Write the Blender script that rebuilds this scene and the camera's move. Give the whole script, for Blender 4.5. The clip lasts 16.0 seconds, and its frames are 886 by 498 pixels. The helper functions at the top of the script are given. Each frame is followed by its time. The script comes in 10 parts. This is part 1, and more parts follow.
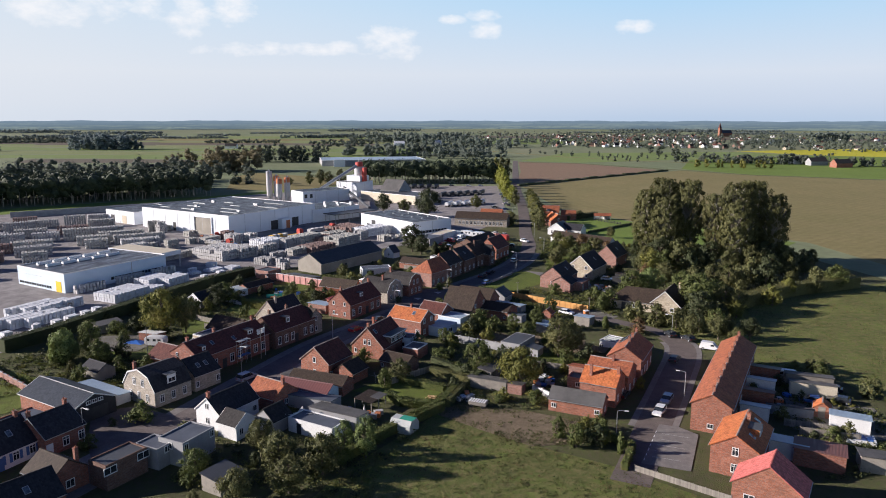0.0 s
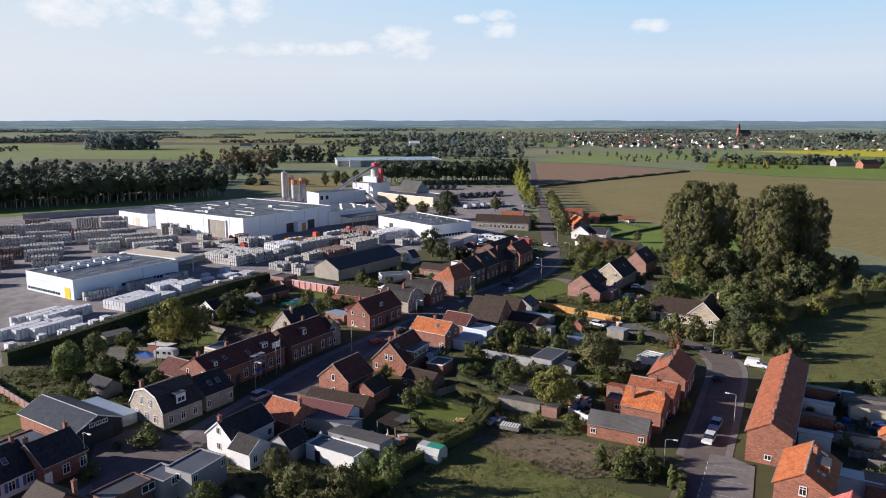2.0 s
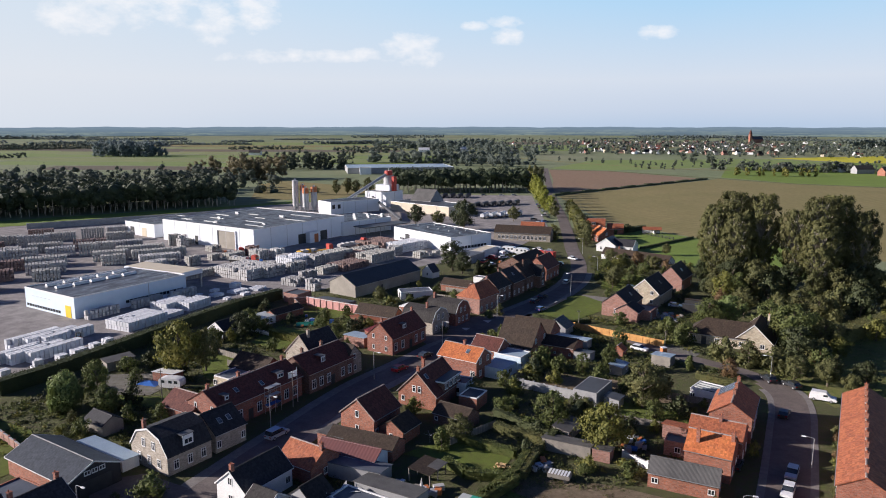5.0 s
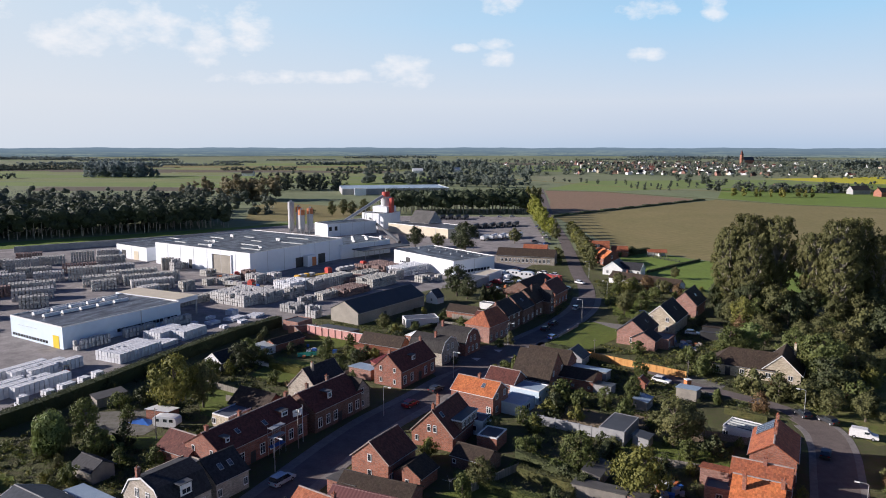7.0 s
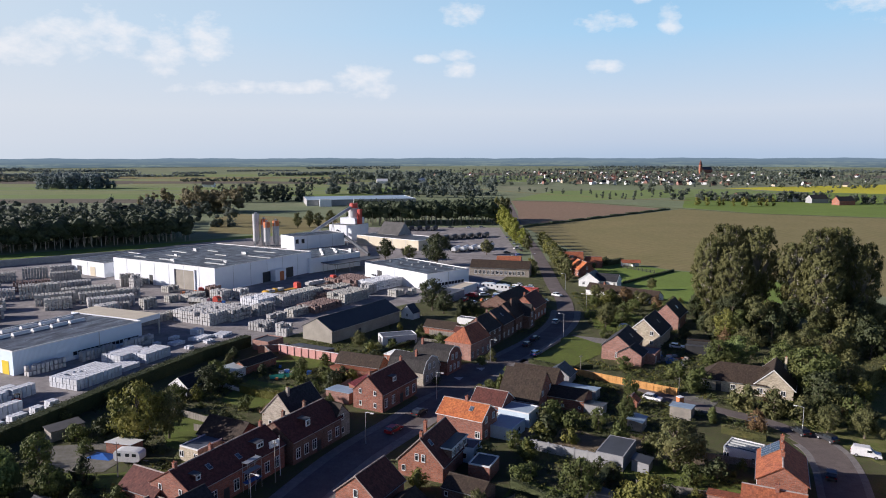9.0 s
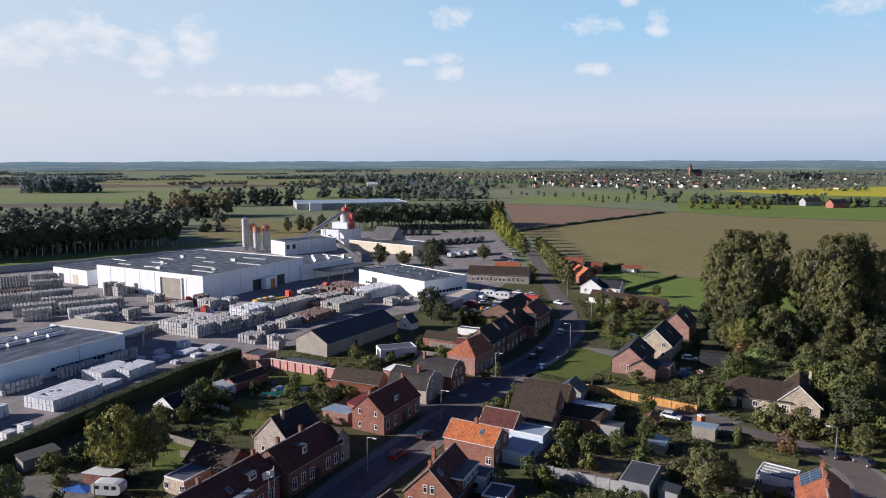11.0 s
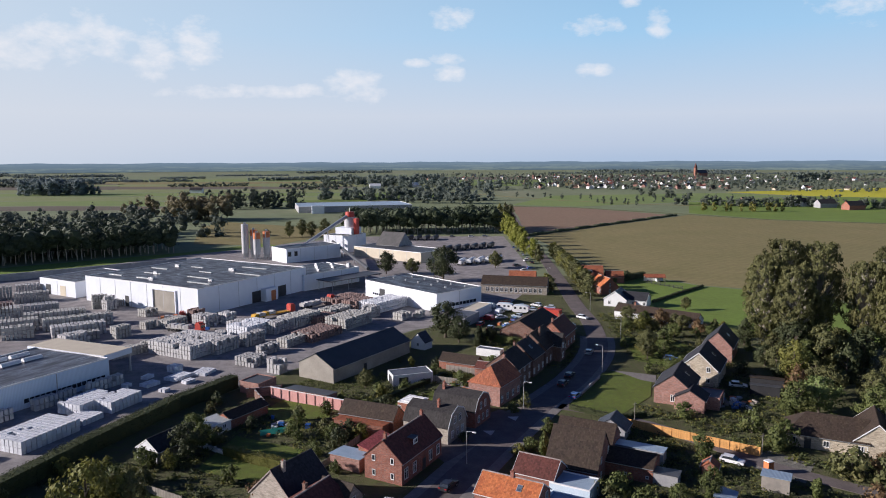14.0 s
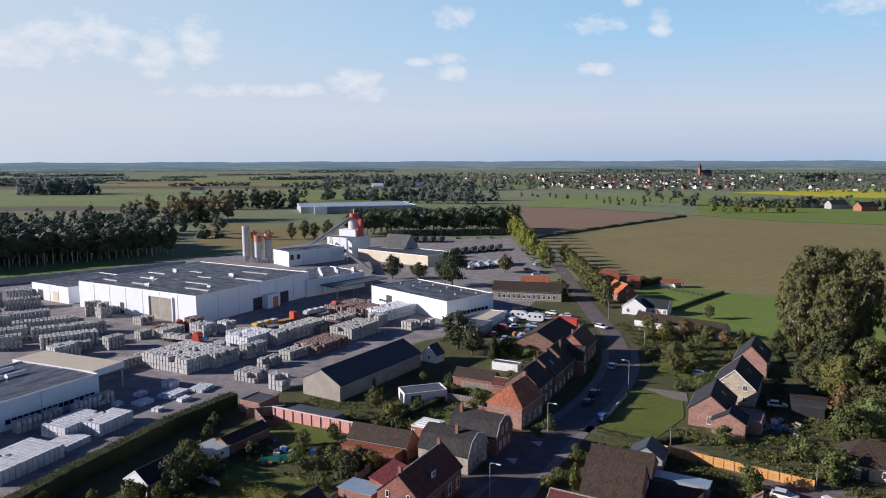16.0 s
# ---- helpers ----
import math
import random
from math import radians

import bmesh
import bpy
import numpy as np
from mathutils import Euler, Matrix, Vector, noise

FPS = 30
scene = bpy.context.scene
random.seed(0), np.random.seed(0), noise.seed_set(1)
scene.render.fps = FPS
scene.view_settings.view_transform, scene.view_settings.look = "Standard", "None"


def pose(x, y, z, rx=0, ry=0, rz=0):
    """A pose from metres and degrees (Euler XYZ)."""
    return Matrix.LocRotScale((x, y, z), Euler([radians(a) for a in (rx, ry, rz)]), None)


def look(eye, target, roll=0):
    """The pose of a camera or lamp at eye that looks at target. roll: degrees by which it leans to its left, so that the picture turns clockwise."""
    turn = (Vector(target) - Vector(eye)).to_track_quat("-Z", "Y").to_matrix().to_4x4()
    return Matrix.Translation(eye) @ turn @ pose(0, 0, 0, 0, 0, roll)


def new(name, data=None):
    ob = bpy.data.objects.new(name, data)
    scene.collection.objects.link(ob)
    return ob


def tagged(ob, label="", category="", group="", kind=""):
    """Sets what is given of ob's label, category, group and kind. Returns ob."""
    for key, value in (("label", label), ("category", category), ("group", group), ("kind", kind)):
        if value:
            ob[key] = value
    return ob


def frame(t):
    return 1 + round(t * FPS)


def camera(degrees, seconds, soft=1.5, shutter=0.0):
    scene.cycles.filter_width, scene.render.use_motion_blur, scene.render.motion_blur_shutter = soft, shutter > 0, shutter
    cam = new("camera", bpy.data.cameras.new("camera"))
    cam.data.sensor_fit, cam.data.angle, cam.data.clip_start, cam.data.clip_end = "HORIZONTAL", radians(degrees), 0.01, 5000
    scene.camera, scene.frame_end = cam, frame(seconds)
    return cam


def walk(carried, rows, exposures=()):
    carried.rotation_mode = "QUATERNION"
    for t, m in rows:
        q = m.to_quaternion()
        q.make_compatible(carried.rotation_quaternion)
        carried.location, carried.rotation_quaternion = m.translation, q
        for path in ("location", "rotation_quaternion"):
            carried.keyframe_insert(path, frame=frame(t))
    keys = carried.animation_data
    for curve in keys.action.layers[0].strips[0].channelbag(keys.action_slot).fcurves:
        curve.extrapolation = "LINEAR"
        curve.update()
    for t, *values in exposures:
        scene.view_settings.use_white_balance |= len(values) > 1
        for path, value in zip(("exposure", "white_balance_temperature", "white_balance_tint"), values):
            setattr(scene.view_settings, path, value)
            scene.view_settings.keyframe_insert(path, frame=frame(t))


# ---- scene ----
cam = camera(64.38, 16.0, soft=1.0)
PATH = [
    (0, (19.177, 9.296, 55.434), (19.115, 11.262, 55.070), 0.05),
    (0.5, (18.342, 11.716, 55.460), (18.280, 13.681, 55.097), 0.05),
    (1, (17.512, 14.284, 55.507), (17.436, 16.249, 55.143), 0.05),
    (1.5, (16.735, 17.017, 55.567), (16.643, 18.981, 55.203), 0.05),
    (2, (15.912, 19.785, 55.629), (15.811, 21.749, 55.264), 0.03),
    (2.5, (15.081, 22.287, 55.679), (14.970, 24.250, 55.315), 0.09),
    (3, (14.227, 24.771, 55.724), (14.109, 26.734, 55.359), 0.08),
    (3.5, (13.300, 27.263, 55.762), (13.176, 29.226, 55.396), 0.07),
    (4, (12.297, 29.586, 55.812), (12.174, 31.548, 55.447), 0.03),
    (6.5, (5.840, 40.789, 55.824), (5.726, 42.763, 55.522), 0.04),
    (7, (4.628, 42.862, 55.834), (4.530, 44.839, 55.543), 0.03),
    (7.5, (3.441, 44.898, 55.829), (3.368, 46.877, 55.546), 0.02),
    (8, (2.263, 46.843, 55.804), (2.213, 48.823, 55.528), -0.00),
    (8.5, (1.165, 48.847, 55.753), (1.144, 50.829, 55.484), -0.03),
    (9, (0.071, 50.917, 55.699), (0.077, 52.899, 55.437), -0.06),
    (11.5, (-3.818, 64.542, 55.732), (-3.780, 66.526, 55.478), -0.16),
    (12, (-4.455, 67.744, 55.873), (-4.415, 69.727, 55.619), -0.22),
    (12.5, (-5.195, 71.134, 56.036), (-5.155, 73.118, 55.783), -0.23),
    (13, (-5.864, 74.752, 56.245), (-5.828, 76.735, 55.992), -0.21),
    (13.5, (-6.572, 78.316, 56.438), (-6.538, 80.300, 56.186), -0.24),
    (14, (-7.279, 81.882, 56.598), (-7.247, 83.866, 56.346), -0.23),
    (14.5, (-7.960, 85.415, 56.754), (-7.929, 87.398, 56.500), -0.22),
    (15, (-8.649, 88.883, 56.893), (-8.621, 90.866, 56.638), -0.13),
    (15.5, (-9.457, 92.020, 56.994), (-9.429, 94.004, 56.741), -0.14),
    (16, (-10.368, 95.007, 57.046), (-10.340, 96.991, 56.792), -0.16),
]
walk(cam, [(t, look(eye, aim, roll)) for t, eye, aim, roll in PATH], exposures=[(0, 0.72, 6600, 11), (4, 0.71, 6600, 11), (8, 0.63, 6480, 11), (12, 0.56, 6400, 12), (16, 0.53, 6350, 12)])

# ---- light: a low, slightly warm sun from the west and a bright, partly clouded sky ----
SUN_EL, SUN_AZ = radians(18.5), radians(-92.0)   # azimuth measured from +y towards +x
world = bpy.data.worlds.new("sky")
scene.world = world
world.use_nodes = True
wn, wl = world.node_tree.nodes, world.node_tree.links
wn.clear()


def wnode(kind, **settings):
    n = wn.new(kind)
    for key, value in settings.items():
        if key == "op":
            n.operation = value
        elif key == "blend":
            n.data_type, n.blend_type = "RGBA", value
    return n


sky = wn.new("ShaderNodeTexSky")
sky.sky_type, sky.sun_disc = "NISHITA", False
sky.sun_elevation, sky.sun_rotation = SUN_EL, SUN_AZ
sky.altitude, sky.air_density, sky.dust_density, sky.ozone_density = 50, 1.0, 1.0, 2.5
coord = wn.new("ShaderNodeTexCoord")
sep = wn.new("ShaderNodeSeparateXYZ")
wl.new(coord.outputs["Generated"], sep.inputs[0])
zup = wnode("ShaderNodeMath", op="MAXIMUM")
wl.new(sep.outputs["Z"], zup.inputs[0])
zup.inputs[1].default_value = 0.0


def wmath(op, a, b=None):
    n = wnode("ShaderNodeMath", op=op)
    for i, value in enumerate((a, b)):
        if value is None:
            continue
        if isinstance(value, (int, float)):
            n.inputs[i].default_value = value
        else:
            wl.new(value, n.inputs[i])
    return n.outputs[0]


def haze(amount, fall):
    """Share of low haze along a line of sight: it thins out upwards."""
    return wmath("MULTIPLY", amount, wmath("EXPONENT", wmath("MULTIPLY", zup.outputs[0], -fall)))


squeeze = wn.new("ShaderNodeMapping")
squeeze.inputs["Scale"].default_value, squeeze.inputs["Location"].default_value = (1.0, 1.0, 1.9), (3.1, 0.4, 0.0)
wl.new(coord.outputs["Generated"], squeeze.inputs["Vector"])
# heaps of cloud, by their bearing and height over the horizon (as tangents) and their half sizes
CLOUDS = ((-0.487, 0.167, 0.090, 0.028), (-0.575, 0.150, 0.055, 0.022), (-0.381, 0.149, 0.026, 0.032), (-0.318, 0.160, 0.032, 0.027), (0.027, 0.196, 0.027, 0.015), (0.217, 0.181, 0.030, 0.013),
          (0.255, 0.184, 0.016, 0.010), (0.315, 0.186, 0.015, 0.022), (-0.105, 0.104, 0.036, 0.020), (-0.282, 0.095, 0.075, 0.008), (-0.193, 0.096, 0.040, 0.009), (0.023, 0.138, 0.022, 0.007),
          (0.028, 0.119, 0.021, 0.010), (-0.020, 0.132, 0.019, 0.006), (0.225, 0.122, 0.028, 0.008), (0.276, 0.214, 0.014, 0.006), (-0.80, 0.20, 0.12, 0.05), (0.62, 0.24, 0.10, 0.04))
cloud = wn.new("ShaderNodeTexNoise")
cloud.inputs["Scale"].default_value, cloud.inputs["Detail"].default_value, cloud.inputs["Roughness"].default_value = 26.0, 9.0, 0.62
wl.new(squeeze.outputs[0], cloud.inputs["Vector"])
ahead = wmath("MAXIMUM", wmath("ABSOLUTE", sep.outputs["Y"]), 0.05)
bearing, rise_ = wmath("DIVIDE", sep.outputs["X"], ahead), wmath("DIVIDE", sep.outputs["Z"], ahead)
nearest = None
for cu, cv, su, sv in CLOUDS:
    du, dv = wmath("DIVIDE", wmath("SUBTRACT", bearing, cu), su * 1.25), wmath("DIVIDE", wmath("SUBTRACT", rise_, cv), sv * 1.25)
    off = wmath("ADD", wmath("MULTIPLY", du, du), wmath("MULTIPLY", dv, dv))
    nearest = off if nearest is None else wmath("MINIMUM", nearest, off)
cloud_ramp = wn.new("ShaderNodeValToRGB")
cloud_ramp.color_ramp.elements[0].position, cloud_ramp.color_ramp.elements[1].position = 0.20, 0.95
wl.new(wmath("ADD", wmath("SUBTRACT", 0.75, wmath("MULTIPLY", nearest, 0.6)), wmath("MULTIPLY", wmath("SUBTRACT", cloud.outputs["Fac"], 0.5), 2.6)), cloud_ramp.inputs[0])
veil = wn.new("ShaderNodeTexNoise")
veil.inputs["Scale"].default_value, veil.inputs["Detail"].default_value, veil.inputs["Roughness"].default_value = 1.6, 6.0, 0.55
wl.new(squeeze.outputs[0], veil.inputs["Vector"])
veil_amount = wn.new("ShaderNodeMapRange")
veil_amount.inputs[1].default_value, veil_amount.inputs[2].default_value, veil_amount.inputs[3].default_value, veil_amount.inputs[4].default_value = 0.3, 0.7, 0.8, 1.0
wl.new(veil.outputs["Fac"], veil_amount.inputs[0])
# colour of the sky by height: bluish haze on the horizon, a milky band above it, then clear blue
low = wn.new("ShaderNodeValToRGB")
stops = ((0.0, (0.51, 0.64, 0.83)), (0.04, (0.60, 0.70, 0.86)), (0.12, (0.70, 0.785, 0.91)), (0.33, (0.44, 0.72, 0.99)), (0.6, (0.30, 0.56, 0.85)), (1.0, (0.20, 0.38, 0.62)))
while len(low.color_ramp.elements) < len(stops):
    low.color_ramp.elements.new(0.5)
for el, (pos, col) in zip(low.color_ramp.elements, stops):
    el.position, el.color = pos, (*col, 1)
wl.new(wmath("MULTIPLY", zup.outputs[0], 2.0), low.inputs[0])
lift = wn.new("ShaderNodeVectorMath")
lift.operation = "SCALE"
wl.new(low.outputs[0], lift.inputs[0])
lift.inputs["Scale"].default_value = 11.6
deep = wnode("ShaderNodeMix", blend="MULTIPLY")
deep.inputs["Factor"].default_value = 1.0
wl.new(sky.outputs[0], deep.inputs["A"])
deep.inputs["B"].default_value = (0.30, 0.45, 0.93, 1)
thin = wnode("ShaderNodeMix", blend="MIX")
wl.new(haze(1.0, 1.2), thin.inputs["Factor"])
height = wn.new("ShaderNodeMapRange")
height.inputs[1].default_value, height.inputs[2].default_value, height.inputs[3].default_value, height.inputs[4].default_value = 0.23, 0.34, 1.0, 0.0
wl.new(zup.outputs[0], height.inputs[0])
wl.new(height.outputs[0], thin.inputs["Factor"])
wl.new(deep.outputs["Result"], thin.inputs["A"])
wl.new(lift.outputs[0], thin.inputs["B"])
# thin white veil, thicker towards the sun
west = wn.new("ShaderNodeMapRange")
west.inputs[1].default_value, west.inputs[2].default_value, west.inputs[3].default_value, west.inputs[4].default_value = 0.25, -0.6, 0.0, 0.75
wl.new(sep.outputs["X"], west.inputs[0])
veiled = wnode("ShaderNodeMix", blend="MIX")
wl.new(wmath("MULTIPLY", wmath("MULTIPLY", west.outputs[0], veil_amount.outputs[0]), height.outputs[0]), veiled.inputs["Factor"])
wl.new(thin.outputs["Result"], veiled.inputs["A"])
veiled.inputs["B"].default_value = (9.5, 10.0, 10.7, 1)
puff = wnode("ShaderNodeMix", blend="MIX")
wl.new(wmath("MULTIPLY", wmath("MULTIPLY", cloud_ramp.outputs[0], height.outputs[0]), 0.68), puff.inputs["Factor"])
wl.new(veiled.outputs["Result"], puff.inputs["A"])
puff.inputs["B"].default_value = (11.9, 11.9, 12.2, 1)
backdrop_light = wn.new("ShaderNodeBackground")
backdrop_light.inputs["Strength"].default_value = 0.05
wl.new(puff.outputs["Result"], backdrop_light.inputs["Color"])
out = wn.new("ShaderNodeOutputWorld")
wl.new(backdrop_light.outputs[0], out.inputs["Surface"])

sun_data = bpy.data.lights.new("sun", "SUN")
sun_data.energy, sun_data.angle, sun_data.color = 5.2, radians(0.6), (1.0, 0.92, 0.885)
sun = new("sun", sun_data)
sun_dir = Vector((math.sin(SUN_AZ) * math.cos(SUN_EL), math.cos(SUN_AZ) * math.cos(SUN_EL), math.sin(SUN_EL)))
sun.matrix_world = look(sun_dir * 300, (0, 0, 0))

# ---- materials ----
MATS = {}


def start_mat(name):
    m = bpy.data.materials.new(name)
    m.use_nodes = True
    nt = m.node_tree
    b = nt.nodes["Principled BSDF"]
    MATS[name] = m
    return m, nt.nodes, nt.links, b


def mixrgb(nodes, links, fac, a, b, blend="MIX"):
    n = nodes.new("ShaderNodeMix")
    n.data_type, n.blend_type = "RGBA", blend
    for socket, value in (("Factor", fac), ("A", a), ("B", b)):
        if isinstance(value, (tuple, list)):
            n.inputs[socket].default_value = (*value[:3], 1)
        elif isinstance(value, (int, float)):
            n.inputs[socket].default_value = value
        else:
            links.new(value, n.inputs[socket])
    return n.outputs["Result"]


def ramp01(nodes, links, src, lo, hi):
    n = nodes.new("ShaderNodeMapRange")
    links.new(src, n.inputs[0])
    n.inputs[1].default_value, n.inputs[2].default_value = lo, hi
    return n.outputs[0]


def noise_tex(nodes, links, scale, detail=4.0, vec=None, rough=0.55):
    n = nodes.new("ShaderNodeTexNoise")
    n.inputs["Scale"].default_value, n.inputs["Detail"].default_value, n.inputs["Roughness"].default_value = scale, detail, rough
    if vec is None:
        tc = nodes.new("ShaderNodeTexCoord")
        vec = tc.outputs["Object"]
    links.new(vec, n.inputs["Vector"])
    return n.outputs["Fac"]


def add_bump(nodes, links, b, height, strength, dist):
    n = nodes.new("ShaderNodeBump")
    n.inputs["Strength"].default_value, n.inputs["Distance"].default_value = strength, dist
    links.new(height, n.inputs["Height"])
    links.new(n.outputs[0], b.inputs["Normal"])


def tint_by_object(nodes, links, col, amount):
    info = nodes.new("ShaderNodeObjectInfo")
    hsv = nodes.new("ShaderNodeHueSaturation")
    v = nodes.new("ShaderNodeMapRange")
    links.new(info.outputs["Random"], v.inputs[0])
    v.inputs[3].default_value, v.inputs[4].default_value = 1 - amount, 1 + amount
    links.new(v.outputs[0], hsv.inputs["Value"])
    links.new(col, hsv.inputs["Color"])
    return hsv.outputs[0]


def plain(name, c1, c2, rough=0.8, metal=0.0, scale=0.5, fine=7.0, bump=0.2, per_object=0.0, spec=0.4):
    """A surface that drifts between two colours at two scales, with fine relief."""
    m, n, l, b = start_mat(name)
    big = ramp01(n, l, noise_tex(n, l, scale, 4), 0.32, 0.68)
    small = ramp01(n, l, noise_tex(n, l, fine, 5), 0.3, 0.7)
    col = mixrgb(n, l, big, c1, c2)
    dark = mixrgb(n, l, 0.35, col, (0.5, 0.5, 0.5), "MULTIPLY")
    col = mixrgb(n, l, small, dark, col)
    if per_object:
        col = tint_by_object(n, l, col, per_object)
    l.new(col, b.inputs["Base Color"])
    b.inputs["Roughness"].default_value, b.inputs["Metallic"].default_value = rough, metal
    b.inputs["Specular IOR Level"].default_value = spec
    if bump:
        add_bump(n, l, b, small, bump, 0.05)
    return m


def bricks(name, c1, c2, mortar):
    m, n, l, b = start_mat(name)
    tc = n.new("ShaderNodeTexCoord")
    sep_ = n.new("ShaderNodeSeparateXYZ")
    l.new(tc.outputs["Object"], sep_.inputs[0])
    add = n.new("ShaderNodeMath")
    l.new(sep_.outputs[0], add.inputs[0])
    l.new(sep_.outputs[1], add.inputs[1])
    comb = n.new("ShaderNodeCombineXYZ")
    l.new(add.outputs[0], comb.inputs[0])
    l.new(sep_.outputs[2], comb.inputs[1])
    t = n.new("ShaderNodeTexBrick")
    l.new(comb.outputs[0], t.inputs["Vector"])
    t.inputs["Scale"].default_value = 1.0
    t.inputs["Brick Width"].default_value, t.inputs["Row Height"].default_value, t.inputs["Mortar Size"].default_value = 0.22, 0.065, 0.008
    t.inputs["Color1"].default_value, t.inputs["Color2"].default_value, t.inputs["Mortar"].default_value = (*c1, 1), (*c2, 1), (*mortar, 1)
    stain = ramp01(n, l, noise_tex(n, l, 0.6, 5), 0.3, 0.75)
    col = mixrgb(n, l, stain, t.outputs["Color"], mixrgb(n, l, 0.55, t.outputs["Color"], (0.55, 0.5, 0.47), "MULTIPLY"))
    grain = ramp01(n, l, noise_tex(n, l, 3.2, 8, rough=0.75), 0.3, 0.7)
    col = mixrgb(n, l, grain, mixrgb(n, l, 0.5, col, (0.5, 0.45, 0.4), "MULTIPLY"), col)
    lay = n.new("ShaderNodeVectorMath")
    lay.operation = "DIVIDE"
    l.new(comb.outputs[0], lay.inputs[0])
    lay.inputs[1].default_value = (0.44, 0.13, 50.0)
    batch = n.new("ShaderNodeVectorMath")
    batch.operation = "FLOOR"
    l.new(lay.outputs[0], batch.inputs[0])
    single = n.new("ShaderNodeTexWhiteNoise")
    single.noise_dimensions = "3D"
    l.new(batch.outputs[0], single.inputs["Vector"])
    shade = n.new("ShaderNodeMapRange")
    l.new(single.outputs["Value"], shade.inputs[0])
    shade.inputs[3].default_value, shade.inputs[4].default_value = 0.74, 1.2
    col = mixrgb(n, l, 1.0, col, shade.outputs[0], "MULTIPLY")
    col = tint_by_object(n, l, col, 0.08)
    l.new(col, b.inputs["Base Color"])
    b.inputs["Roughness"].default_value = 0.9
    add_bump(n, l, b, grain, 0.25, 0.03)
    return m


def tiles(name, c1, c2, lichen, col_w=0.3, row_h=0.34, rough=0.75, moss=0.35):
    """Pantiles: ribs up the slope and courses across it, with weathering and lichen."""
    m, n, l, b = start_mat(name)
    tc = n.new("ShaderNodeTexCoord")
    ribs = n.new("ShaderNodeTexWave")
    ribs.wave_type, ribs.bands_direction = "BANDS", "X"
    ribs.inputs["Scale"].default_value = 0.314 / col_w
    l.new(tc.outputs["Object"], ribs.inputs["Vector"])
    rows = n.new("ShaderNodeTexWave")
    rows.wave_type, rows.bands_direction, rows.wave_profile = "BANDS", "Y", "SAW"
    rows.inputs["Scale"].default_value = 0.314 / row_h
    l.new(tc.outputs["Object"], rows.inputs["Vector"])
    big = ramp01(n, l, noise_tex(n, l, 0.7, 5), 0.3, 0.7)
    small = ramp01(n, l, noise_tex(n, l, 6.0, 4), 0.3, 0.7)
    col = mixrgb(n, l, big, c1, c2)
    col = mixrgb(n, l, small, mixrgb(n, l, 0.5, col, (0.45, 0.45, 0.45), "MULTIPLY"), col)
    grow = ramp01(n, l, noise_tex(n, l, 1.6, 7, rough=0.7), 0.52, 0.8)
    grown = n.new("ShaderNodeMath")
    grown.operation = "MULTIPLY"
    l.new(grow, grown.inputs[0])
    grown.inputs[1].default_value = moss
    col = mixrgb(n, l, grown.outputs[0], col, lichen)
    both = n.new("ShaderNodeMath")
    l.new(ribs.outputs["Fac"], both.inputs[0])
    l.new(rows.outputs["Fac"], both.inputs[1])
    groove = ramp01(n, l, both.outputs[0], 0.1, 0.9)
    grid = n.new("ShaderNodeVectorMath")
    grid.operation = "DIVIDE"
    l.new(tc.outputs["Object"], grid.inputs[0])
    grid.inputs[1].default_value = (col_w, row_h * 0.85, 50.0)
    cell = n.new("ShaderNodeVectorMath")
    cell.operation = "FLOOR"
    l.new(grid.outputs[0], cell.inputs[0])
    single = n.new("ShaderNodeTexWhiteNoise")
    single.noise_dimensions = "3D"
    l.new(cell.outputs[0], single.inputs["Vector"])
    shade = n.new("ShaderNodeMapRange")
    l.new(single.outputs["Value"], shade.inputs[0])
    shade.inputs[3].default_value, shade.inputs[4].default_value = 0.72, 1.25
    col = mixrgb(n, l, 1.0, col, shade.outputs[0], "MULTIPLY")
    col = mixrgb(n, l, groove, mixrgb(n, l, 0.2, col, (0.4, 0.38, 0.38), "MULTIPLY"), col)
    col = tint_by_object(n, l, col, 0.08)
    l.new(col, b.inputs["Base Color"])
    b.inputs["Roughness"].default_value = rough
    b.inputs["Specular IOR Level"].default_value = 0.25
    add_bump(n, l, b, both.outputs[0], 0.15, 0.05)
    return m


def ribbed(name, c1, c2, pitch=0.25, rough=0.5, metal=0.0, axis="X"):
    """Corrugated or profiled sheeting."""
    m, n, l, b = start_mat(name)
    tc = n.new("ShaderNodeTexCoord")
    ribs = n.new("ShaderNodeTexWave")
    ribs.wave_type, ribs.bands_direction = "BANDS", axis
    ribs.inputs["Scale"].default_value = 0.314 / pitch
    l.new(tc.outputs["Object"], ribs.inputs["Vector"])
    big = ramp01(n, l, noise_tex(n, l, 0.25, 6, rough=0.65), 0.3, 0.7)
    col = mixrgb(n, l, big, c1, c2)
    col = mixrgb(n, l, ribs.outputs["Fac"], mixrgb(n, l, 0.3, col, (0.5, 0.5, 0.5), "MULTIPLY"), col)
    l.new(col, b.inputs["Base Color"])
    b.inputs["Roughness"].default_value, b.inputs["Metallic"].default_value = rough, metal
    add_bump(n, l, b, ribs.outputs["Fac"], 0.4, 0.04)
    return m


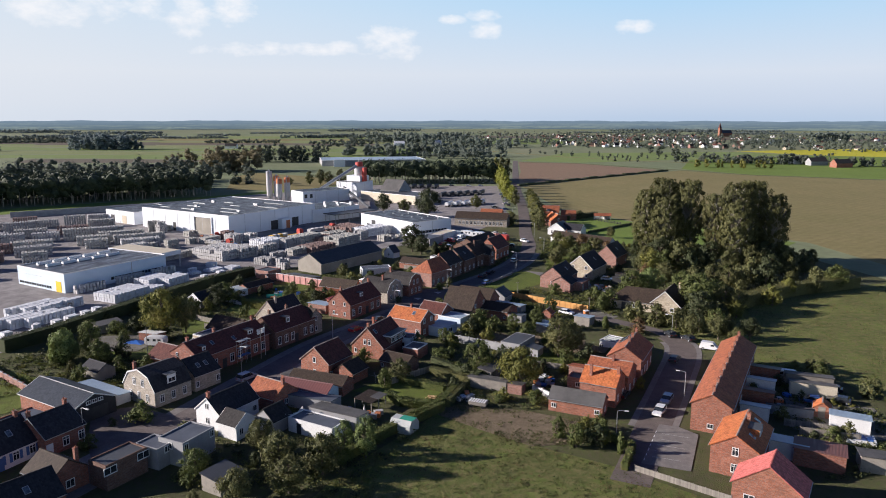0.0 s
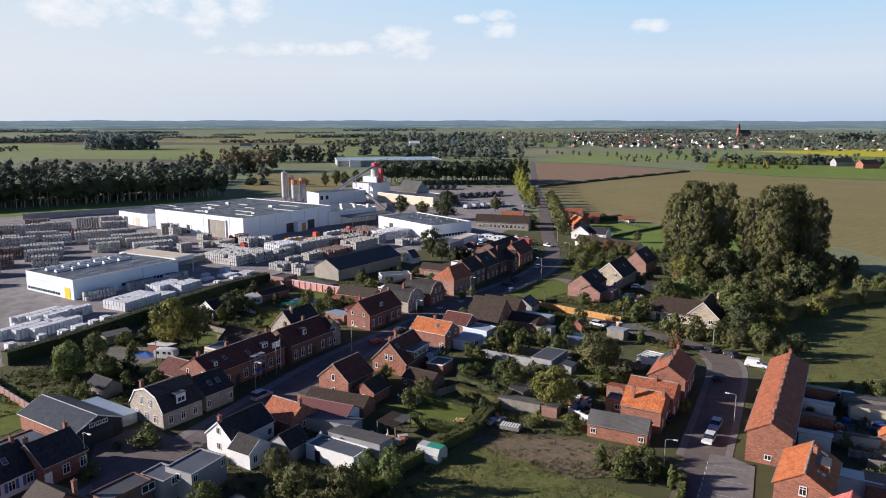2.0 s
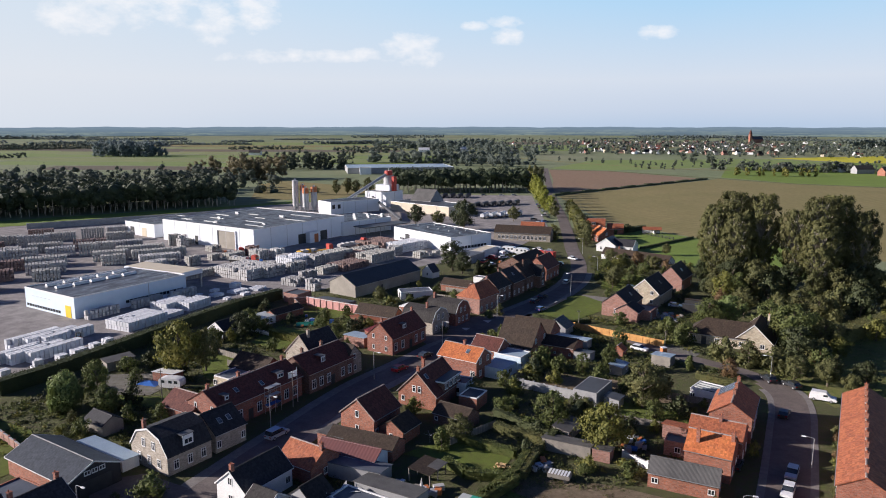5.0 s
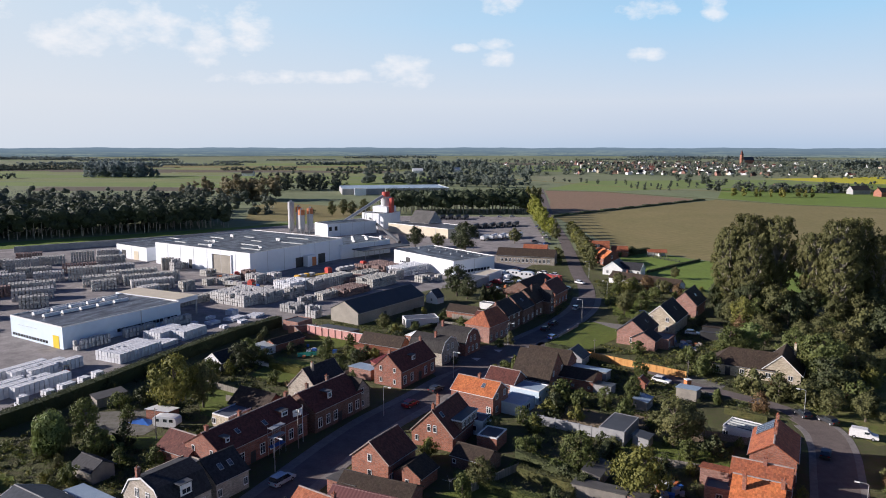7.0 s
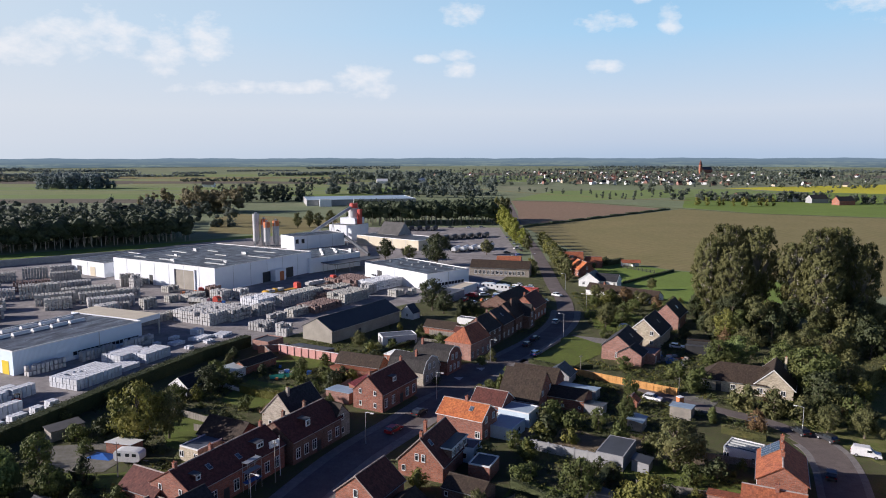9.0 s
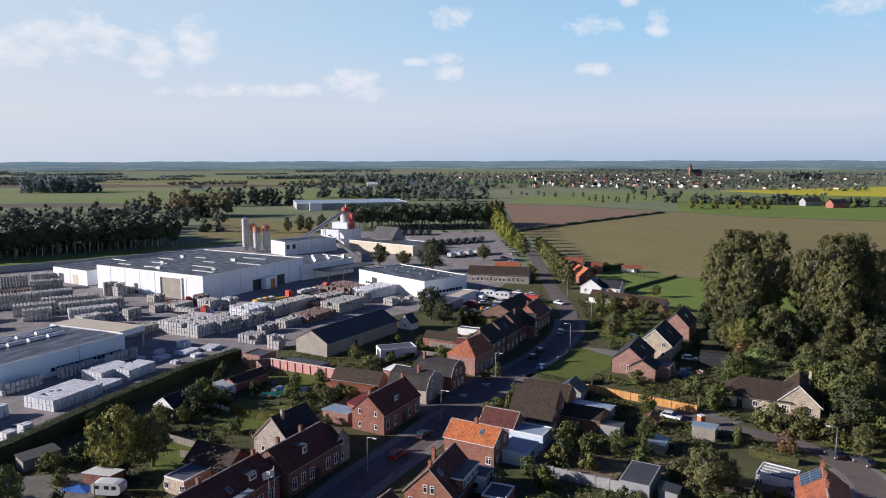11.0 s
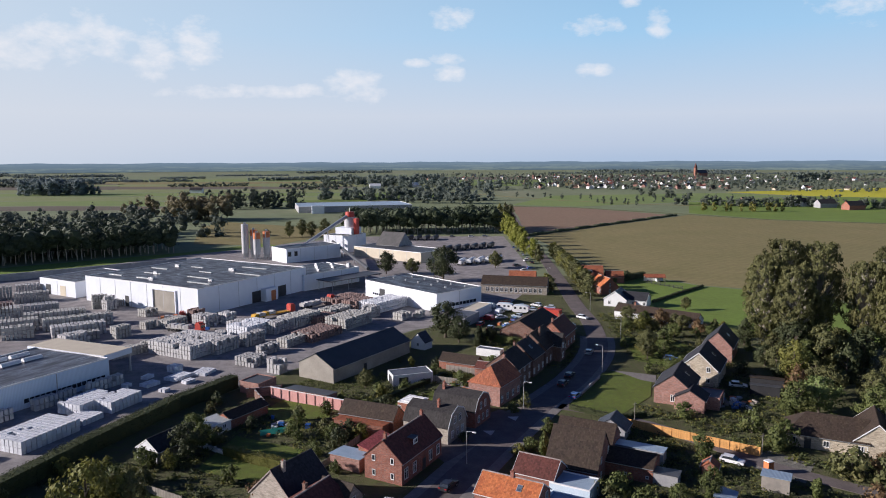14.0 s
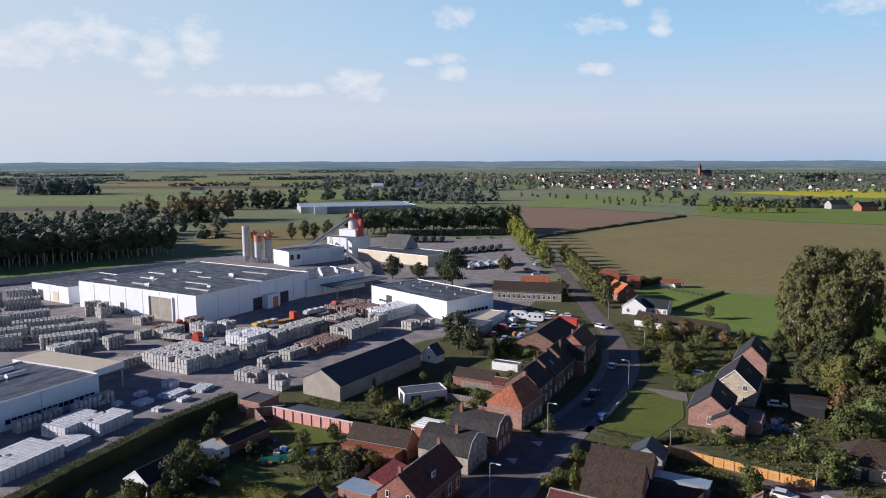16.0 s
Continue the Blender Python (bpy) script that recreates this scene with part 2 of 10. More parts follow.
def leaves(name, dark, light, autumn, glow=0.25):
    m, n, l, b = start_mat(name)
    geo = n.new("ShaderNodeNewGeometry")
    spread = n.new("ShaderNodeMapRange")
    l.new(geo.outputs["Random Per Island"], spread.inputs[0])
    spread.inputs[3].default_value, spread.inputs[4].default_value = 0.12, 0.72
    col = mixrgb(n, l, spread.outputs[0], dark, light)
    clump = ramp01(n, l, noise_tex(n, l, 0.5, 3), 0.5, 0.75)
    part_ = n.new("ShaderNodeMath")
    part_.operation = "MULTIPLY"
    l.new(clump, part_.inputs[0])
    part_.inputs[1].default_value = 0.6
    col = mixrgb(n, l, part_.outputs[0], col, autumn)
    col = tint_by_object(n, l, col, 0.16)
    l.new(col, b.inputs["Base Color"])
    b.inputs["Roughness"].default_value = 0.65
    b.inputs["Specular IOR Level"].default_value = 0.25
    tr = n.new("ShaderNodeBsdfTranslucent")
    l.new(col, tr.inputs["Color"])
    mx = n.new("ShaderNodeMixShader")
    mx.inputs[0].default_value = glow
    l.new(b.outputs[0], mx.inputs[1])
    l.new(tr.outputs[0], mx.inputs[2])
    l.new(mx.outputs[0], n["Material Output"].inputs["Surface"])
    return m


def land(name, cols, s1, s2, rows=None, row_dir=0.0, row_amt=0.3, bump=0.5, patch=(0.35, 0.65)):
    """Ground cover: three colours in drifts, fine grain, and drill rows or mowing lines where there are any."""
    m, n, l, b = start_mat(name)
    tc = n.new("ShaderNodeTexCoord")
    a = ramp01(n, l, noise_tex(n, l, s1, 6, rough=0.6), *patch)
    c = ramp01(n, l, noise_tex(n, l, s2, 6, rough=0.65), 0.35, 0.7)
    fine = ramp01(n, l, noise_tex(n, l, s2 * 9, 4, rough=0.7), 0.3, 0.7)
    col = mixrgb(n, l, a, cols[0], cols[1])
    col = mixrgb(n, l, c, col, cols[2])
    col = mixrgb(n, l, fine, mixrgb(n, l, 0.45, col, (0.45, 0.45, 0.45), "MULTIPLY"), col)
    if rows:
        mp = n.new("ShaderNodeMapping")
        mp.inputs["Rotation"].default_value[2] = radians(row_dir)
        l.new(tc.outputs["Object"], mp.inputs["Vector"])
        w = n.new("ShaderNodeTexWave")
        w.inputs["Scale"].default_value, w.inputs["Distortion"].default_value, w.inputs["Detail"].default_value = 0.314 / rows, 1.5, 2.0
        w.inputs["Detail Scale"].default_value = 0.3
        l.new(mp.outputs[0], w.inputs["Vector"])
        lines = n.new("ShaderNodeMath")
        lines.operation = "MULTIPLY"
        l.new(w.outputs["Fac"], lines.inputs[0])
        lines.inputs[1].default_value = row_amt
        col = mixrgb(n, l, lines.outputs[0], col, mixrgb(n, l, 1.0, col, (0.6, 0.6, 0.58), "MULTIPLY"))
    l.new(col, b.inputs["Base Color"])
    b.inputs["Roughness"].default_value = 0.95
    b.inputs["Specular IOR Level"].default_value = 0.15
    if bump:
        add_bump(n, l, b, fine, bump, 0.15)
    return m


def glassy(name, c, rough=0.08):
    m, n, l, b = start_mat(name)
    col = mixrgb(n, l, ramp01(n, l, noise_tex(n, l, 1.5, 2), 0.35, 0.65), c, tuple(x * 0.5 for x in c))
    l.new(col, b.inputs["Base Color"])
    b.inputs["Roughness"].default_value = rough
    b.inputs["Specular IOR Level"].default_value = 0.8
    return m


def paint(name, c, rough=0.35, coat=0.6, metal=0.0):
    m, n, l, b = start_mat(name)
    dust = ramp01(n, l, noise_tex(n, l, 3.0, 4), 0.35, 0.75)
    col = mixrgb(n, l, dust, c, tuple(x * 0.82 for x in c))
    l.new(col, b.inputs["Base Color"])
    b.inputs["Roughness"].default_value, b.inputs["Metallic"].default_value = rough, metal
    b.inputs["Coat Weight"].default_value = coat
    return m


def wet_felt(name, c1, c2):
    """Bitumen felt with rain-washed streaks: some patches shine, some are dull."""
    m, n, l, b = start_mat(name)
    tc = n.new("ShaderNodeTexCoord")
    mp = n.new("ShaderNodeMapping")
    mp.inputs["Scale"].default_value = (0.10, 0.30, 1.0)
    l.new(tc.outputs["Object"], mp.inputs["Vector"])
    streak = ramp01(n, l, noise_tex(n, l, 1.6, 8, mp.outputs[0], 0.65), 0.38, 0.66)
    fine = ramp01(n, l, noise_tex(n, l, 1.2, 6), 0.3, 0.7)
    col = mixrgb(n, l, streak, c1, c2)
    col = mixrgb(n, l, fine, mixrgb(n, l, 0.4, col, (0.5, 0.5, 0.5), "MULTIPLY"), col)
    l.new(col, b.inputs["Base Color"])
    gloss = n.new("ShaderNodeMapRange")
    l.new(streak, gloss.inputs[0])
    gloss.inputs[3].default_value, gloss.inputs[4].default_value = 0.62, 0.24
    l.new(gloss.outputs[0], b.inputs["Roughness"])
    return m


BRICK_RED = bricks("red_brick", (0.30, 0.095, 0.06), (0.36, 0.13, 0.08), (0.26, 0.205, 0.185))
BRICK_ORANGE = bricks("orange_brick", (0.355, 0.112, 0.06), (0.41, 0.145, 0.082), (0.30, 0.23, 0.20))
BRICK_PINK = bricks("salmon_brick", (0.35, 0.165, 0.125), (0.41, 0.21, 0.165), (0.33, 0.26, 0.235))
BRICK_DARK = bricks("dark_brick", (0.17, 0.085, 0.06), (0.22, 0.11, 0.075), (0.22, 0.19, 0.17))
BRICK_BEIGE = bricks("buff_brick", (0.38, 0.335, 0.275), (0.44, 0.395, 0.335), (0.40, 0.37, 0.33))
BRICK_YELLOW = bricks("cream_brick", (0.56, 0.48, 0.35), (0.62, 0.54, 0.41), (0.5, 0.46, 0.38))
TILE_ORANGE = tiles("orange_tiles", (0.43, 0.145, 0.068), (0.29, 0.092, 0.052), (0.15, 0.115, 0.095), moss=0.6)
TILE_BRIGHT = tiles("bright_orange_tiles", (0.55, 0.178, 0.062), (0.43, 0.125, 0.05), (0.22, 0.14, 0.10), moss=0.4)
TILE_PINK = tiles("red_painted_tiles", (0.62, 0.17, 0.15), (0.56, 0.15, 0.13), (0.4, 0.25, 0.22), moss=0.15)
TILE_RED = tiles("dark_red_tiles", (0.140, 0.047, 0.036), (0.105, 0.038, 0.032), (0.112, 0.080, 0.062), moss=0.3)
TILE_BROWN = tiles("brown_tiles", (0.060, 0.041, 0.029), (0.044, 0.031, 0.024), (0.085, 0.078, 0.042), moss=0.5)
TILE_GREY = tiles("grey_tiles", (0.050, 0.046, 0.045), (0.036, 0.033, 0.033), (0.078, 0.07, 0.06), moss=0.35, rough=0.85)
TILE_BLACK = tiles("anthracite_tiles", (0.040, 0.040, 0.046), (0.028, 0.029, 0.034), (0.075, 0.075, 0.07), moss=0.25, rough=0.75)
TILE_SLATE = tiles("blue_grey_tiles", (0.062, 0.072, 0.088), (0.048, 0.056, 0.07), (0.10, 0.11, 0.10), moss=0.15, rough=0.5)
ROOF_SHEET = ribbed("grey_corrugated_sheet", (0.125, 0.12, 0.115), (0.058, 0.056, 0.055), 0.18, 0.85)
ROOF_DARKSHEET = ribbed("dark_barn_sheet", (0.055, 0.06, 0.065), (0.035, 0.038, 0.043), 0.25, 0.6)
ROOF_LIGHTSHEET = ribbed("pale_blue_sheet", (0.36, 0.46, 0.55), (0.26, 0.34, 0.43), 0.2, 0.45)
ROOF_REDSHEET = ribbed("rusty_red_sheet", (0.2, 0.085, 0.07), (0.14, 0.065, 0.06), 0.2, 0.7)
ROOF_FELT = plain("roofing_felt", (0.085, 0.09, 0.098), (0.050, 0.053, 0.058), 0.5, scale=0.12, fine=2.2, bump=0.1)
ROOF_FELT_BLUE = plain("grey_roofing_felt", (0.105, 0.118, 0.145), (0.07, 0.08, 0.10), 0.6, scale=0.3, fine=3.0, bump=0.1)
ROOF_HALL = wet_felt("hall_roof_felt", (0.045, 0.047, 0.053), (0.085, 0.09, 0.105))
CLADDING = ribbed("white_cladding", (0.77, 0.80, 0.84), (0.70, 0.73, 0.78), 0.33, 0.45)
CLADDING_BLUE = ribbed("pale_blue_cladding", (0.66, 0.76, 0.86), (0.59, 0.69, 0.80), 0.33, 0.45)
CREAM_WALL = plain("cream_concrete_wall", (0.62, 0.55, 0.42), (0.55, 0.48, 0.37), 0.85, scale=0.3)
WHITE_WALL = plain("white_render", (0.78, 0.78, 0.77), (0.7, 0.7, 0.69), 0.8, scale=0.6, fine=5)
BLUE_WALL = plain("pale_blue_render", (0.6, 0.7, 0.78), (0.52, 0.62, 0.7), 0.8, scale=0.6, fine=5)
GREY_WALL = plain("grey_render", (0.36, 0.36, 0.36), (0.29, 0.29, 0.3), 0.85, scale=0.5, fine=4)
BARN_WALL = plain("weathered_barn_wall", (0.36, 0.33, 0.28), (0.27, 0.245, 0.21), 0.9, scale=0.3, fine=3)
PINK_WALL = plain("pink_painted_wall", (0.64, 0.34, 0.31), (0.56, 0.28, 0.25), 0.85, scale=0.5, fine=4)
WHITE_TRIM = plain("white_paint", (0.8, 0.8, 0.79), (0.73, 0.73, 0.72), 0.5, scale=1.5, fine=9, bump=0.05)
DARK_WOOD = plain("black_boarding", (0.035, 0.035, 0.037), (0.025, 0.025, 0.028), 0.7, scale=0.8, fine=6)
GREY_WOOD = plain("weathered_boards", (0.3, 0.27, 0.23), (0.22, 0.2, 0.175), 0.9, scale=0.8, fine=7, per_object=0.2)
ORANGE_WOOD = plain("new_fence_boards", (0.62, 0.33, 0.11), (0.54, 0.27, 0.085), 0.75, scale=1.0, fine=6, per_object=0.12)
DOOR_DARK = plain("dark_door_paint", (0.03, 0.032, 0.036), (0.05, 0.05, 0.052), 0.5, scale=1, fine=8, bump=0.05)
YELLOW_DOOR = plain("yellow_door_paint", (0.75, 0.55, 0.03), (0.68, 0.48, 0.03), 0.5, scale=1, fine=6, bump=0.05)
BLUE_PAINT = plain("blue_shutter_paint", (0.07, 0.16, 0.38), (0.055, 0.13, 0.32), 0.5, scale=1, fine=6, bump=0.05)
FELT_WET = wet_felt("rain_streaked_felt", (0.05, 0.055, 0.066), (0.10, 0.115, 0.145))
GLASS = glassy("window_glass", (0.035, 0.042, 0.05))
GLASS_SKY = glassy("skylight_glass", (0.12, 0.15, 0.19), 0.12)
SOLAR = glassy("solar_cells", (0.02, 0.03, 0.07), 0.15)
GREENHOUSE = plain("polycarbonate_sheet", (0.5, 0.52, 0.5), (0.42, 0.44, 0.42), 0.35, scale=1, fine=6, bump=0.05)
STEEL = plain("galvanised_steel", (0.5, 0.51, 0.52), (0.42, 0.43, 0.44), 0.45, 0.6, scale=1.2, fine=8, bump=0.05)
SILO_STEEL = plain("silo_steel", (0.5, 0.5, 0.5), (0.42, 0.42, 0.43), 0.55, 0.1, scale=0.3, fine=3, bump=0.05)
RUST_ORANGE = plain("orange_steel_paint", (0.6, 0.2, 0.07), (0.5, 0.16, 0.06), 0.6, scale=0.8, fine=5, bump=0.05)
RED_STEEL = plain("red_steel_paint", (0.5, 0.06, 0.04), (0.42, 0.05, 0.035), 0.5, scale=0.8, fine=5, bump=0.05)
YELLOW_STEEL = plain("yellow_steel_paint", (0.62, 0.36, 0.04), (0.54, 0.3, 0.035), 0.5, scale=0.8, fine=5, bump=0.05)
BLUE_SHEET = plain("blue_tarpaulin", (0.04, 0.16, 0.5), (0.03, 0.12, 0.4), 0.5, scale=1, fine=4)
TEAL_NET = plain("green_netting", (0.03, 0.32, 0.22), (0.025, 0.26, 0.18), 0.7, scale=1, fine=6)
BLOCK_GREY = plain("concrete_blocks", (0.50, 0.49, 0.48), (0.38, 0.37, 0.365), 0.9, scale=0.25, fine=4, per_object=0.18)
BLOCK_WHITE = plain("wrapped_pale_blocks", (0.68, 0.69, 0.72), (0.6, 0.61, 0.64), 0.6, scale=0.3, fine=4, per_object=0.1)
BLOCK_BROWN = plain("brown_paving_blocks", (0.29, 0.195, 0.17), (0.215, 0.15, 0.135), 0.9, scale=0.25, fine=4, per_object=0.14)
BLOCK_CREAM = plain("cream_paving_blocks", (0.47, 0.455, 0.42), (0.39, 0.38, 0.355), 0.9, scale=0.25, fine=4, per_object=0.12)
RIDGE = plain("mortar_bedded_ridge_tiles", (0.40, 0.34, 0.31), (0.22, 0.17, 0.15), 0.9, scale=1.2, fine=6)
RED_STRIPED = ribbed("dark_red_seamed_sheet", (0.16, 0.055, 0.05), (0.12, 0.045, 0.045), 0.6, 0.6)
SAIL = plain("sail_cloth", (0.62, 0.6, 0.56), (0.54, 0.52, 0.48), 0.9, scale=1, fine=5, bump=0.1)
LOGS = plain("split_logs", (0.55, 0.38, 0.2), (0.42, 0.27, 0.13), 0.9, scale=2, fine=8, bump=0.3)
SOIL = land("bare_soil", ((0.27, 0.205, 0.140), (0.33, 0.26, 0.185), (0.19, 0.15, 0.098)), 0.25, 1.3, bump=1.0)
ASPHALT = land("asphalt", ((0.165, 0.140, 0.131), (0.20, 0.172, 0.160), (0.125, 0.106, 0.100)), 0.1, 0.35, bump=0.15)
BRICK_ROAD = land("clinker_road", ((0.172, 0.142, 0.128), (0.21, 0.175, 0.155), (0.135, 0.112, 0.10)), 0.15, 0.6, bump=0.25)
PAVING = land("concrete_slabs", ((0.235, 0.215, 0.20), (0.28, 0.258, 0.24), (0.185, 0.17, 0.16)), 0.2, 0.9, bump=0.2)
YARD = land("concrete_yard", ((0.30, 0.278, 0.268), (0.385, 0.355, 0.34), (0.19, 0.176, 0.172)), 0.04, 0.22, bump=0.15)
GARDEN = land("garden_ground", ((0.088, 0.102, 0.040), (0.112, 0.136, 0.045), (0.125, 0.108, 0.068)), 0.15, 0.8, bump=0.9)
LAWN = land("mown_lawn", ((0.118, 0.165, 0.032), (0.150, 0.195, 0.040), (0.118, 0.132, 0.040)), 0.16, 0.7, bump=0.5, patch=(0.3, 0.6))
ROUGH_GRASS = land("rough_grass", ((0.165, 0.215, 0.05), (0.102, 0.135, 0.036), (0.225, 0.195, 0.088)), 0.11, 0.6, bump=1.0, patch=(0.35, 0.6))
MEADOW = land("meadow_grass", ((0.165, 0.24, 0.048), (0.20, 0.275, 0.058), (0.145, 0.20, 0.046)), 0.015, 0.06)
PALE_FIELD = land("harvested_field", ((0.285, 0.236, 0.108), (0.250, 0.210, 0.095), (0.228, 0.200, 0.084)), 0.006, 0.03, rows=5.0, row_dir=48, row_amt=0.16)
RED_FIELD = land("ploughed_reddish_field", ((0.30, 0.20, 0.135), (0.26, 0.17, 0.115), (0.27, 0.19, 0.125)), 0.006, 0.03, rows=3.0, row_dir=48, row_amt=0.3)
BROWN_FIELD = land("dark_ploughed_field", ((0.17, 0.14, 0.11), (0.14, 0.115, 0.09), (0.16, 0.14, 0.10)), 0.006, 0.03, rows=3.0, row_dir=20)
GREEN_FIELD = land("green_crop", ((0.205, 0.28, 0.085), (0.175, 0.245, 0.08), (0.23, 0.28, 0.10)), 0.004, 0.03, rows=4.0, row_dir=75, row_amt=0.2)
DULL_FIELD = land("dull_pasture", ((0.235, 0.285, 0.11), (0.29, 0.285, 0.14), (0.21, 0.25, 0.10)), 0.004, 0.03, rows=5.0, row_dir=10, row_amt=0.2)
YELLOW_FIELD = land("flowering_mustard_field", ((0.55, 0.5, 0.04), (0.48, 0.46, 0.05), (0.5, 0.45, 0.04)), 0.006, 0.04)
COUNTRY = land("far_farmland", ((0.20, 0.245, 0.125), (0.27, 0.265, 0.17), (0.17, 0.205, 0.11)), 0.0022, 0.012)
VERGE = land("dry_verge", ((0.14, 0.15, 0.06), (0.18, 0.165, 0.085), (0.1, 0.115, 0.045)), 0.05, 0.25)
LEAF_GREEN = leaves("green_foliage", (0.060, 0.078, 0.026), (0.150, 0.172, 0.050), (0.195, 0.172, 0.056))
LEAF_OLIVE = leaves("olive_foliage", (0.068, 0.076, 0.031), (0.168, 0.166, 0.062), (0.225, 0.186, 0.066))
LEAF_YELLOW = leaves("yellowing_foliage", (0.10, 0.108, 0.028), (0.225, 0.215, 0.052), (0.28, 0.225, 0.055))
LEAF_DARK = leaves("dark_foliage", (0.032, 0.042, 0.019), (0.080, 0.092, 0.036), (0.088, 0.092, 0.036), 0.15)
LEAF_WILLOW = leaves("willow_foliage", (0.115, 0.16, 0.055), (0.25, 0.30, 0.10), (0.25, 0.27, 0.10))
LEAF_BROWN = leaves("russet_foliage", (0.119, 0.073, 0.040), (0.224, 0.145, 0.066), (0.158, 0.132, 0.053))
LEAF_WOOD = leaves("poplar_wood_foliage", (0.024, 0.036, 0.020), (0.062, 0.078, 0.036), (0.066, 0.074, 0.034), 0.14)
LEAF_POPLAR = leaves("poplar_foliage", (0.068, 0.074, 0.029), (0.162, 0.156, 0.056), (0.200, 0.168, 0.058))
LEAF_RUSSET = leaves("olive_brown_foliage", (0.150, 0.132, 0.080), (0.235, 0.200, 0.112), (0.200, 0.180, 0.100), 0.4)
# grove and horizon leaves: paler and bluer, distance haze painted into the colour
LEAF_GROVE_HAZED = leaves("haze_tinted_grove_foliage", (0.150, 0.185, 0.160), (0.190, 0.222, 0.185), (0.195, 0.215, 0.175), 0.5)
LEAF_HORIZON_HAZED = leaves("haze_tinted_distant_foliage", (0.19, 0.235, 0.235), (0.22, 0.265, 0.255), (0.22, 0.25, 0.235), 0.5)
LEAF_LIME = leaves("yellow_green_foliage", (0.15, 0.165, 0.030), (0.31, 0.32, 0.060), (0.34, 0.31, 0.06), 0.35)
GRAVEL = land("garden_gravel", ((0.25, 0.235, 0.21), (0.20, 0.19, 0.17), (0.15, 0.145, 0.11)), 0.15, 0.8, bump=0.5)
# far woods: haze of distance mixed into the leaf colour
LEAF_FAR_HAZED = leaves("haze_tinted_woodland_foliage", (0.108, 0.132, 0.106), (0.145, 0.168, 0.128), (0.155, 0.162, 0.122), 0.5)
BARK = plain("bark", (0.16, 0.13, 0.10), (0.1, 0.08, 0.06), 0.95, scale=1.5, fine=8, bump=0.6)
BARK_PALE = plain("pale_poplar_bark", (0.38, 0.35, 0.29), (0.27, 0.245, 0.2), 0.95, scale=0.8, fine=6, bump=0.6)
TYRE = plain("tyre_rubber", (0.02, 0.02, 0.02), (0.03, 0.03, 0.03), 0.9, scale=3, fine=10, bump=0.05)
LAMP_LENS = plain("headlight_lens", (0.7, 0.7, 0.7), (0.6, 0.6, 0.6), 0.15, scale=5, fine=10, bump=0)
TAIL_RED = plain("tail_light_lens", (0.4, 0.02, 0.02), (0.35, 0.02, 0.02), 0.2, scale=5, fine=10, bump=0)
CAR_WHITE = paint("white_car_paint", (0.75, 0.75, 0.75))
CAR_SILVER = paint("silver_blue_car_paint", (0.45, 0.52, 0.58), 0.3, 0.6, 0.4)
CAR_BLACK = paint("dark_car_paint", (0.025, 0.027, 0.032))
CAR_BLUE = paint("blue_car_paint", (0.06, 0.14, 0.36))
CAR_RED = paint("red_car_paint", (0.4, 0.03, 0.03))


def far_distance(name):
    """Self-lit lowland seen edge-on: bands of hedges and fields, blue haze painted in towards the skyline."""
    m, n, l, b = start_mat(name)
    tc = n.new("ShaderNodeTexCoord")

    def bands(sx, sz, lo, hi):
        mp = n.new("ShaderNodeMapping")
        mp.inputs["Scale"].default_value = (sx, sx, sz)
        l.new(tc.outputs["Object"], mp.inputs["Vector"])
        return ramp01(n, l, noise_tex(n, l, 1.0, 5, mp.outputs[0], 0.6), lo, hi)
    sp = n.new("ShaderNodeSeparateXYZ")
    l.new(tc.outputs["Object"], sp.inputs[0])
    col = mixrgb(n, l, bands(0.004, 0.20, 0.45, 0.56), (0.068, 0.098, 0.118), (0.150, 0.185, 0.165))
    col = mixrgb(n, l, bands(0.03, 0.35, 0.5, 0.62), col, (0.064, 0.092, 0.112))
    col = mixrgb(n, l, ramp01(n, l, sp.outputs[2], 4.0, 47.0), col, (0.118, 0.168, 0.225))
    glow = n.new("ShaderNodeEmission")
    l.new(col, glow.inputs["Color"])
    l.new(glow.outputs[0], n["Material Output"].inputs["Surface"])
    return m


DISTANCE = far_distance("glowing_painted_lowland")


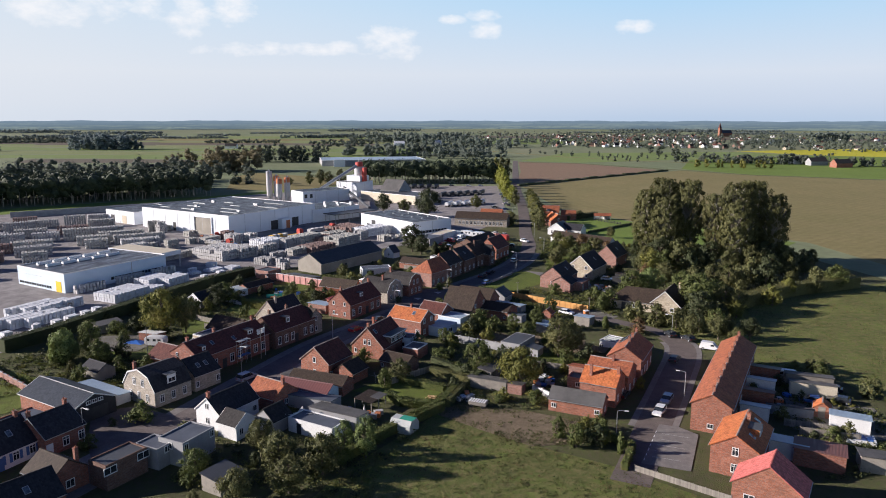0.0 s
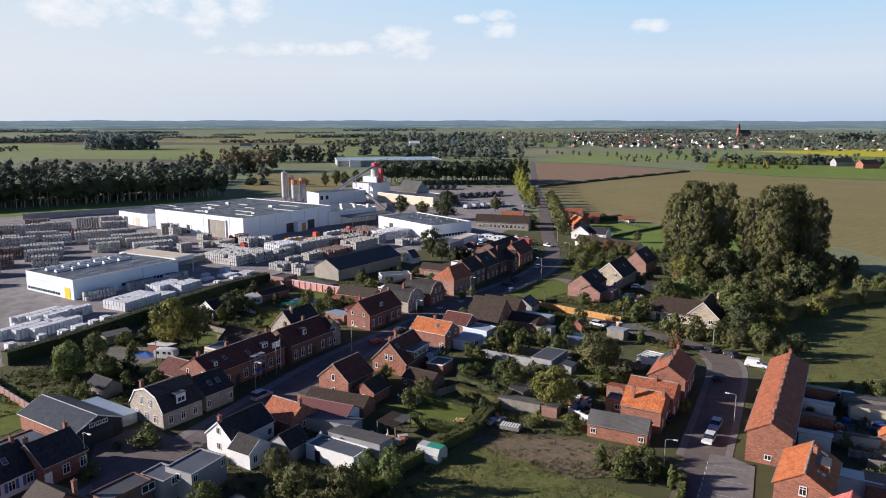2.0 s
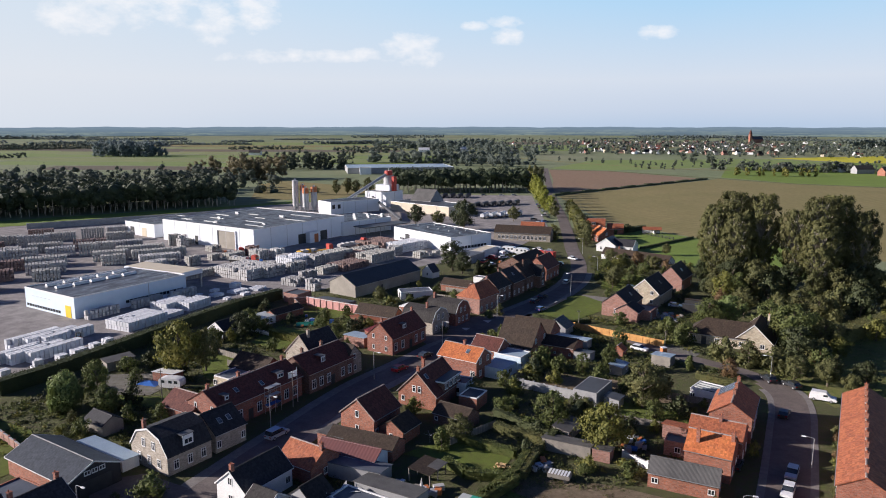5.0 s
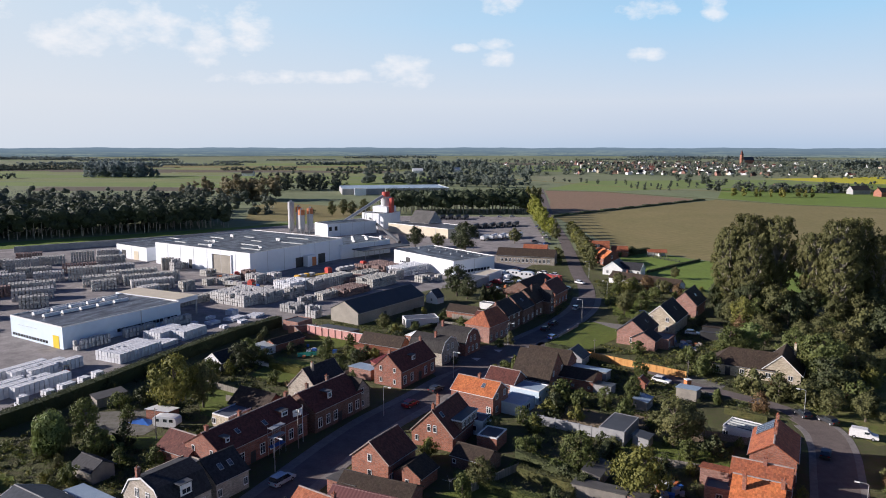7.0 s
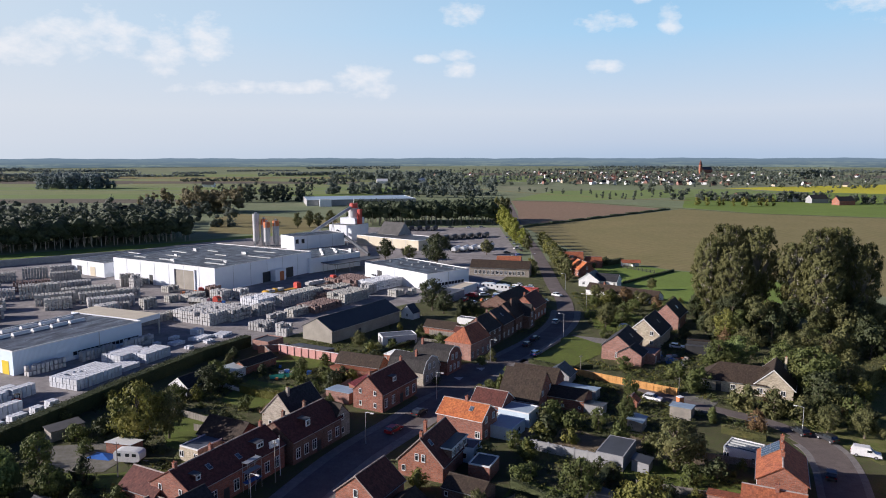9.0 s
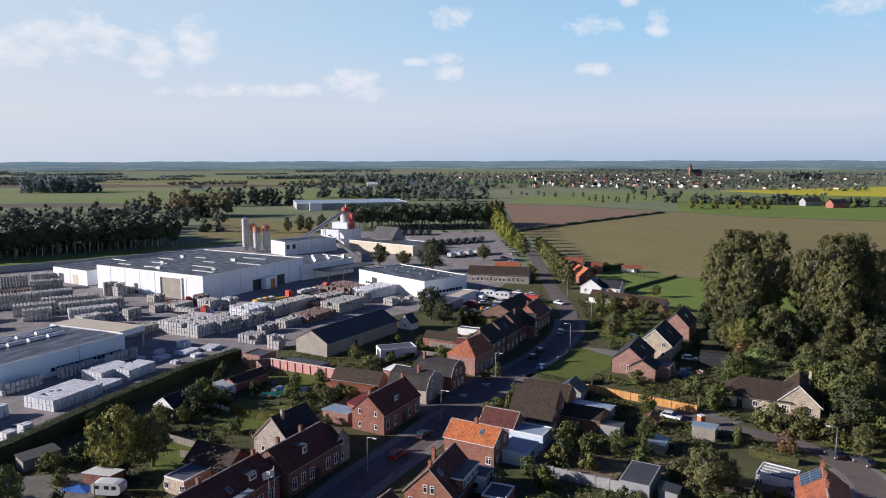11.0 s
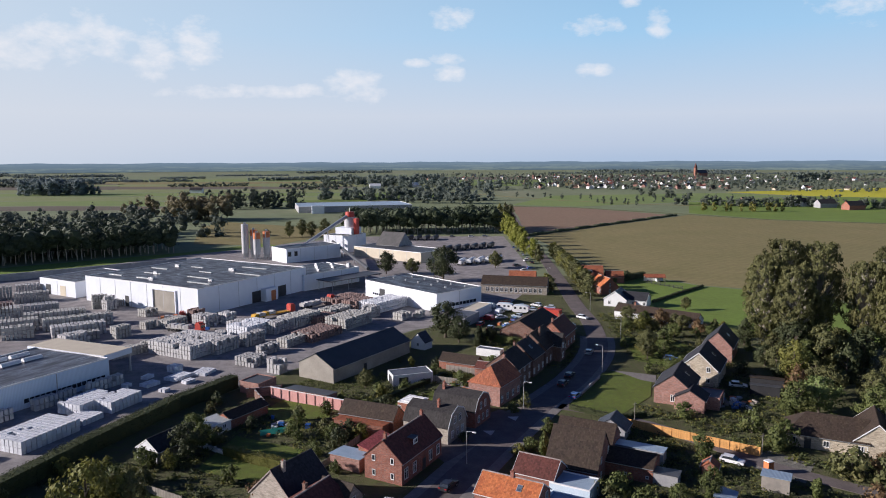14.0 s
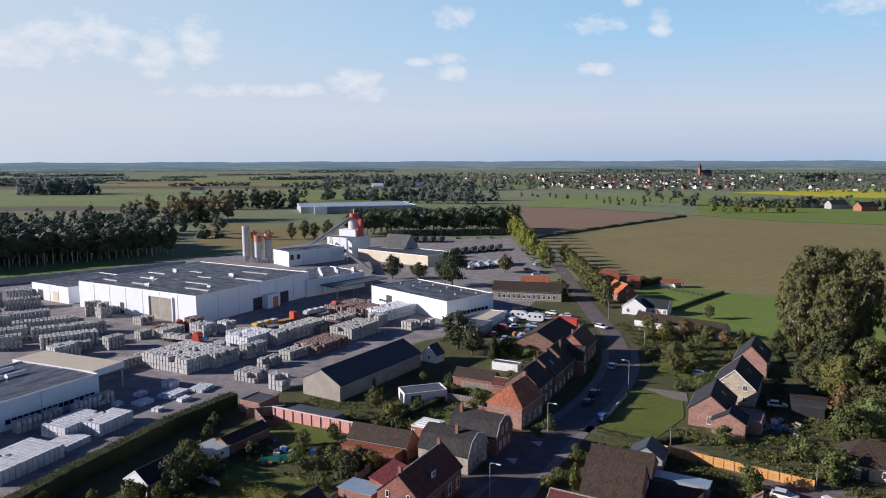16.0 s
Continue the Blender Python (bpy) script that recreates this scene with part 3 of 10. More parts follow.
# ---- builders ----
class Shape:
    """Collects faces for one mesh."""

    def __init__(self):
        self.v, self.f = [], []

    def add(self, verts, faces):
        k = len(self.v)
        self.v += [tuple(p) for p in verts]
        self.f += [tuple(i + k for i in f) for f in faces]
        return self

    def box(self, x0, y0, z0, x1, y1, z1, m=None):
        p = [(x, y, z) for z in (z0, z1) for x, y in ((x0, y0), (x1, y0), (x1, y1), (x0, y1))]
        if m is not None:
            p = [m @ Vector(q) for q in p]
        return self.add(p, [(3, 2, 1, 0), (4, 5, 6, 7), (0, 1, 5, 4), (1, 2, 6, 5), (2, 3, 7, 6), (3, 0, 4, 7)])

    def cyl(self, a, b, ra, rb=None, n=10, caps=True):
        a, b = Vector(a), Vector(b)
        rb = ra if rb is None else rb
        d = (b - a).normalized()
        s = d.orthogonal().normalized()
        u = d.cross(s)
        ring = [s * math.cos(2 * math.pi * i / n) + u * math.sin(2 * math.pi * i / n) for i in range(n)]
        faces = [(i, (i + 1) % n, n + (i + 1) % n, n + i) for i in range(n)]
        if caps:
            faces += [tuple(reversed(range(n))), tuple(range(n, 2 * n))]
        return self.add([a + q * ra for q in ring] + [b + q * rb for q in ring], faces)

    def prism(self, outline, x0, x1):
        """An outline in (y, z), counter-clockwise seen from +x, drawn out along x."""
        n = len(outline)
        v = [(x0, y, z) for y, z in outline] + [(x1, y, z) for y, z in outline]
        f = [(i, n + i, n + (i + 1) % n, (i + 1) % n) for i in range(n)]
        return self.add(v, [tuple(reversed(q)) for q in f] + [tuple(reversed(range(n))), tuple(range(n, 2 * n))])

    def slab(self, outline, z0, z1):
        """An outline in (x, y) drawn up from z0 to z1."""
        n = len(outline)
        area = sum(outline[i][0] * outline[(i + 1) % n][1] - outline[(i + 1) % n][0] * outline[i][1] for i in range(n))
        if area < 0:
            outline = list(reversed(outline))
        v = [(x, y, z0) for x, y in outline] + [(x, y, z1) for x, y in outline]
        f = [(i, (i + 1) % n, n + (i + 1) % n, n + i) for i in range(n)]
        return self.add(v, f + [tuple(reversed(range(n))), tuple(range(n, 2 * n))])

    def mesh(self, name, material):
        me = bpy.data.meshes.new(name)
        me.from_pydata(self.v, [], self.f)
        me.materials.append(material)
        me.update()
        return me


def part(name, shape, material, parent=None, label="", m=None):
    data = shape if isinstance(shape, bpy.types.Mesh) else shape.mesh(name, material)
    ob = new(name, data)
    if parent is not None:
        ob.parent = parent
    if m is not None:
        ob.matrix_local = m
    if label:
        ob["label"] = label
    return ob


def thing(name, x, y, heading, label, category, group="", kind="", z=0.0):
    ob = new(name)
    ob.empty_display_size = 0.5
    ob.matrix_world = pose(x, y, z, 0, 0, heading)
    return tagged(ob, label, category, group, kind)


FOOT = []


def built_on(x, y, gap):
    for cx, cy, L, W, hd in FOOT:
        c, s = math.cos(radians(hd)), math.sin(radians(hd))
        u, v = (x - cx) * c + (y - cy) * s, -(x - cx) * s + (y - cy) * c
        if abs(u) < L / 2 + gap and abs(v) < W / 2 + gap:
            return True
    return False


def near_line(points, x, y, gap):
    return any((px_ - x) ** 2 + (py_ - y) ** 2 < gap * gap for px_, py_ in points)


FRAME_CACHE = {}


def lattice(xs, zs, holes, y0, y1):
    """A plate of cells in the xz plane with some cells left open, as one closed mesh."""
    nx, nz = len(xs), len(zs)
    s = Shape()
    s.v = [(x, y, z) for y in (y0, y1) for z in zs for x in xs]

    def at(i, k, back):
        return back * nx * nz + k * nx + i

    solid = {(i, k) for i in range(nx - 1) for k in range(nz - 1)} - set(holes)
    for i, k in solid:
        s.f.append((at(i, k, 0), at(i + 1, k, 0), at(i + 1, k + 1, 0), at(i, k + 1, 0)))
        s.f.append((at(i, k + 1, 1), at(i + 1, k + 1, 1), at(i + 1, k, 1), at(i, k, 1)))
        for di, dk, p0, p1 in ((-1, 0, (i, k + 1), (i, k)), (1, 0, (i + 1, k), (i + 1, k + 1)), (0, -1, (i, k), (i + 1, k)), (0, 1, (i + 1, k + 1), (i, k + 1))):
            if (i + di, k + dk) not in solid:
                s.f.append((at(*p0, 0), at(*p0, 1), at(*p1, 1), at(*p1, 0)))
    return s


def window_meshes(w, h, style):
    key = (round(w, 2), round(h, 2), style)
    if key not in FRAME_CACHE:
        t, d = 0.09, 0.08
        xs = [-w / 2, -w / 2 + t] + ([-0.035, 0.035] if w > 0.8 else []) + [w / 2 - t, w / 2]
        zs = [-0.07, t] + ([h * 0.68, h * 0.68 + 0.06] if h > 1.3 else []) + [h - t, h]
        fr = lattice(xs, zs, [(i, k) for i in range(1, len(xs) - 2, 2) for k in range(1, len(zs) - 2, 2)], -d, 0.02)
        pane = Shape().box(-w / 2 + t, -0.02, t, w / 2 - t, 0.02, h - t)
        FRAME_CACHE[key] = (fr.mesh("window", WHITE_TRIM), pane.mesh("pane", GLASS))
    return FRAME_CACHE[key]


def window(parent, face, u, z, w, h, L, W, style="white"):
    """A framed window on one of the four walls of a house: front is -y, back +y, west -x, east +x."""
    turn, x, y = {"front": (0, u, -W / 2), "back": (180, u, W / 2), "east": (90, L / 2, u), "west": (-90, -L / 2, u)}[face]
    fr, pane = window_meshes(w, h, style)
    m = pose(x, y, z, 0, 0, turn)
    ob = part("window", fr, WHITE_TRIM, parent, "", m)
    part("pane", pane, GLASS, ob)


def door(parent, face, u, L, W, material, w=1.0, h=2.1, label="", z=0.0):
    turn, x, y = {"front": (0, u, -W / 2), "back": (180, u, W / 2), "east": (90, L / 2, u), "west": (-90, -L / 2, u)}[face]
    s = Shape().box(-w / 2, -0.04, 0.02, w / 2, 0.02, h)
    s.box(-w / 2 - 0.1, -0.07, 0.0, -w / 2 - 0.003, 0.02, h + 0.1).box(w / 2 + 0.003, -0.07, 0.0, w / 2 + 0.1, 0.02, h + 0.1)
    s.box(-w / 2, -0.07, h + 0.003, w / 2, 0.02, h + 0.1)
    for i in range(3):
        s.box(-w / 2 + 0.12, -0.055, 0.2 + i * h / 3, w / 2 - 0.12, -0.041, 0.2 + i * h / 3 + h / 4)
    part("door", s, material, parent, label, pose(x, y, z, 0, 0, turn))


def chimney(parent, x, y, z0, z1, material, w=0.55):
    s = Shape().box(x - w / 2, y - w / 2, z0, x + w / 2, y + w / 2, z1)
    s.box(x - w / 2 - 0.06, y - w / 2 - 0.06, z1 + 0.002, x + w / 2 + 0.06, y + w / 2 + 0.06, z1 + 0.12)
    ob = part("chimney", s, material, parent)
    pot = Shape().cyl((x - 0.1, y, z1 + 0.121), (x - 0.1, y, z1 + 0.45), 0.1, 0.08, 8)
    part("chimney_pot", pot, TILE_ORANGE, ob)


def roof_z(W, ze, zr, y):
    return zr - (zr - ze) * abs(y) / (W / 2)


def house(name, label, cx, cy, L, W, heading, ze, zr, wall_m, roof_m, chimneys=(), wins=None, doors=(), skylights=(), dormers=(),
          verge=None, category="house", group="", over=0.3, end=0.12, hips=(), gutter=True, solar=()):
    """A gabled house. Its ridge runs along local x; wins: face -> (number, storeys, width, height)."""
    h = thing(name, cx, cy, heading, label, category, group)
    FOOT.append((cx, cy, L, W, heading))
    a, b = L / 2, W / 2
    hip_w, hip_e = (b * 0.8 if "west" in hips else 0), (b * 0.8 if "east" in hips else 0)
    wall = Shape()
    if hips:
        wall.box(-a, -b, 0, a, b, ze - 0.02)
        ridge = zr - 0.12
        wall.add([(-a, -b, ze - 0.02), (a, -b, ze - 0.02), (a, b, ze - 0.02), (-a, b, ze - 0.02), (-a + hip_w, 0, ridge), (a - hip_e, 0, ridge)],
                 [(0, 1, 5, 4), (2, 3, 4, 5), (1, 2, 5), (3, 0, 4)])
    else:
        wall.prism([(-b, 0), (b, 0), (b, ze), (0, zr - 0.02), (-b, ze)], -a, a)
    part("wall", wall, wall_m, h)
    t = 0.16
    slope = (zr - ze) / b
    ze2 = ze - slope * over
    x0, x1 = -a - end, a + end
    for side in (-1, 1):
        yb = side * (b + over)
        rs = Shape()
        top = [(x0, yb, ze2 + t), (x1, yb, ze2 + t), (x1 - (hip_e + end if hip_e else 0), 0, zr + t), (x0 + (hip_w + end if hip_w else 0), 0, zr + t)]
        low = [(p[0], p[1], p[2] - t) for p in top]
        f = [(0, 1, 2, 3), (7, 6, 5, 4), (0, 4, 5, 1), (1, 5, 6, 2), (2, 6, 7, 3), (3, 7, 4, 0)]
        rs.add(top + low, f if side < 0 else [tuple(reversed(q)) for q in f])
        part("roof_slope", rs, roof_m, h)
        if gutter:
            part("gutter", Shape().box(x0, yb + (0.0 if side > 0 else -0.1), ze2 + 0.0, x1, yb + (0.1 if side > 0 else 0.0), ze2 + 0.09), WHITE_TRIM if verge is WHITE_TRIM else STEEL, h)
    for flag, xs in ((hip_w, x0), (hip_e, x1)):
        if flag:
            s = 1 if xs < 0 else -1
            tip = (xs + s * (flag + end), 0, zr + t)
            hp = Shape().add([(xs, -b - over, ze2 + t), (xs, b + over, ze2 + t), tip, (xs, -b - over, ze2), (xs, b + over, ze2)],
                             [(0, 2, 1) if s > 0 else (0, 1, 2), (0, 1, 4, 3) if s > 0 else (1, 0, 3, 4)])
            part("roof_hip", hp, roof_m, h)
    cap = Shape()
    cap.prism([(-0.16, zr + t - 0.06), (0.16, zr + t - 0.06), (0.09, zr + t + 0.07), (-0.09, zr + t + 0.07)], x0 + hip_w, x1 - hip_e)
    part("ridge_cap", cap, RIDGE if roof_m in (TILE_ORANGE, TILE_BRIGHT, TILE_RED) else roof_m, h)
    if verge is not None and not hips:
        for xs in (x0, x1):
            for side in (-1, 1):
                vb = Shape()
                y0, z0, z1 = side * (b + over), ze2, zr
                w = 0.05
                xa, xb = (xs - w, xs - 0.002) if xs < 0 else (xs + 0.002, xs + w)
                vb.add([(xa, y0, z0 - 0.06), (xb, y0, z0 - 0.06), (xb, y0, z0 + t + 0.03), (xa, y0, z0 + t + 0.03),
                        (xa, 0, z1 - 0.06), (xb, 0, z1 - 0.06), (xb, 0, z1 + t + 0.03), (xa, 0, z1 + t + 0.03)],
                       [(0, 1, 2, 3), (7, 6, 5, 4), (0, 4, 5, 1), (1, 5, 6, 2), (2, 6, 7, 3), (3, 7, 4, 0)])
                part("verge_board", vb, verge, h)
    for cxl, cyl_ in chimneys:
        zz = roof_z(W, ze, zr, cyl_ * b)
        chimney(h, cxl * a * 0.93, cyl_ * b, zz - 0.4, zr + 0.95, wall_m if wall_m is not WHITE_WALL else BRICK_RED)
    if wins is None:
        wins = {"front": (max(1, int(L / 2.8)), 1 + (ze > 4.6), 1.0, 1.3), "back": (max(1, int(L / 3.2)), 1 + (ze > 4.6), 1.0, 1.2)}
        wins["east"] = wins["west"] = (1 + (W > 7.5), 1 + (zr > 6), 0.85, 1.25)
    for face, (count, storeys, w, hh) in wins.items():
        span = (L if face in ("front", "back") else W) * (0.8 if face in ("front", "back") else 0.5)
        for s in range(storeys):
            for i in range(count):
                u = 0 if count == 1 else -span / 2 + span * i / (count - 1)
                if any(f == face and s == 0 and abs(d - u) < 1.2 for f, d, *_ in doors):
                    continue
                z = 0.85 + s * 2.75
                if face in ("front", "back") and z + hh > ze - 0.1:
                    continue
                if face in ("east", "west") and z + hh > roof_z(W, ze, zr, abs(u) + w / 2) - 0.25:
                    continue
                window(h, face, u, z, w, hh, L, W)
    for face, u, material in doors:
        door(h, face, u, L, W, material)
    ang = math.atan2(zr - ze, b)

    def on_roof(side, u, v, lift):
        """A frame on the slope: x along the ridge, y up the slope."""
        y = side * b * (1 - v)
        zz = roof_z(W, ze, zr, y) + t / math.cos(ang) + lift
        return pose(u * a, y, zz) @ (Matrix.Rotation(math.pi if side > 0 else 0, 4, "Z")) @ Matrix.Rotation(ang, 4, "X")

    for side, u, v in skylights:
        m = on_roof(side, u, v, 0.0)
        ob = part("skylight", Shape().box(-0.42, -0.6, -0.05, 0.42, 0.6, 0.05), STEEL, h, "", m)
        part("pane", Shape().box(-0.34, -0.52, 0.052, 0.34, 0.52, 0.065), GLASS_SKY, ob)
    for side, u, v, nx, ny in solar:
        for i in range(nx):
            for j in range(ny):
                m = on_roof(side, u, v, 0.06) @ pose((i - (nx - 1) / 2) * 1.03, (j - (ny - 1) / 2) * 1.68, 0)
                ob = part("solar_panel", Shape().box(-0.5, -0.82, 0, 0.5, 0.82, 0.035), STEEL, h, "", m)
                part("cell_sheet", Shape().box(-0.47, -0.79, 0.036, 0.47, 0.79, 0.042), SOLAR, ob)
    for side, u, w, dh in dormers:
        yb = side * b * 0.72
        z0 = roof_z(W, ze, zr, yb)
        yin = side * b * max(0.0, 0.72 - (dh + 0.3) / (zr - ze))
        y0, y1 = min(yb, yin), max(yb, yin)
        d = part("dormer", Shape().box(u * a - w / 2, y0, z0 - 0.3, u * a + w / 2, y1, z0 + dh), roof_m, h)
        yf = yb - 0.06 if side < 0 else yb + 0.003
        part("dormer_front", Shape().box(u * a - w / 2, yf, z0 - 0.05, u * a + w / 2, yf + 0.057, z0 + dh), WHITE_TRIM, d)
        part("dormer_roof", Shape().box(u * a - w / 2 - 0.12, y0 - 0.15, z0 + dh + 0.003, u * a + w / 2 + 0.12, y1 + 0.15, z0 + dh + 0.12), ROOF_FELT, d)
        fr, pane = window_meshes(w - 0.3, dh - 0.35, "white")
        m = pose(u * a, yb - 0.062 if side < 0 else yb + 0.062, z0 + 0.18, 0, 0, 0 if side < 0 else 180)
        part("dormer_window", fr, WHITE_TRIM, d, "", m)
        part("dormer_pane", pane, GLASS, d, "", m)
    return h


def gambrel(name, label, cx, cy, L, W, heading, ze, zr, wall_m, roof_m, stack_at=0.4, wins=3, dormer=False):
    """A house whose roof breaks from a steep lower to a flat upper slope; its street gable is -x."""
    h = thing(name, cx, cy, heading, label, "house")
    FOOT.append((cx, cy, L, W, heading))
    a, b = L / 2, W / 2
    ky, kz = b * 0.64, ze + (zr - ze) * 0.7
    part("wall", Shape().prism([(-b, 0), (b, 0), (b, ze), (ky, kz), (0, zr), (-ky, kz), (-b, ze)], -a, a), wall_m, h)
    for side in (-1, 1):
        for (ya, za), (yb, zb) in (((b + 0.2, ze - 0.25), (ky, kz)), ((ky, kz + 0.004), (0, zr))):
            s = Shape().add([(x, side * y, z + t) for t in (0.16, 0.02) for x, y, z in ((-a - 0.1, ya, za), (a + 0.1, ya, za), (a + 0.1, yb, zb), (-a - 0.1, yb, zb))],
                            [(0, 1, 2, 3), (7, 6, 5, 4), (0, 4, 5, 1), (1, 5, 6, 2), (2, 6, 7, 3), (3, 7, 4, 0)])
            if side > 0:
                s.f = [tuple(reversed(q)) for q in s.f]
            part("roof_slope", s, roof_m, h)
            edge = Shape().add([(x, side * y, z + t) for t in (0.22, -0.08) for x, y, z in ((-a - 0.16, ya, za), (-a - 0.104, ya, za), (-a - 0.104, yb, zb), (-a - 0.16, yb, zb))],
                               [(0, 1, 2, 3), (7, 6, 5, 4), (0, 4, 5, 1), (1, 5, 6, 2), (2, 6, 7, 3), (3, 7, 4, 0)])
            part("verge_board", edge, WHITE_TRIM, h)
    chimney(h, a * stack_at, b * 0.3, zr - 1.0, zr + 1.1, BRICK_RED)
    if dormer:
        d = part("dormer", Shape().box(-1.0, -b * 0.93, ze + 0.5, 1.0, -ky + 0.5, kz - 0.1), roof_m, h)
        part("dormer_front", Shape().box(-1.0, -b * 0.93 - 0.06, ze + 0.5, 1.0, -b * 0.93 - 0.003, kz - 0.1), WHITE_TRIM, d)
        part("dormer_roof", Shape().box(-1.15, -b * 0.93 - 0.2, kz - 0.097, 1.15, -ky + 0.5, kz + 0.02), ROOF_FELT, d)
        fr, pane = window_meshes(1.6, 0.95, "white")
        part("dormer_window", fr, WHITE_TRIM, d, "", pose(0, -b * 0.93 - 0.065, ze + 0.75))
        part("dormer_pane", pane, GLASS, d, "", pose(0, -b * 0.93 - 0.065, ze + 0.75))
        for u in (-2.6, 0.0, 2.6):
            window(h, "front", u, 0.8, 0.95, 1.6, L, W)
    for z, n in ((0.9, wins), (3.6, wins - 1)):
        for i in range(n):
            window(h, "west", (i - (n - 1) / 2) * W * 0.27, z, 0.95, 1.5, L, W)
    for u in (-a * 0.4, a * 0.4):
        window(h, "back", u, 0.9, 0.9, 1.2, L, W)
    return h


def flat_block(name, label, cx, cy, L, W, heading, hgt, wall_m, roof_m, wins=None, doors=(), parapet=0.25, category="building", group="", rim=None, z0=0.0):
    """A flat-roofed building with a parapet."""
    h = thing(name, cx, cy, heading, label, category, group)
    FOOT.append((cx, cy, L, W, heading))
    a, b = L / 2, W / 2
    part("wall", Shape().box(-a, -b, z0, a, b, hgt - parapet), wall_m, h)
    part("roof", Shape().box(-a + 0.2, -b + 0.2, hgt - parapet + 0.002, a - 0.2, b - 0.2, hgt - parapet + 0.06), roof_m, h)
    p = Shape()
    p.box(-a, -b, hgt - parapet + 0.001, a, -b + 0.2, hgt).box(-a, b - 0.2, hgt - parapet + 0.001, a, b, hgt)
    p.box(-a, -b + 0.2, hgt - parapet + 0.001, -a + 0.2, b - 0.2, hgt).box(a - 0.2, -b + 0.2, hgt - parapet + 0.001, a, b - 0.2, hgt)
    part("parapet", p, rim or wall_m, h)
    for face, (count, z, w, hh) in (wins or {}).items():
        span = (L if face in ("front", "back") else W) * 0.8
        for i in range(count):
            u = 0 if count == 1 else -span / 2 + span * i / (count - 1)
            window(h, face, u, z, w, hh, L, W)
    for face, u, material, w, hh in doors:
        door(h, face, u, L, W, material, w, hh)
    return h


def shed(name, label, cx, cy, L, W, heading, z_low, z_high, wall_m, roof_m, category="shed", group="", front_door=True):
    """A lean-to or monopitch shed: low along -y, high along +y."""
    h = thing(name, cx, cy, heading, label, category, group)
    FOOT.append((cx, cy, L, W, heading))
    a, b = L / 2, W / 2
    part("wall", Shape().prism([(-b, 0), (b, 0), (b, z_high), (-b, z_low)], -a, a), wall_m, h)
    s = (z_high - z_low) / W
    o, t = 0.2, 0.1
    part("roof", Shape().prism([(-b - o, z_low - s * o + 0.01), (b + o, z_high + s * o + 0.01), (b + o, z_high + s * o + t), (-b - o, z_low - s * o + t)], -a - o, a + o), roof_m, h)
    if front_door and z_low > 1.9:
        door(h, "front", -a * 0.4, L, W, GREY_WOOD, 0.9, min(1.95, z_low - 0.15))
        if L > 4:
            window(h, "front", a * 0.4, 0.9, 0.9, min(0.9, z_low - 1.1), L, W)
    return h


def strip(points, width):
    """The outline of a band along a line, as left and right rows of points."""
    left, right = [], []
    for i, p in enumerate(points):
        q0, q1 = Vector(points[max(i - 1, 0)]), Vector(points[min(i + 1, len(points) - 1)])
        d = (q1 - q0).normalized()
        n = Vector((-d.y, d.x)) * width / 2
        left.append(tuple(Vector(p) + n))
        right.append(tuple(Vector(p) - n))
    return left, right


def smooth_line(points, n=6):
    out_ = []
    for i in range(len(points) - 1):
        p0, p1, p2, p3 = (Vector(points[max(0, min(len(points) - 1, k))]) for k in (i - 1, i, i + 1, i + 2))
        for j in range(n):
            s = j / n
            out_.append(tuple(0.5 * (2 * p1 + (p2 - p0) * s + (2 * p0 - 5 * p1 + 4 * p2 - p3) * s * s + (3 * p1 - p0 - 3 * p2 + p3) * s ** 3)))
    out_.append(tuple(points[-1]))
    return out_


def band(name, points, width, z, material, label, category, thick=0.03):
    left, right = strip(points, width)
    s = Shape()
    n = len(left)
    s.add([(x, y, z) for x, y in left] + [(x, y, z) for x, y in right] + [(x, y, z - thick) for x, y in left] + [(x, y, z - thick) for x, y in right],
          [(i, n + i, n + i + 1, i + 1) for i in range(n - 1)] + [(i, i + 1, 2 * n + i + 1, 2 * n + i) for i in range(n - 1)]
          + [(n + i + 1, n + i, 3 * n + i, 3 * n + i + 1) for i in range(n - 1)])
    return tagged(part(name, s, material), label, category, kind="structure")


def patch(name, outline, z, material, label, category, thick=0.03):
    n = len(outline)
    area = sum(outline[i][0] * outline[(i + 1) % n][1] - outline[(i + 1) % n][0] * outline[i][1] for i in range(n))
    if area < 0:
        outline = list(reversed(outline))
    s = Shape().add([(x, y, z) for x, y in outline] + [(x, y, z - thick) for x, y in outline],
                    [tuple(range(n))] + [(i, n + i, n + (i + 1) % n, (i + 1) % n) for i in range(n)])
    me = s.mesh(name, material)
    bm = bmesh.new()
    bm.from_mesh(me)
    bmesh.ops.triangulate(bm, faces=[f for f in bm.faces if len(f.verts) > 4])
    bm.to_mesh(me)
    bm.free()
    return tagged(part(name, me, material), label, category, kind="structure")


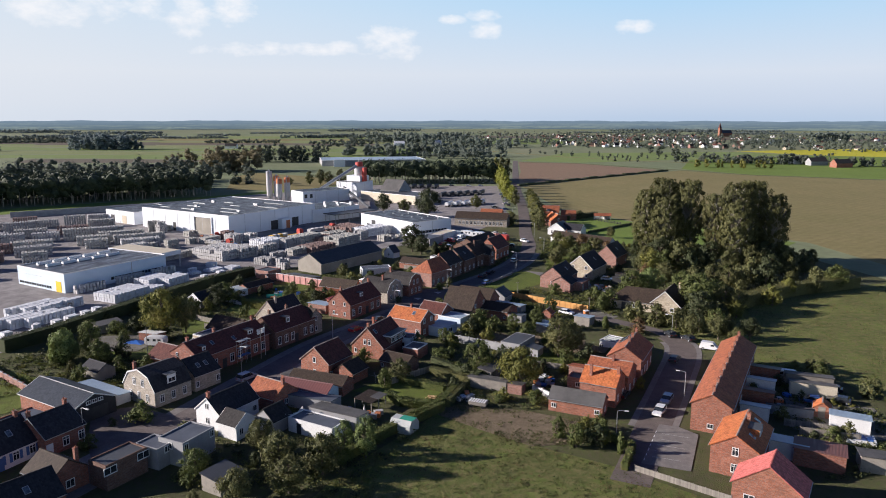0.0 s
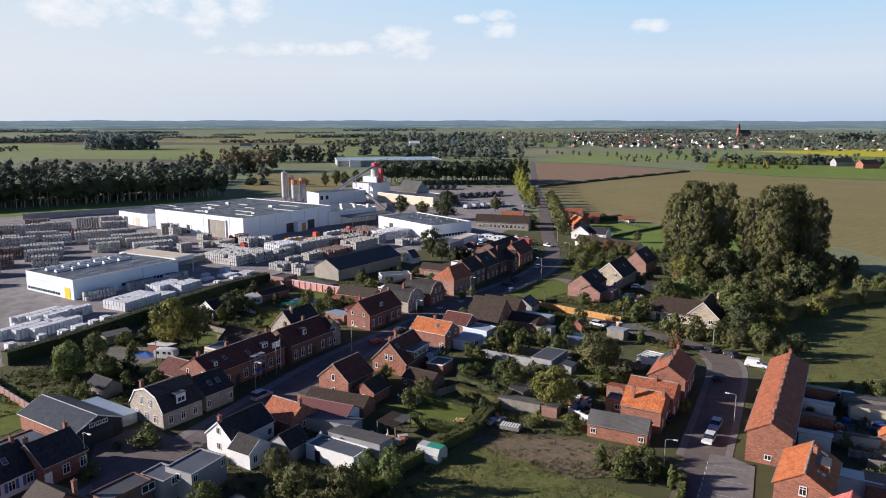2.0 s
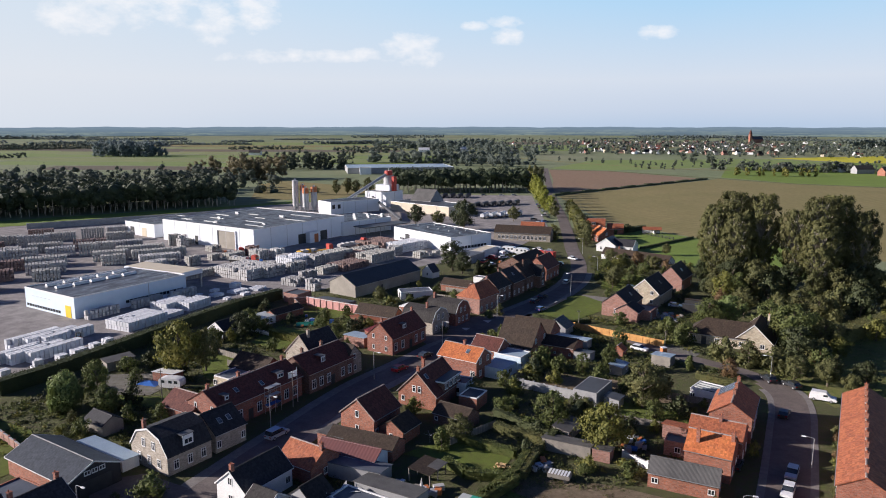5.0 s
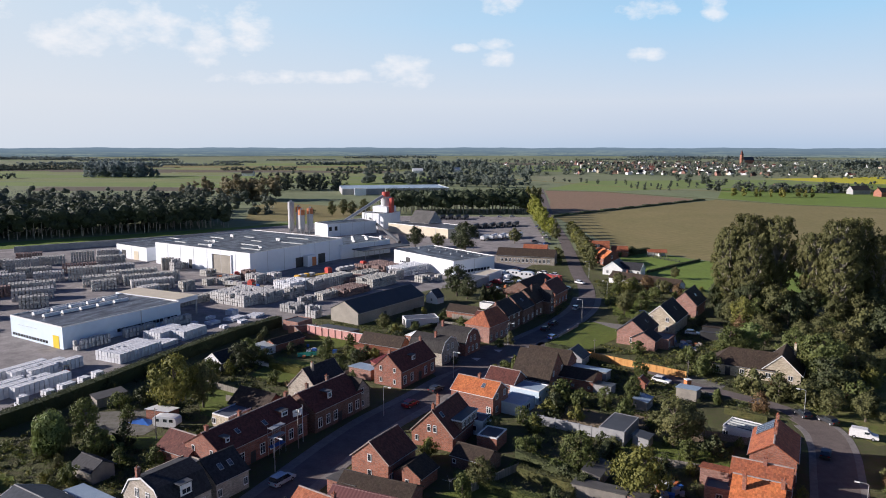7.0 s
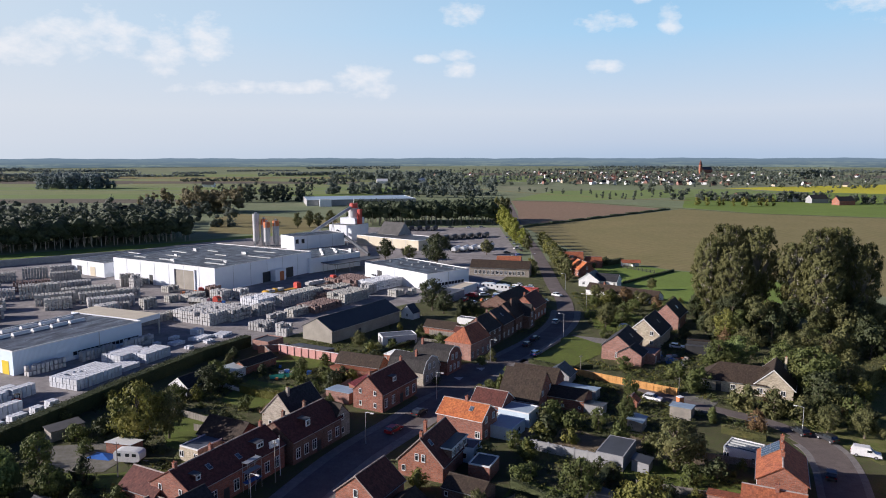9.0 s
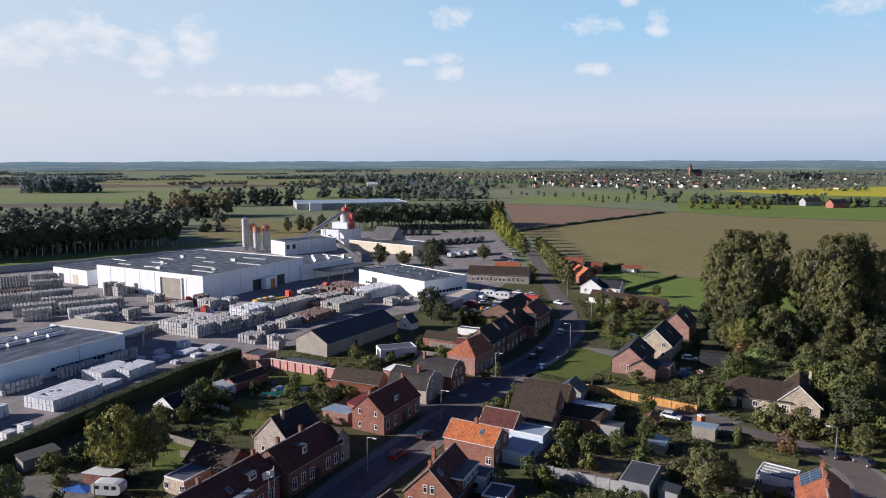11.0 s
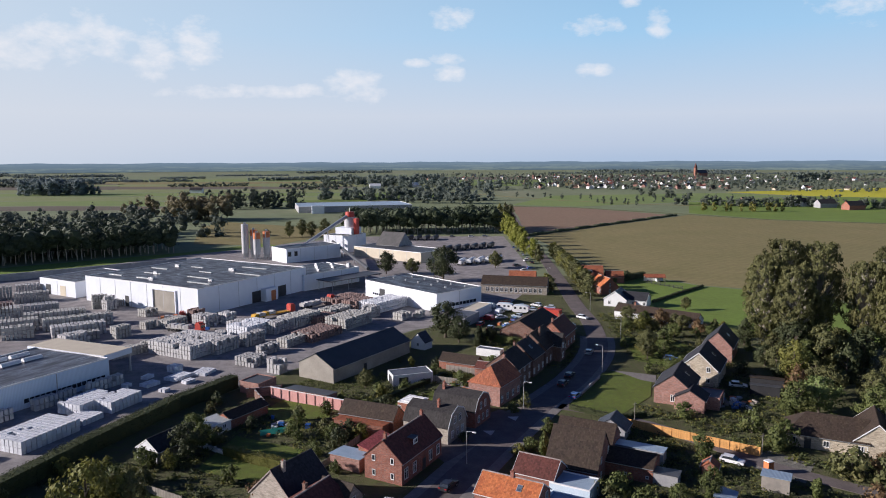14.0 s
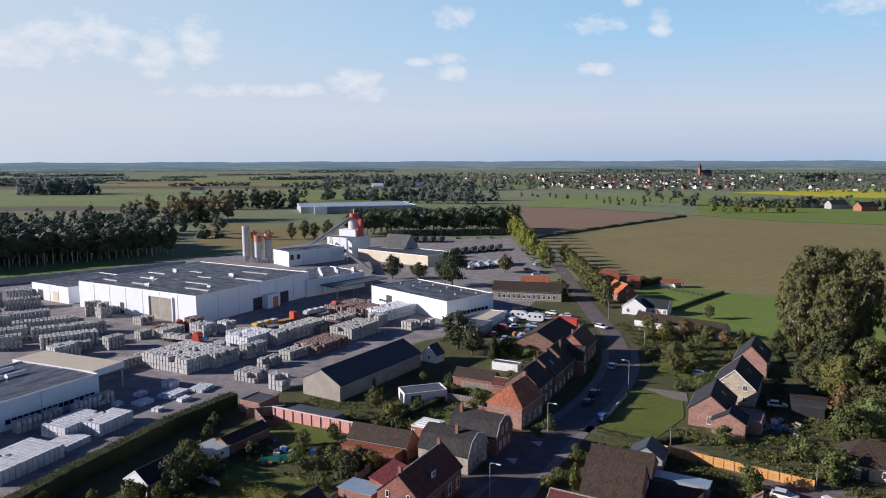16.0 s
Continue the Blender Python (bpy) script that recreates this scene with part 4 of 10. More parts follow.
def leaf_quads(s, rng, centres, radii, count, size, squash=1.0):
    """Small leaf sprays on the shells of clumps."""
    v, f = s.v, s.f
    weights = np.array([r * r for r in radii])
    picks = rng.choice(len(centres), count, p=weights / weights.sum())
    d = rng.normal(size=(count, 3))
    d[:, 2] = d[:, 2] * 0.9 + 0.25
    d /= np.linalg.norm(d, axis=1)[:, None]
    rad = np.array(radii)[picks] * rng.uniform(0.35, 1.28, count)
    pos = np.array(centres)[picks] + d * rad[:, None] * np.array([1, 1, squash])
    mid = np.array(centres).mean(axis=0)
    out_ = pos - mid
    out_ /= np.maximum(np.linalg.norm(out_, axis=1), 1e-6)[:, None]
    nrm = d * 0.35 + out_ * 0.85 + rng.normal(size=(count, 3)) * 0.42
    nrm /= np.linalg.norm(nrm, axis=1)[:, None]
    ref = rng.normal(size=(count, 3))
    a = np.cross(nrm, ref)
    a /= np.linalg.norm(a, axis=1)[:, None]
    b = np.cross(nrm, a)
    sz = size * rng.uniform(0.6, 1.4, count)[:, None]
    sc = np.array([1, 1, squash])
    p0, p1, p2, p3 = pos - a * sz * sc, pos + b * sz * 0.6 * sc, pos + a * sz * sc, pos - b * sz * 0.6 * sc
    k = len(v)
    allp = np.stack([p0, p1, p2, p3], 1).reshape(-1, 3)
    v += [tuple(q) for q in allp.tolist()]
    f += [(k + 4 * i, k + 4 * i + 1, k + 4 * i + 2, k + 4 * i + 3) for i in range(count)]


ICO_V, ICO_F = [], [(0, 11, 5), (0, 5, 1), (0, 1, 7), (0, 7, 10), (0, 10, 11), (1, 5, 9), (5, 11, 4), (11, 10, 2), (10, 7, 6), (7, 1, 8), (3, 9, 4), (3, 4, 2), (3, 2, 6), (3, 6, 8), (3, 8, 9), (4, 9, 5), (2, 4, 11), (6, 2, 10), (8, 6, 7), (9, 8, 1)]
for p_, q_ in ((-1, 1), (1, 1), (-1, -1), (1, -1)):
    ICO_V.append(Vector((p_, q_ * 1.618, 0)).normalized())
for p_, q_ in ((-1, 1), (1, 1), (-1, -1), (1, -1)):
    ICO_V.append(Vector((0, p_, q_ * 1.618)).normalized())
for p_, q_ in ((1, -1), (1, 1), (-1, -1), (-1, 1)):
    ICO_V.append(Vector((p_ * 1.618, 0, q_)).normalized())


def hearts(s, rng, centres, radii, share, squash):
    """Dense inner growth of a crown: an uneven lump in each clump, hidden under the sprays."""
    for (x, y, z), r in zip(centres, radii):
        k = len(s.v)
        jit = rng.uniform(0.75, 1.15, 12) * r * share
        s.v += [(x + v.x * j, y + v.y * j, z + v.z * j * squash) for v, j in zip(ICO_V, jit)]
        s.f += [(k + a, k + b, k + c) for a, b, c in ICO_F]


TREE_CACHE = {}


def tree_meshes(kind, variant, material, bark):
    """Unit tree: radius 1, height 1."""
    key = (kind, variant, material.name)
    if key in TREE_CACHE:
        return TREE_CACHE[key]
    rng = np.random.default_rng(abs(hash_name(kind)) * 31 + variant)
    centres, radii = [], []
    trunk = Shape()
    spec = {"round": (0.22, 60, 3500, 0.049, 0.24), "tall": (0.14, 62, 3500, 0.049, 0.24), "bush": (0.06, 26, 680, 0.088, 0.33),
            "far": (0.10, 34, 1200, 0.085, 0.32),
            "poplar": (0.16, 420, 15500, 0.032, 0.115), "conifer": (0.06, 30, 2600, 0.08, 0.3), "willow": (0.25, 30, 4200, 0.055, 0.36),
            "column": (0.05, 22, 1300, 0.13, 0.5)}[kind]
    base, clumps, count, leaf, clump_r = spec
    tr = 0.055 if kind not in ("poplar",) else 0.05
    lean = rng.uniform(-0.05, 0.05, 2)
    top = Vector((lean[0], lean[1], 0.82))
    trunk.cyl((0, 0, 0), (lean[0] * 0.4, lean[1] * 0.4, base + 0.1), tr * 1.25, tr * 0.85, 8)
    trunk.cyl((lean[0] * 0.4, lean[1] * 0.4, base + 0.1), top, tr * 0.85, tr * 0.2, 7)
    for i in range(clumps):
        ang = rng.uniform(0, 2 * math.pi)
        q = (i + 0.5) / clumps
        z = base + (1 - base) * q
        if kind == "conifer":
            prof = 1.02 - q
        elif kind == "column":
            prof = 0.5 * (1 - abs(2 * q - 0.8) ** 3)
        elif kind == "poplar":
            prof = 0.94 * math.sqrt(max(0.10, 1 - (2 * q - 1.12) ** 2))
        elif kind in ("tall", "far"):
            prof = math.sqrt(max(0.05, 1 - (2 * q - 0.95) ** 2)) * (0.9 if q > 0.15 else 0.7)
        else:
            prof = math.sqrt(max(0.04, 1 - (2 * q - 0.85) ** 2))
        r = prof * math.sqrt(rng.uniform(0.30 if kind == "poplar" else 0.08, 1.0)) * (1 - clump_r * 0.75) * rng.uniform(0.85, 1.15)
        c = (r * math.cos(ang), r * math.sin(ang), min(z, 0.97) - clump_r * 0.1)
        centres.append(c)
        radii.append(clump_r * rng.uniform(0.65, 1.15) * (0.55 + 0.45 * prof))
        if i % 3 == 0:
            st = max(base * 0.9, c[2] - 0.22)
            trunk.cyl((lean[0] * 0.6, lean[1] * 0.6, st), (c[0] * 0.85, c[1] * 0.85, c[2]), tr * 0.38, tr * 0.1, 5, False)
    crown = Shape()
    squash = {"poplar": 0.34, "column": 0.45, "tall": 0.45, "far": 0.45, "round": 0.55}.get(kind, 0.66)
    radii = [r for r in radii]
    hearts(crown, rng, centres[::2], radii[::2], 0.55, squash)
    leaf_quads(crown, rng, centres, radii, count, leaf, squash)
    if kind == "willow":
        for c in centres:
            for _ in range(60):
                a = math.atan2(c[1], c[0]) + rng.normal(0, 0.35)
                rr = math.hypot(c[0], c[1]) * rng.uniform(0.9, 1.25) + 0.1
                x, y = rr * math.cos(a), rr * math.sin(a)
                z1 = rng.uniform(0.04, 0.35)
                w = 0.022
                k = len(crown.v)
                crown.v += [(x - w, y, c[2]), (x + w, y + w, c[2]), (x + w * 0.5, y, z1), (x - w * 0.5, y - w, z1)]
                crown.f.append((k, k + 1, k + 2, k + 3))
    TREE_CACHE[key] = (trunk.mesh("trunk", bark), crown.mesh("crown", material))
    return TREE_CACHE[key]


def hash_name(s):
    return sum((i + 1) * ord(c) for i, c in enumerate(s))


TREE_COUNT = [0]


def tree(x, y, h, r, kind, material, label, name="tree", category="tree", bark=None, group="", z=0.0):
    TREE_COUNT[0] += 1
    k = TREE_COUNT[0]
    tm, cm = tree_meshes(kind, k % 3, material, bark or BARK)
    ob = new(name)
    ob.matrix_world = pose(x, y, z, 0, 0, (k * 137) % 360) @ Matrix.Diagonal((r, r, h, 1))
    tagged(ob, label, category, group)
    part("trunk", tm, bark or BARK, ob)
    part("crown", cm, material, ob)
    return ob


def hedge(points, w, h, material, label, density=10, name="hedge"):
    """A clipped hedge along a line: a dense body covered with leaf sprays."""
    rng = np.random.default_rng(int(abs(points[0][0] * 10 + points[0][1])))
    s, core = Shape(), Shape()
    for (x0, y0), (x1, y1) in zip(points, points[1:]):
        d = Vector((x1 - x0, y1 - y0))
        L = d.length
        d.normalize()
        n = Vector((-d.y, d.x))
        q = [Vector((x0, y0)) + n * w * 0.42, Vector((x0, y0)) - n * w * 0.42, Vector((x1, y1)) - n * w * 0.42, Vector((x1, y1)) + n * w * 0.42]
        core.slab([tuple(p) for p in q], 0, h * 0.93)
        count = int(L * (2 * h + w) * density * 1.7)
        u, side = rng.uniform(-0.02, 1.02, count) * L, rng.uniform(0, 2 * h + w, count)
        for i in range(count):
            if side[i] < h:
                off, z = -w / 2, side[i]
            elif side[i] < h + w:
                off, z = side[i] - h - w / 2, h
            else:
                off, z = w / 2, side[i] - h - w
            wob = 0.12 * math.sin(u[i] * 1.7) + rng.normal() * 0.1
            c = Vector((x0, y0)) + d * u[i] + n * (off + (wob if abs(off) == w / 2 else 0))
            c = np.array((c.x, c.y, z + rng.normal() * 0.08 + (wob * 0.6 if z == h else 0)))
            a, b = rng.normal(size=3), rng.normal(size=3)
            a *= 0.14 / np.linalg.norm(a)
            b *= 0.11 / np.linalg.norm(b)
            k = len(s.v)
            s.v += [tuple(c - a), tuple(c + b), tuple(c + a), tuple(c - b)]
            s.f.append((k, k + 1, k + 2, k + 3))
    ob = thing(name, 0, 0, 0, label, "hedge")
    part("foliage", s, material, ob)
    part("inner_growth", core, material, ob)
    return ob

# ---- ground ----
g_rings = [0, 60, 120, 250, 500, 900, 1500, 2300, 3000, 3450]
gs = Shape()
SEG = 64
for r in g_rings[1:]:
    for i in range(SEG):
        a = 2 * math.pi * i / SEG
        rise = 34.0 * max(0.0, (r - 2600) / 2600) ** 1.3
        gs.v.append((r * math.cos(a), 80 + r * math.sin(a), rise))
gs.v.append((0, 80, 0))
c0 = len(gs.v) - 1
for i in range(SEG):
    gs.f.append((c0, i, (i + 1) % SEG))
    for k in range(len(g_rings) - 2):
        gs.f.append((k * SEG + i, (k + 1) * SEG + i, (k + 1) * SEG + (i + 1) % SEG, k * SEG + (i + 1) % SEG))
# ring that glows by itself, the haze of the far country painted on
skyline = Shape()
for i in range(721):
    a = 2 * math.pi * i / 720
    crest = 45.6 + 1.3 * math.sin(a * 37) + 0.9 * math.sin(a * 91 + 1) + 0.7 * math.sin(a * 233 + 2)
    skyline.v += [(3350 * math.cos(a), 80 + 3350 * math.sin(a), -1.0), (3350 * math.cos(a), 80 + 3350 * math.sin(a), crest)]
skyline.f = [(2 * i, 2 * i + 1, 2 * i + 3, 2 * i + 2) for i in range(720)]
tagged(part("backdrop", skyline, DISTANCE), "self-lit ring painted with hazy blue fields and tree lines", "backdrop", kind="structure")
tagged(part("ground", gs, COUNTRY), "flat farmland that reaches the horizon", "ground", kind="structure")


patch("garden_ground", [(-170, 40), (60, 40), (175, 90), (180, 200), (150, 330), (90, 350), (62, 420), (40, 420), (0, 330), (-40, 275), (-75, 225), (-110, 150)],
      0.03, GARDEN, "mixed garden ground of soil and grass", "ground")
patch("yard", [(-115, 128), (-95, 160), (-83, 190), (-76, 212), (-60, 250), (-47, 266), (-14, 312), (14, 330), (44, 408), (46, 600), (-66, 604), (-120, 545), (-160, 520),
               (-205, 455), (-245, 425), (-330, 380), (-420, 260), (-320, 120)], 0.05, YARD, "grey concrete storage yard of the block works", "yard")
patch("meadow", [(78, 335), (70, 362), (74, 394), (96, 416), (113, 390), (140, 374), (170, 330), (135, 290), (100, 300)], 0.06, MEADOW, "green meadow behind the houses", "meadow")
patch("grass_field", [(84, 160), (92, 205), (100, 235), (170, 250), (300, 260), (320, 120), (180, 90), (108, 128), (99, 160)], 0.06, ROUGH_GRASS, "rough green pasture beside the terrace", "field")
patch("front_field", [(-8, 92), (0, 113), (10, 129), (15, 137), (24, 130), (31, 123), (40, 118), (45, 115), (58, 104), (62, 60), (-10, 40)], 0.06, ROUGH_GRASS,
      "rough uneven grass field", "field")
patch("soil_plot", [(12, 137), (18, 140), (30, 138), (41, 133), (40, 124), (31, 122.5), (22, 129)], 0.075, SOIL, "trampled bare soil plot", "ground")
patch("harvested_field", [(66, 600), (74, 500), (80, 440), (82, 404), (97, 419), (114, 392), (142, 377), (176, 330), (185, 250), (420, 240), (520, 480), (475, 636), (389, 676), (303, 723), (252, 788), (240, 776)],
      0.05, PALE_FIELD, "large pale brown harvested field", "field")
band("verge", [(90, 934), (160, 908), (240, 812), (256, 796), (306, 728), (391, 681), (478, 642), (560, 600)], 7, 0.13, VERGE, "dry grassy verge along the field edge", "verge", 0.05)
patch("ploughed_field", [(62, 610), (78, 760), (88, 930), (160, 905), (238, 790)], 0.05, RED_FIELD, "reddish brown ploughed field", "field")
ditch = Shape()
for i in range(26):
    f0, f1 = i / 26, (i + 1) / 26
    x0, y0, x1, y1 = 64 + 174 * f0, 602 + 182 * f0, 64 + 174 * f1, 602 + 182 * f1
    ditch.slab([(x0 - 1.2, y0 + 1.2), (x0 + 1.2, y0 - 1.2), (x1 + 1.2, y1 - 1.2), (x1 - 1.2, y1 + 1.2)], 0.0, 1.5 + 0.5 * math.sin(i * 1.9))
tagged(part("ditch_reeds", ditch, LEAF_DARK), "dark reed-grown ditch between the fields", "ditch", kind="structure")

MAIN = smooth_line([(-66, 55), (-50, 90), (-38, 117), (-32, 134), (-26, 151), (-17, 175), (-6, 195), (6, 218), (18, 239), (31, 260), (42, 286), (47.5, 317), (49, 352), (52, 395), (56, 460),
                    (58, 510), (62, 600), (75, 800), (86, 960)])
band("pavement", MAIN[:64], 10.5, 0.10, PAVING, "grey slab pavement along the village street", "pavement", 0.1)
band("road", MAIN, 6.2, 0.105, ASPHALT, "worn asphalt village street", "road", 0.1)
SIDE = smooth_line([(40, 100), (46, 113), (53.3, 130), (59.6, 144), (66, 158.6), (71, 170.5), (73, 180), (70, 191), (62, 199), (55, 205.5), (47, 216.5), (40, 225), (31, 233), (22, 238)])
band("pavement", SIDE[12:38], 8.6, 0.085, PAVING, "concrete slab pavement beside the side street", "pavement", 0.08)
band("road", SIDE[5:40], 6.2, 0.10, BRICK_ROAD, "clinker-paved side street", "road", 0.08)
band("lane", SIDE[39:], 3.8, 0.10, ASPHALT, "narrow grey lane along the new fence", "road", 0.08)
patch("parking", [(48.2, 117), (52.8, 127), (55.2, 132.2), (58.5, 131), (61, 127.9), (55.5, 114.5)], 0.125, PAVING, "grey paved parking bays with white lines", "parking")
patch("junction", [(-5, 208), (-12, 219), (-4, 226), (8, 236), (13, 231)], 0.112, ASPHALT, "asphalt forecourt beside the street", "road")
patch("forecourt", [(-46, 121), (-52, 134), (-45, 137), (-36, 133), (-33, 127), (-40, 112)], 0.112, ASPHALT, "asphalt forecourt of the workshop", "road")
patch("drive", [(40.6, 265.6), (51.5, 260.5), (49.6, 254.2), (46.4, 256.6), (43.5, 261.8)], 0.118, PAVING, "grey paved drive beside the lawn", "drive")
patch("lawn", [(24.5, 238.5), (33, 230), (45, 244), (49, 256), (42.5, 265), (38, 263)], 0.11, LAWN, "mown lawn beside the street", "lawn")
patch("lawn", [(-4, 146.5), (-1, 149.6), (4, 152.4), (8.5, 149.6), (14.6, 146.4), (12.6, 140.4), (4, 143.6)], 0.08, LAWN, "bright back garden lawn", "lawn")
patch("lawn", [(-110, 140), (-84, 156), (-74, 152), (-65, 141), (-68, 133), (-90, 118)], 0.10, LAWN, "bright lawn behind the workshop", "lawn")
patch("lawn", [(10, 160), (20, 154), (24, 160), (14, 167)], 0.09, LAWN, "small garden lawn", "lawn")
patch("lawn", [(30, 168), (50, 160), (53, 166), (34, 174)], 0.09, LAWN, "strip of garden lawn", "lawn")
patch("lawn", [(-60, 196), (-53, 181), (-43, 176), (-42, 184), (-50, 198)], 0.09, LAWN, "small sunlit lawn behind the terrace", "lawn")
patch("lawn", [(-51, 206), (-38, 200), (-32, 204), (-33, 215), (-48, 222)], 0.09, LAWN, "garden lawn with shadows", "lawn")
patch("lawn", [(-46, 236), (-40, 230), (-30, 232), (-31, 238), (-43, 244)], 0.09, LAWN, "lawn in front of the pink wall", "lawn")
patch("lawn", [(-22, 232), (-6, 230), (2, 244), (-12, 252), (-22, 247)], 0.09, LAWN, "garden lawn behind the barn", "lawn")
patch("lawn", [(50, 275), (62, 262), (74, 282), (66, 300), (54, 300)], 0.10, LAWN, "front garden lawn of a brick house", "lawn")
patch("verge", [(30, 385), (44, 372), (48, 400), (40, 408)], 0.09, LAWN, "grass verge by the long grey building", "verge")
for i in range(7):
    line = Shape().box(0, -0.06, 0.126, 0.9, 0.06, 0.131)
    tagged(part("parking_line", line, WHITE_TRIM, None, "", pose(48.9 + i * 0.78, 118.0 + i * 1.75, 0, 0, 0, 66)), "worn white dash of a parking line", "marking", "parking lines", "structure")
for i in range(5):
    line = Shape().box(0, -0.04, 0.126, 4.6, 0.04, 0.129)
    tagged(part("parking_line", line, BLOCK_GREY, None, "", pose(50.6 + i * 1.0, 119.4 + i * 2.2, 0, 0, 0, -20)), "faint grey line between parking bays", "marking", "parking lines", "structure")
for x, y, k in ((4.5, 222.5, 60), (10.5, 230.5, 60)):
    tri = Shape().add([(-1.3, -1, 0.118), (1.5, -0.6, 0.118), (0.2, 1.6, 0.118)], [(0, 1, 2)])
    tagged(part("road_marking", tri, BLOCK_GREY, None, "", pose(x, y, 0.0, 0, 0, k)), "pale triangular road marking", "marking", "road markings", "structure")

# far fields
FAR = [("crop_field", GREEN_FIELD, "bright green crop field"), ("pasture", DULL_FIELD, "dull green pasture"), ("ploughed_land", BROWN_FIELD, "dark ploughed land"),
       ("meadow_far", DULL_FIELD, "green meadow"), ("stubble_field", PALE_FIELD, "pale stubble field")]
rng = np.random.default_rng(5)
patch("mustard_field", [(490, 1270), (1060, 1490), (1180, 1120), (700, 1050), (560, 1130)], 0.08, YELLOW_FIELD, "yellow flowering mustard field", "field")
patch("strip_field", [(-205, 690), (-195, 735), (-60, 640), (-90, 604), (-112, 553), (-170, 560)], 0.07, PALE_FIELD, "dry brownish field strip", "field")
patch("crop_field", [(-730, 1085), (-470, 1095), (-290, 1040), (-310, 965), (-480, 990), (-740, 1000)], 0.07, GREEN_FIELD, "bright green crop field", "field")
patch("ploughed_land", [(-560, 890), (-340, 900), (-320, 955), (-480, 980), (-580, 970)], 0.07, BROWN_FIELD, "dark ploughed land", "field")
for i in range(9):
    y0, mt = 1110 + i * 118 * (1 + 0.05 * i), (DULL_FIELD, GREEN_FIELD, DULL_FIELD, BROWN_FIELD, DULL_FIELD, PALE_FIELD, GREEN_FIELD, DULL_FIELD, DULL_FIELD)[i]
    patch("strip_of_crops", [(-1150 - 60 * i, y0 + 25), (-110 - 22 * i, y0 - 30), (-105 - 22 * i, y0 + 74 + 5 * i), (-1150 - 60 * i, y0 + 118 + 6 * i)], 0.10 + 0.01 * i, mt, "long green strip field between ditches", "field")
patch("meadow_far", [(-230, 1040), (-95, 1060), (20, 1200), (-60, 1380), (-100, 1300)], 0.08, MEADOW, "sloping green meadow", "field")
patch("crop_field", [(92, 960), (180, 1180), (470, 1240), (540, 1130), (300, 990), (170, 925)], 0.07, GREEN_FIELD, "bright green crop field", "field")
patch("crop_field", [(262, 812), (308, 734), (394, 688), (482, 650), (680, 620), (900, 900), (700, 1040), (560, 1120), (330, 1000)], 0.07, MEADOW, "green meadow behind the harvested field", "field")
band("lane", [(12, 1338), (60, 1250), (115, 1150), (174, 1048), (260, 960), (330, 915)], 7, 0.12, PALE_FIELD, "pale country lane on a low dike", "road", 0.05)
for ring, (r0, r1) in enumerate(((1500, 1950), (1990, 2600))):
    a = 46.0
    while a < 132:
        da = rng.uniform(4, 9)
        if not (ring == 0 and 52 < a < 72):
            nm, mt, lb = FAR[int(rng.integers(0, 5))]
            pts = [(r * math.cos(radians(q)), 80 + r * math.sin(radians(q))) for r, q in ((r0, a), (r1, a + rng.uniform(-1, 1)), (r1, a + da - 0.4), (r0 + 40, a + da - 0.4))]
            patch(nm, pts, 0.06 + 0.01 * ring, mt, lb, "field")
        a += da

patch("gravel_drive", [(-78, 181), (-62, 183), (-58, 178), (-60, 170), (-68, 169), (-76, 174)], 0.085, GRAVEL, "grey gravel drive behind the willow", "drive")
patch("lawn", [(-70, 170), (-60, 169), (-50, 171), (-52, 164), (-66, 163)], 0.095, LAWN, "sunny lawn beside the caravan", "lawn")
patch("grass_verge", [(-420, 322), (-262, 439), (-167, 511), (-122, 562), (-110, 550), (-158, 503), (-203, 443), (-245, 413), (-420, 298)], 0.09, MEADOW, "green verge in front of the poplar wood", "verge")
patch("gravel_yard", [(79, 131), (84, 146), (99, 141), (96, 126)], 0.07, GRAVEL, "worn gravel yard behind the terrace", "drive")
patch("grass_verge", [(80, 172), (74, 196), (84, 206), (100, 232), (96, 206), (86, 174)], 0.065, ROUGH_GRASS, "rough grass under the thicket", "verge")
patch("gravel_yard", [(58, 198), (64, 206), (58, 212), (50, 206)], 0.075, GRAVEL, "gravel turning place by the lane", "drive")
patch("vegetable_plot", [(14, 183), (28, 176), (33, 184), (20, 196)], 0.075, SOIL, "dug vegetable plot between paths", "garden bed")
patch("vegetable_plot", [(34, 176), (48, 172), (50, 182), (38, 188)], 0.075, SOIL, "brown vegetable plot with plants", "garden bed")

# ---- houses round the side street ----
house("terrace_row", "long orange-tiled brick terrace with a row of chimneys", 72.5, 147.0, 40.5, 6.8, 63, 5.2, 7.2, BRICK_ORANGE, TILE_ORANGE,
      chimneys=[(-0.99, 0), (-0.72, 0), (-0.5, 0), (-0.28, 0), (-0.06, 0), (0.16, 0), (0.38, 0), (0.6, 0), (0.8, 0), (1.0, 0)],
      wins={"back": (14, 2, 1.0, 1.3), "front": (14, 2, 0.9, 1.1), "west": (1, 1, 1.1, 0.9)},
      doors=[("back", -15, DOOR_DARK), ("back", -5, WHITE_TRIM), ("back", 5, DOOR_DARK), ("back", 15, WHITE_TRIM)], category="terrace")
